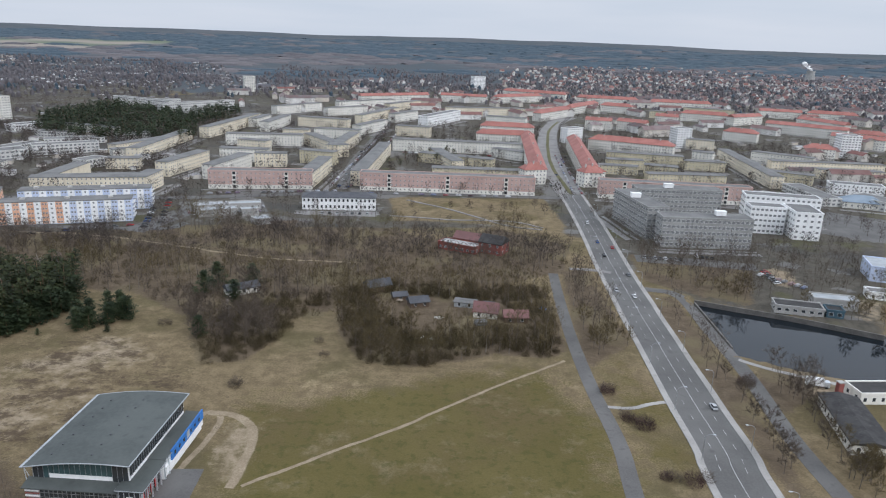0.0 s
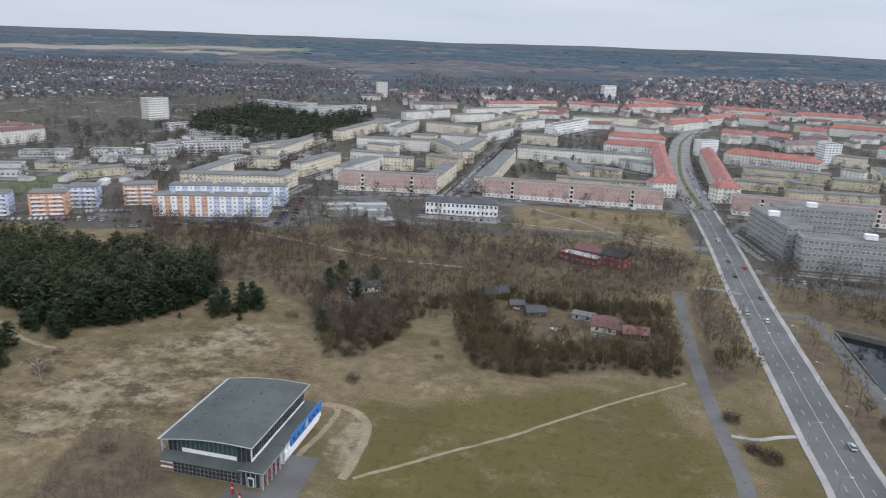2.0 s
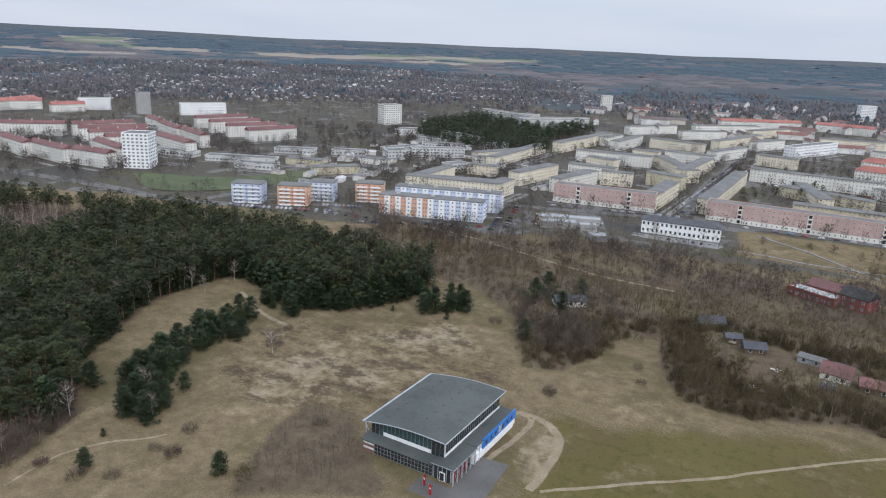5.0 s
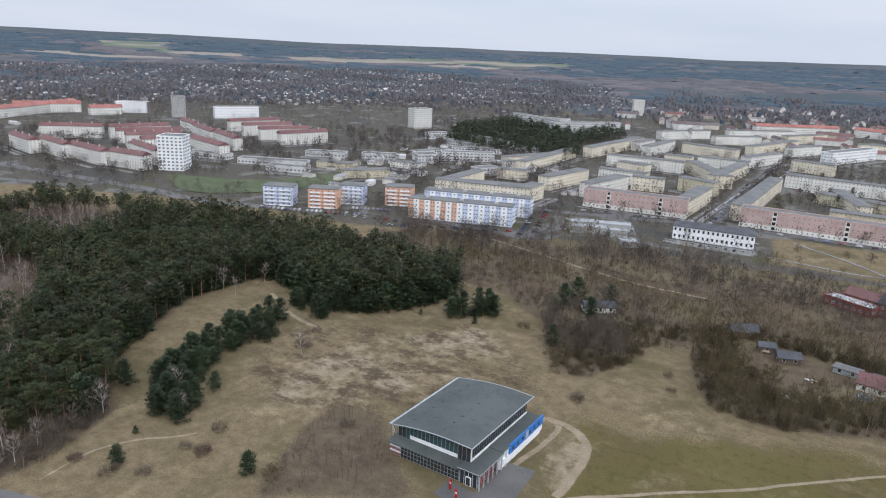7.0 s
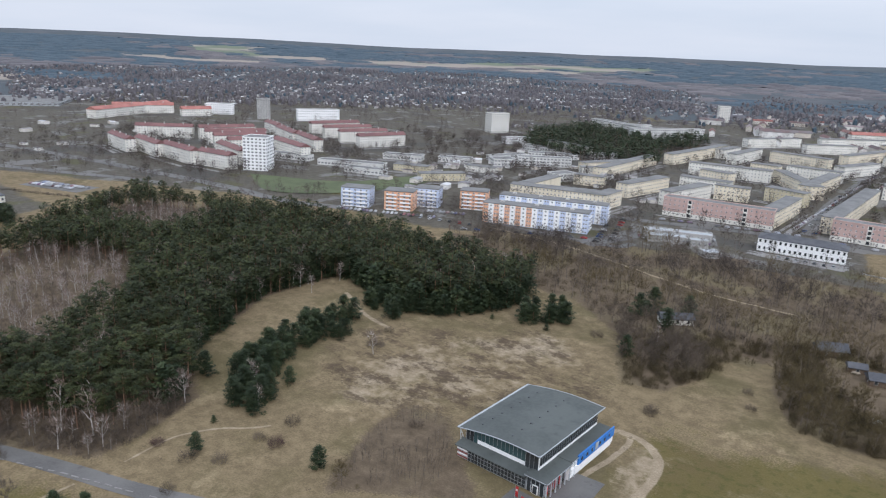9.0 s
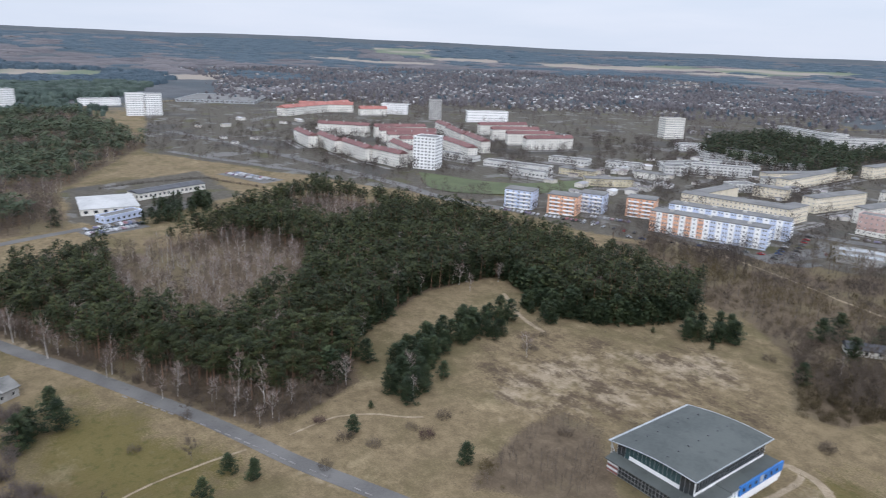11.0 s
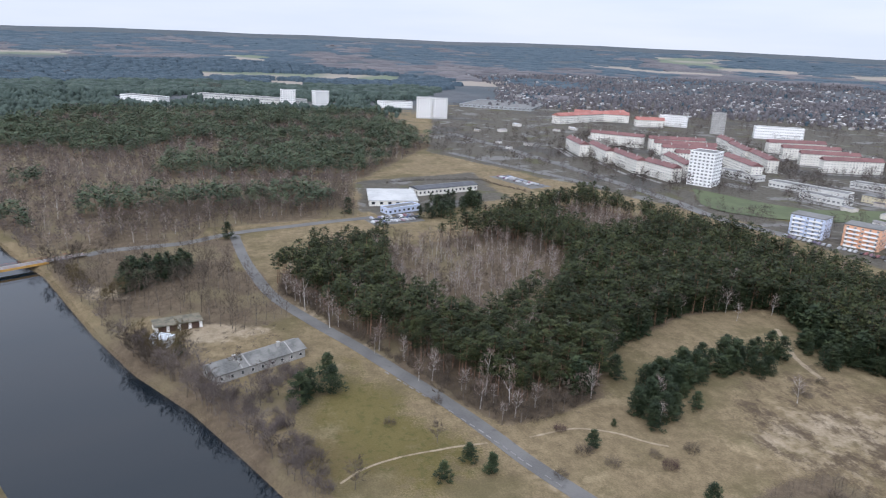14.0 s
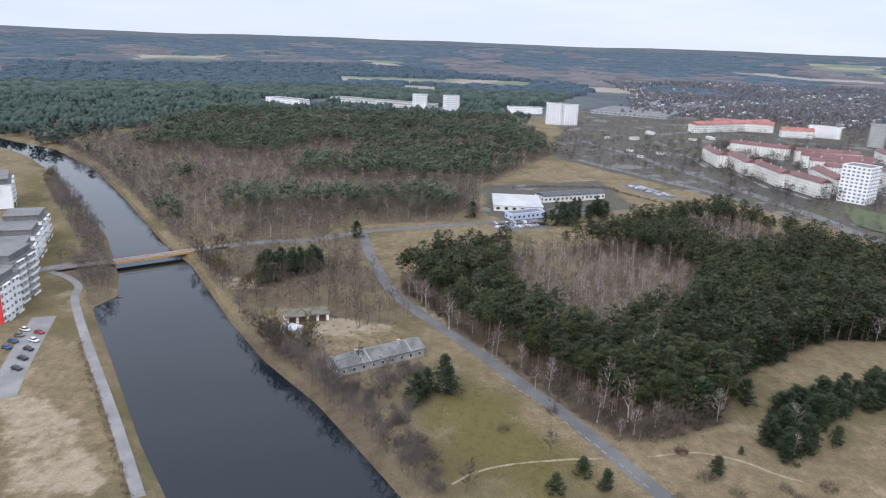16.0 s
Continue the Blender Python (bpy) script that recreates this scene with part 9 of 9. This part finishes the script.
yard_bushes = yard_bushes[~in_building(yard_bushes[:, 0], yard_bushes[:, 1], 1.0)]
stand("yard_bushes", LOW_BUSH, yard_bushes, [TWIGS_FAR, TWIGS_FAR], "low leafless bushes in the derelict yard", "scrub")
slope = scatter([(-238, 24), (-226, 0), (-222, -4), (-200, 8), (-160, 22), (-156, 30), (-200, 22), (-228, 30)], 3.4, 173, [("line", LANE, 5)], 0.6)
slope = slope[~in_building(slope[:, 0], slope[:, 1], 1.0)]
slope[:, 2] *= 1.2
stand("slope_bushes", [bush(3.2, 1.8, 150, 0.010) for _ in range(4)], slope, [TWIGS_FAR, TWIGS_FAR], "mauve-brown leafless bushes above the canal", "scrub")


def junk_heap(x, y, material, label, seed):
    """A heap of boards and sheets, each board a part."""
    rg = random.Random(seed)
    ob = thing("junk_heap", x, y, ground_z(x, y), rg.uniform(0, 180), label, "heap", "garden clutter")
    for k in range(7):
        bm = bmesh.new()
        w, d = rg.uniform(0.5, 1.3), rg.uniform(0.3, 0.8)
        box(bm, -w, w, -d, d, 0, 0.12, bevel=0.02)
        q = part("board", bm, material, ob)
        q.matrix_basis = pose(rg.uniform(-1.2, 1.2), rg.uniform(-1.2, 1.2), 0.14 * k, rg.uniform(-12, 12), rg.uniform(-12, 12), rg.uniform(0, 180))
    return ob


def greenhouse(x, y, turn):
    """A small garden greenhouse: glazed walls, pitched glass roof, metal ribs."""
    ob = thing("greenhouse", x, y, ground_z(x, y), turn, "small garden greenhouse with pale glass and metal ribs", "greenhouse")
    bm = bmesh.new()
    box(bm, -2.4, 2.4, -1.4, 1.4, 0, 1.6)
    part("glass_wall", bm, GLASS_TOWN, ob)
    for side in (-1, 1):
        bm = bmesh.new()
        vs = [bm.verts.new(p) for p in ((-2.45, side * 1.45, 1.6), (2.45, side * 1.45, 1.6), (2.45, 0, 2.5), (-2.45, 0, 2.5))]
        bm.faces.new(vs if side < 0 else vs[::-1])
        bmesh.ops.solidify(bm, geom=bm.faces[:], thickness=0.03)
        part("glass_roof", bm, GLASS_TOWN, ob)
    for k in range(5):
        u = -2.4 + 1.2 * k
        bm = bmesh.new()
        for side in (-1, 1):
            rod(bm, (u, side * 1.46, 0), (u, side * 1.46, 1.62), 0.04, sides=5)
            rod(bm, (u, side * 1.46, 1.62), (u, 0, 2.55), 0.04, sides=5)
        part("rib", bm, METAL_PALE, ob)
    return ob


for k, (x, y, mat, lab) in enumerate(((-4.7, 258.7, WALL_WHITE, "heap of white boards and sheets in a garden"), (-16.0, 297.8, DIRT, "heap of pale timber beside a garden house"),
                                     (2.2, 278.1, WALL_PALE, "heap of pale boards in a garden"), (49.1, 293.2, PANEL_BLUE, "heap under blue sheets beside a garden house"),
                                     (-1.2, 257.3, WALL_GREY, "heap of grey boards in a garden"), (-15.7, 272.3, TIMBER, "heap of dark timber in a garden"))):
    junk_heap(x, y, mat, lab, 60 + k)
greenhouse(19.8, 273.4, 15)


def quay_wall(points, name, label):
    """A low stone edge along the water."""
    c = smooth_line(points, 5.0)
    ob = thing(name, *c[0], 0, 0, label, "wall", kind="structure")
    for a, b in zip(c[:-1], c[1:]):
        d = b - a
        n = float(np.hypot(*d))
        bm = bmesh.new()
        box(bm, 0, n - 0.03, -0.35, 0.35, -2.6, 0.35, bevel=0.05)
        q = part("quay_block", bm, STONE_DARK, ob)
        q.matrix_basis = pose(a[0] - c[0][0], a[1] - c[0][1], 0, 0, 0, math.degrees(math.atan2(d[1], d[0])))
    return ob


quay_wall([(123, 311), (140, 303), (162, 293), (192, 275)], "wall_quay_north", "dark stone quay edge along the basin")
quay_wall([(122, 308), (121, 280), (120, 258)], "wall_quay_west", "dark stone quay edge along the basin")


def flat_lawn(name, poly, material, label, z):
    """A level lawn with a soft worn outline."""
    bm = bmesh.new()
    bm.faces.new([bm.verts.new((x, y, z)) for x, y in smooth_line(list(poly) + [poly[0]], 6.0)[:-1]])
    me = bpy.data.meshes.new(name)
    bm.normal_update()
    if bm.faces[:][0].normal.z < 0:
        bmesh.ops.reverse_faces(bm, faces=bm.faces[:])
    bm.to_mesh(me)
    bm.free()
    me.materials.append(material)
    return tagged(new(name, me), label, "lawn", kind="structure")


flat_lawn("pitch_lawn", SPORT, PITCH, "worn green sports pitch", 0.42)


# far woods as lumpy canopies; the farthest have haze painted into their colour
def crown_kind(r, h, seed):
    """One far tree crown: an uneven dome on a narrow foot."""
    rg = np.random.RandomState(seed)
    v, t = [], []
    for k, (f, w) in enumerate(((0.15, 0.85), (0.65, 0.85))):
        for j in range(5):
            g = (j + 0.5 * k + rg.uniform(-0.25, 0.25)) * math.tau / 5
            q = r * w * rg.uniform(0.65, 1.25)
            v.append((q * math.cos(g), q * math.sin(g), h * (f + rg.uniform(-0.1, 0.1))))
    v.append((rg.normal() * 0.2 * r, rg.normal() * 0.2 * r, h))
    for j in range(5):
        a, b, c, d = j, (j + 1) % 5, 5 + (j + 1) % 5, 5 + j
        t += [(a, b, c), (a, c, d), (d, c, 10)]
    return (np.zeros((0, 3)), np.zeros((0, 3), int)), (np.array(v), np.array(t))


def wood_kind(side, n, h, seed, rough, soft_rim=0.13):
    """A patch of closed canopy: crowns rising and sinking, the rim falling to the ground."""
    rg = np.random.RandomState(seed)
    g = np.linspace(-0.5, 0.5, n)
    X, Y = np.meshgrid(g, g)
    rim = np.hypot(X, Y) * rg.uniform(0.85, 1.2, X.shape)
    X = X + rg.normal(size=X.shape) * 0.28 / n
    Y = Y + rg.normal(size=X.shape) * 0.28 / n
    Z = h * (1 - rough + rough * rg.uniform(-1, 1, X.shape)) * np.clip((0.56 - rim) / soft_rim, 0.15, 1)
    Z[0, :] = Z[-1, :] = Z[:, 0] = Z[:, -1] = -2.6 * h
    i = np.arange(n * n).reshape(n, n)
    a, b, c, d = i[:-1, :-1].ravel(), i[:-1, 1:].ravel(), i[1:, 1:].ravel(), i[1:, :-1].ravel()
    v = np.column_stack([X.ravel() * side, Y.ravel() * side, Z.ravel()])
    t = np.vstack([np.column_stack([a, b, c]), np.column_stack([a, c, d])])
    return (np.zeros((0, 3)), np.zeros((0, 3), int)), (v, t[(v[t][:, :, 2] > -0.35 * h).any(1)])


CROWN = [crown_kind(4.2, 10.5, k) for k in range(8)]
PATCH = [wood_kind(34, 9, 10.5, 20 + k, 0.17) for k in range(8)]
WIDE = [wood_kind(110, 6, 5.0, 40 + k, 0.22, 0.34) for k in range(8)]
SPRUCE = [pine_tree(13, 3.8, 0.25, 46, 2.6, limbs=False) for _ in range(5)]
suburb = town_trees[far_off >= 950]
suburb = suburb[(np.random.RandomState(8).rand(len(suburb)) < 0.5) & (bumps(suburb[:, 0], suburb[:, 1], 80, 21) > -0.4)]
stand("suburb_town_trees", [bare_tree(11, 4.2, 30, 7, 10.0, 0.2, wood=False) for _ in range(5)], suburb, [BARK, SUBURB_TWIGS], "leafless trees in the far part of the town")
west = scatter([(-560, 120), (-620, -180), (-900, -500), (-2200, -900), (-2600, 200), (-1900, 700), (-1250, 330), (-900, 240)], 24, 61, [("line", MOTORWAY, 25), ("poly", FAR_BANK, 12), *[("poly", p, 8) for p in TOWN]])
west = west[~in_building(west[:, 0], west[:, 1], 32)]
wr = np.hypot(west[:, 0], west[:, 1])
waz = np.degrees(np.arctan2(west[:, 0], west[:, 1]))
ok = np.ones(len(west), bool)
for a0, a1, r0, r1 in FIELDS:
    ok &= ~((waz > a0) & (waz < a1) & (wr > r0) & (wr < r1))
west, wr = west[ok], wr[ok]
mask = bumps(west[:, 0], west[:, 1], 300, 12) + 0.5 * bumps(west[:, 0], west[:, 1], 70, 16) + 1.5 * np.clip((wr - 600) / 500, 0, 1) > 0.35
nearer = wr < 1400
stand("west_pine_forest", PATCH, west[mask & ~nearer & (wr < 1700)], [WEST_PINE_HAZED, WEST_PINE_HAZED], "dark pine forest stretching to the hills", "forest")
stand("west_far_forest", PATCH, west[mask & (wr >= 1700)], [FAR_PINE_HAZED, FAR_PINE_HAZED], "dark pine forest towards the hills", "forest", True)
fill = np.random.RandomState(72)
tall = west[mask & nearer]
tall = np.repeat(tall, 7, axis=0) + np.column_stack([fill.uniform(-13, 13, (7 * len(tall), 2)), np.zeros(7 * len(tall))])
deep = np.hypot(tall[:, 0], tall[:, 1]) > 900
tall[deep, 2] *= 1.1
stand("west_pines", SPRUCE, tall[~deep], [BARK_PINE, WEST_PINE_HAZED], "dark green pines beyond the canal", "forest")
stand("west_deep_pines", CROWN, tall[deep], [WEST_PINE_HAZED, WEST_PINE_HAZED], "dark green pine crowns of the deep forest", "forest")
low = west[~mask]
low = np.repeat(low, 6, axis=0) + np.column_stack([fill.uniform(-13, 13, (6 * len(low), 2)), np.zeros(6 * len(low))])
stand("west_bare_forest", [bare_tree(11, 3.4, 70, 10, 2.6, 0.3, wood=False) for _ in range(5)], low, [BARK, TWIGS_FAR], "leafless forest beyond the canal", "forest")
park = scatter(PARK_PINES, 9, 62)
stand("park_pines", THIN_PINE, park, [BARK_PINE, NEEDLES_DARK], "dark pine grove in the town", "forest")
rgh = np.random.RandomState(71)
haz, hr = rgh.uniform(-128, 42, 9000), np.sqrt(rgh.uniform(1300 ** 2, 4300 ** 2, 9000))
hills = np.column_stack([hr * np.sin(np.radians(haz)), hr * np.cos(np.radians(haz)), rgh.uniform(0.75, 1.3, 9000)])
ok = np.ones(len(hills), bool)
for a0, a1, r0, r1 in FIELDS:
    ok &= ~((haz > a0) & (haz < a1) & (hr > r0) & (hr < r1))
for p in TOWN:
    ok &= signed(hills[:, 0], hills[:, 1], p) < -25
for p in ([(-2600, -900), (-2600, 200), (-1900, 700), (-900, 240), (-620, -180)],):
    ok &= signed(hills[:, 0], hills[:, 1], p) < 0
tone = bumps(hills[:, 0], hills[:, 1], 700, 15) + 0.6 * bumps(hills[:, 0], hills[:, 1], 190, 17) + np.clip((hr - 2300) / 1100, -0.6, 1.2)
allot = (signed(hills[:, 0], hills[:, 1], ALLOT_LAND) > 0) | ((haz > -62) & (haz < -18) & (hr < 1900))
houses = (haz > -14) & (hr < 2500)
ok &= ~((allot | houses) & (tone < 0.55))
stand("hill_pines", WIDE, hills[ok & (tone > 0.5)], [FAR_PINE_HAZED, FAR_PINE_HAZED], "dark forest on the far hills", "forest", True)
stand("hill_bare_woods", WIDE, hills[ok & (tone > -0.35) & (tone <= 0.5)], [FAR_BARE_HAZED, FAR_BARE_HAZED], "leafless woods on the far slopes", "forest", True)
mid = np.vstack([scatter(p, 24, 96 + k, LINES, 0.55) for k, p in enumerate(TOWN[:3])])
mid = mid[(np.hypot(mid[:, 0], mid[:, 1]) > 1300) & (np.hypot(mid[:, 0], mid[:, 1]) < 2600)]
allot = np.vstack([ALLOTMENTS, FAR_HOUSES])
side = np.random.RandomState(5).normal(size=(len(allot), 2)) * 14
allot = np.column_stack([allot[:, :2] + side, np.random.RandomState(6).uniform(0.45, 1.0, len(allot))])
allot = np.vstack([allot, mid])
groves = np.vstack([scatter(ALLOT_LAND, 15, 141, keep=0.8), scatter([(-1250, 520), (-600, 1450), (-350, 1450), (-420, 1800), (-900, 1900), (-1700, 700)], 15, 142, keep=0.7),
                    scatter([(110, 1400), (900, 1250), (1500, 1700), (1400, 2400), (700, 2700), (150, 2300)], 19, 143, keep=0.7), scatter([(-420, 1400), (110, 1500), (150, 2300), (-500, 2300)], 16, 144, keep=0.75)])
groves[:, 2] *= np.clip(0.80 - 0.50 * bumps(groves[:, 0], groves[:, 1], 230, 148), 0.32, 1.3)
groves = groves[np.random.RandomState(149).rand(len(groves)) < np.clip(0.75 - 0.5 * bumps(groves[:, 0], groves[:, 1], 230, 148), 0.35, 1)]
allot = np.vstack([allot, groves])
green = (np.random.RandomState(7).rand(len(allot)) < 0.05) | (bumps(allot[:, 0], allot[:, 1], 150, 146) > 0.95)
stand("garden_trees", CROWN, allot[~green], [FAR_BARE_HAZED, FAR_BARE_HAZED], "leafless trees between garden huts and houses", "trees", True)
stand("garden_pines", CROWN, allot[green], [FAR_PINE_HAZED, FAR_PINE_HAZED], "dark conifers between garden huts and houses", "trees", True)
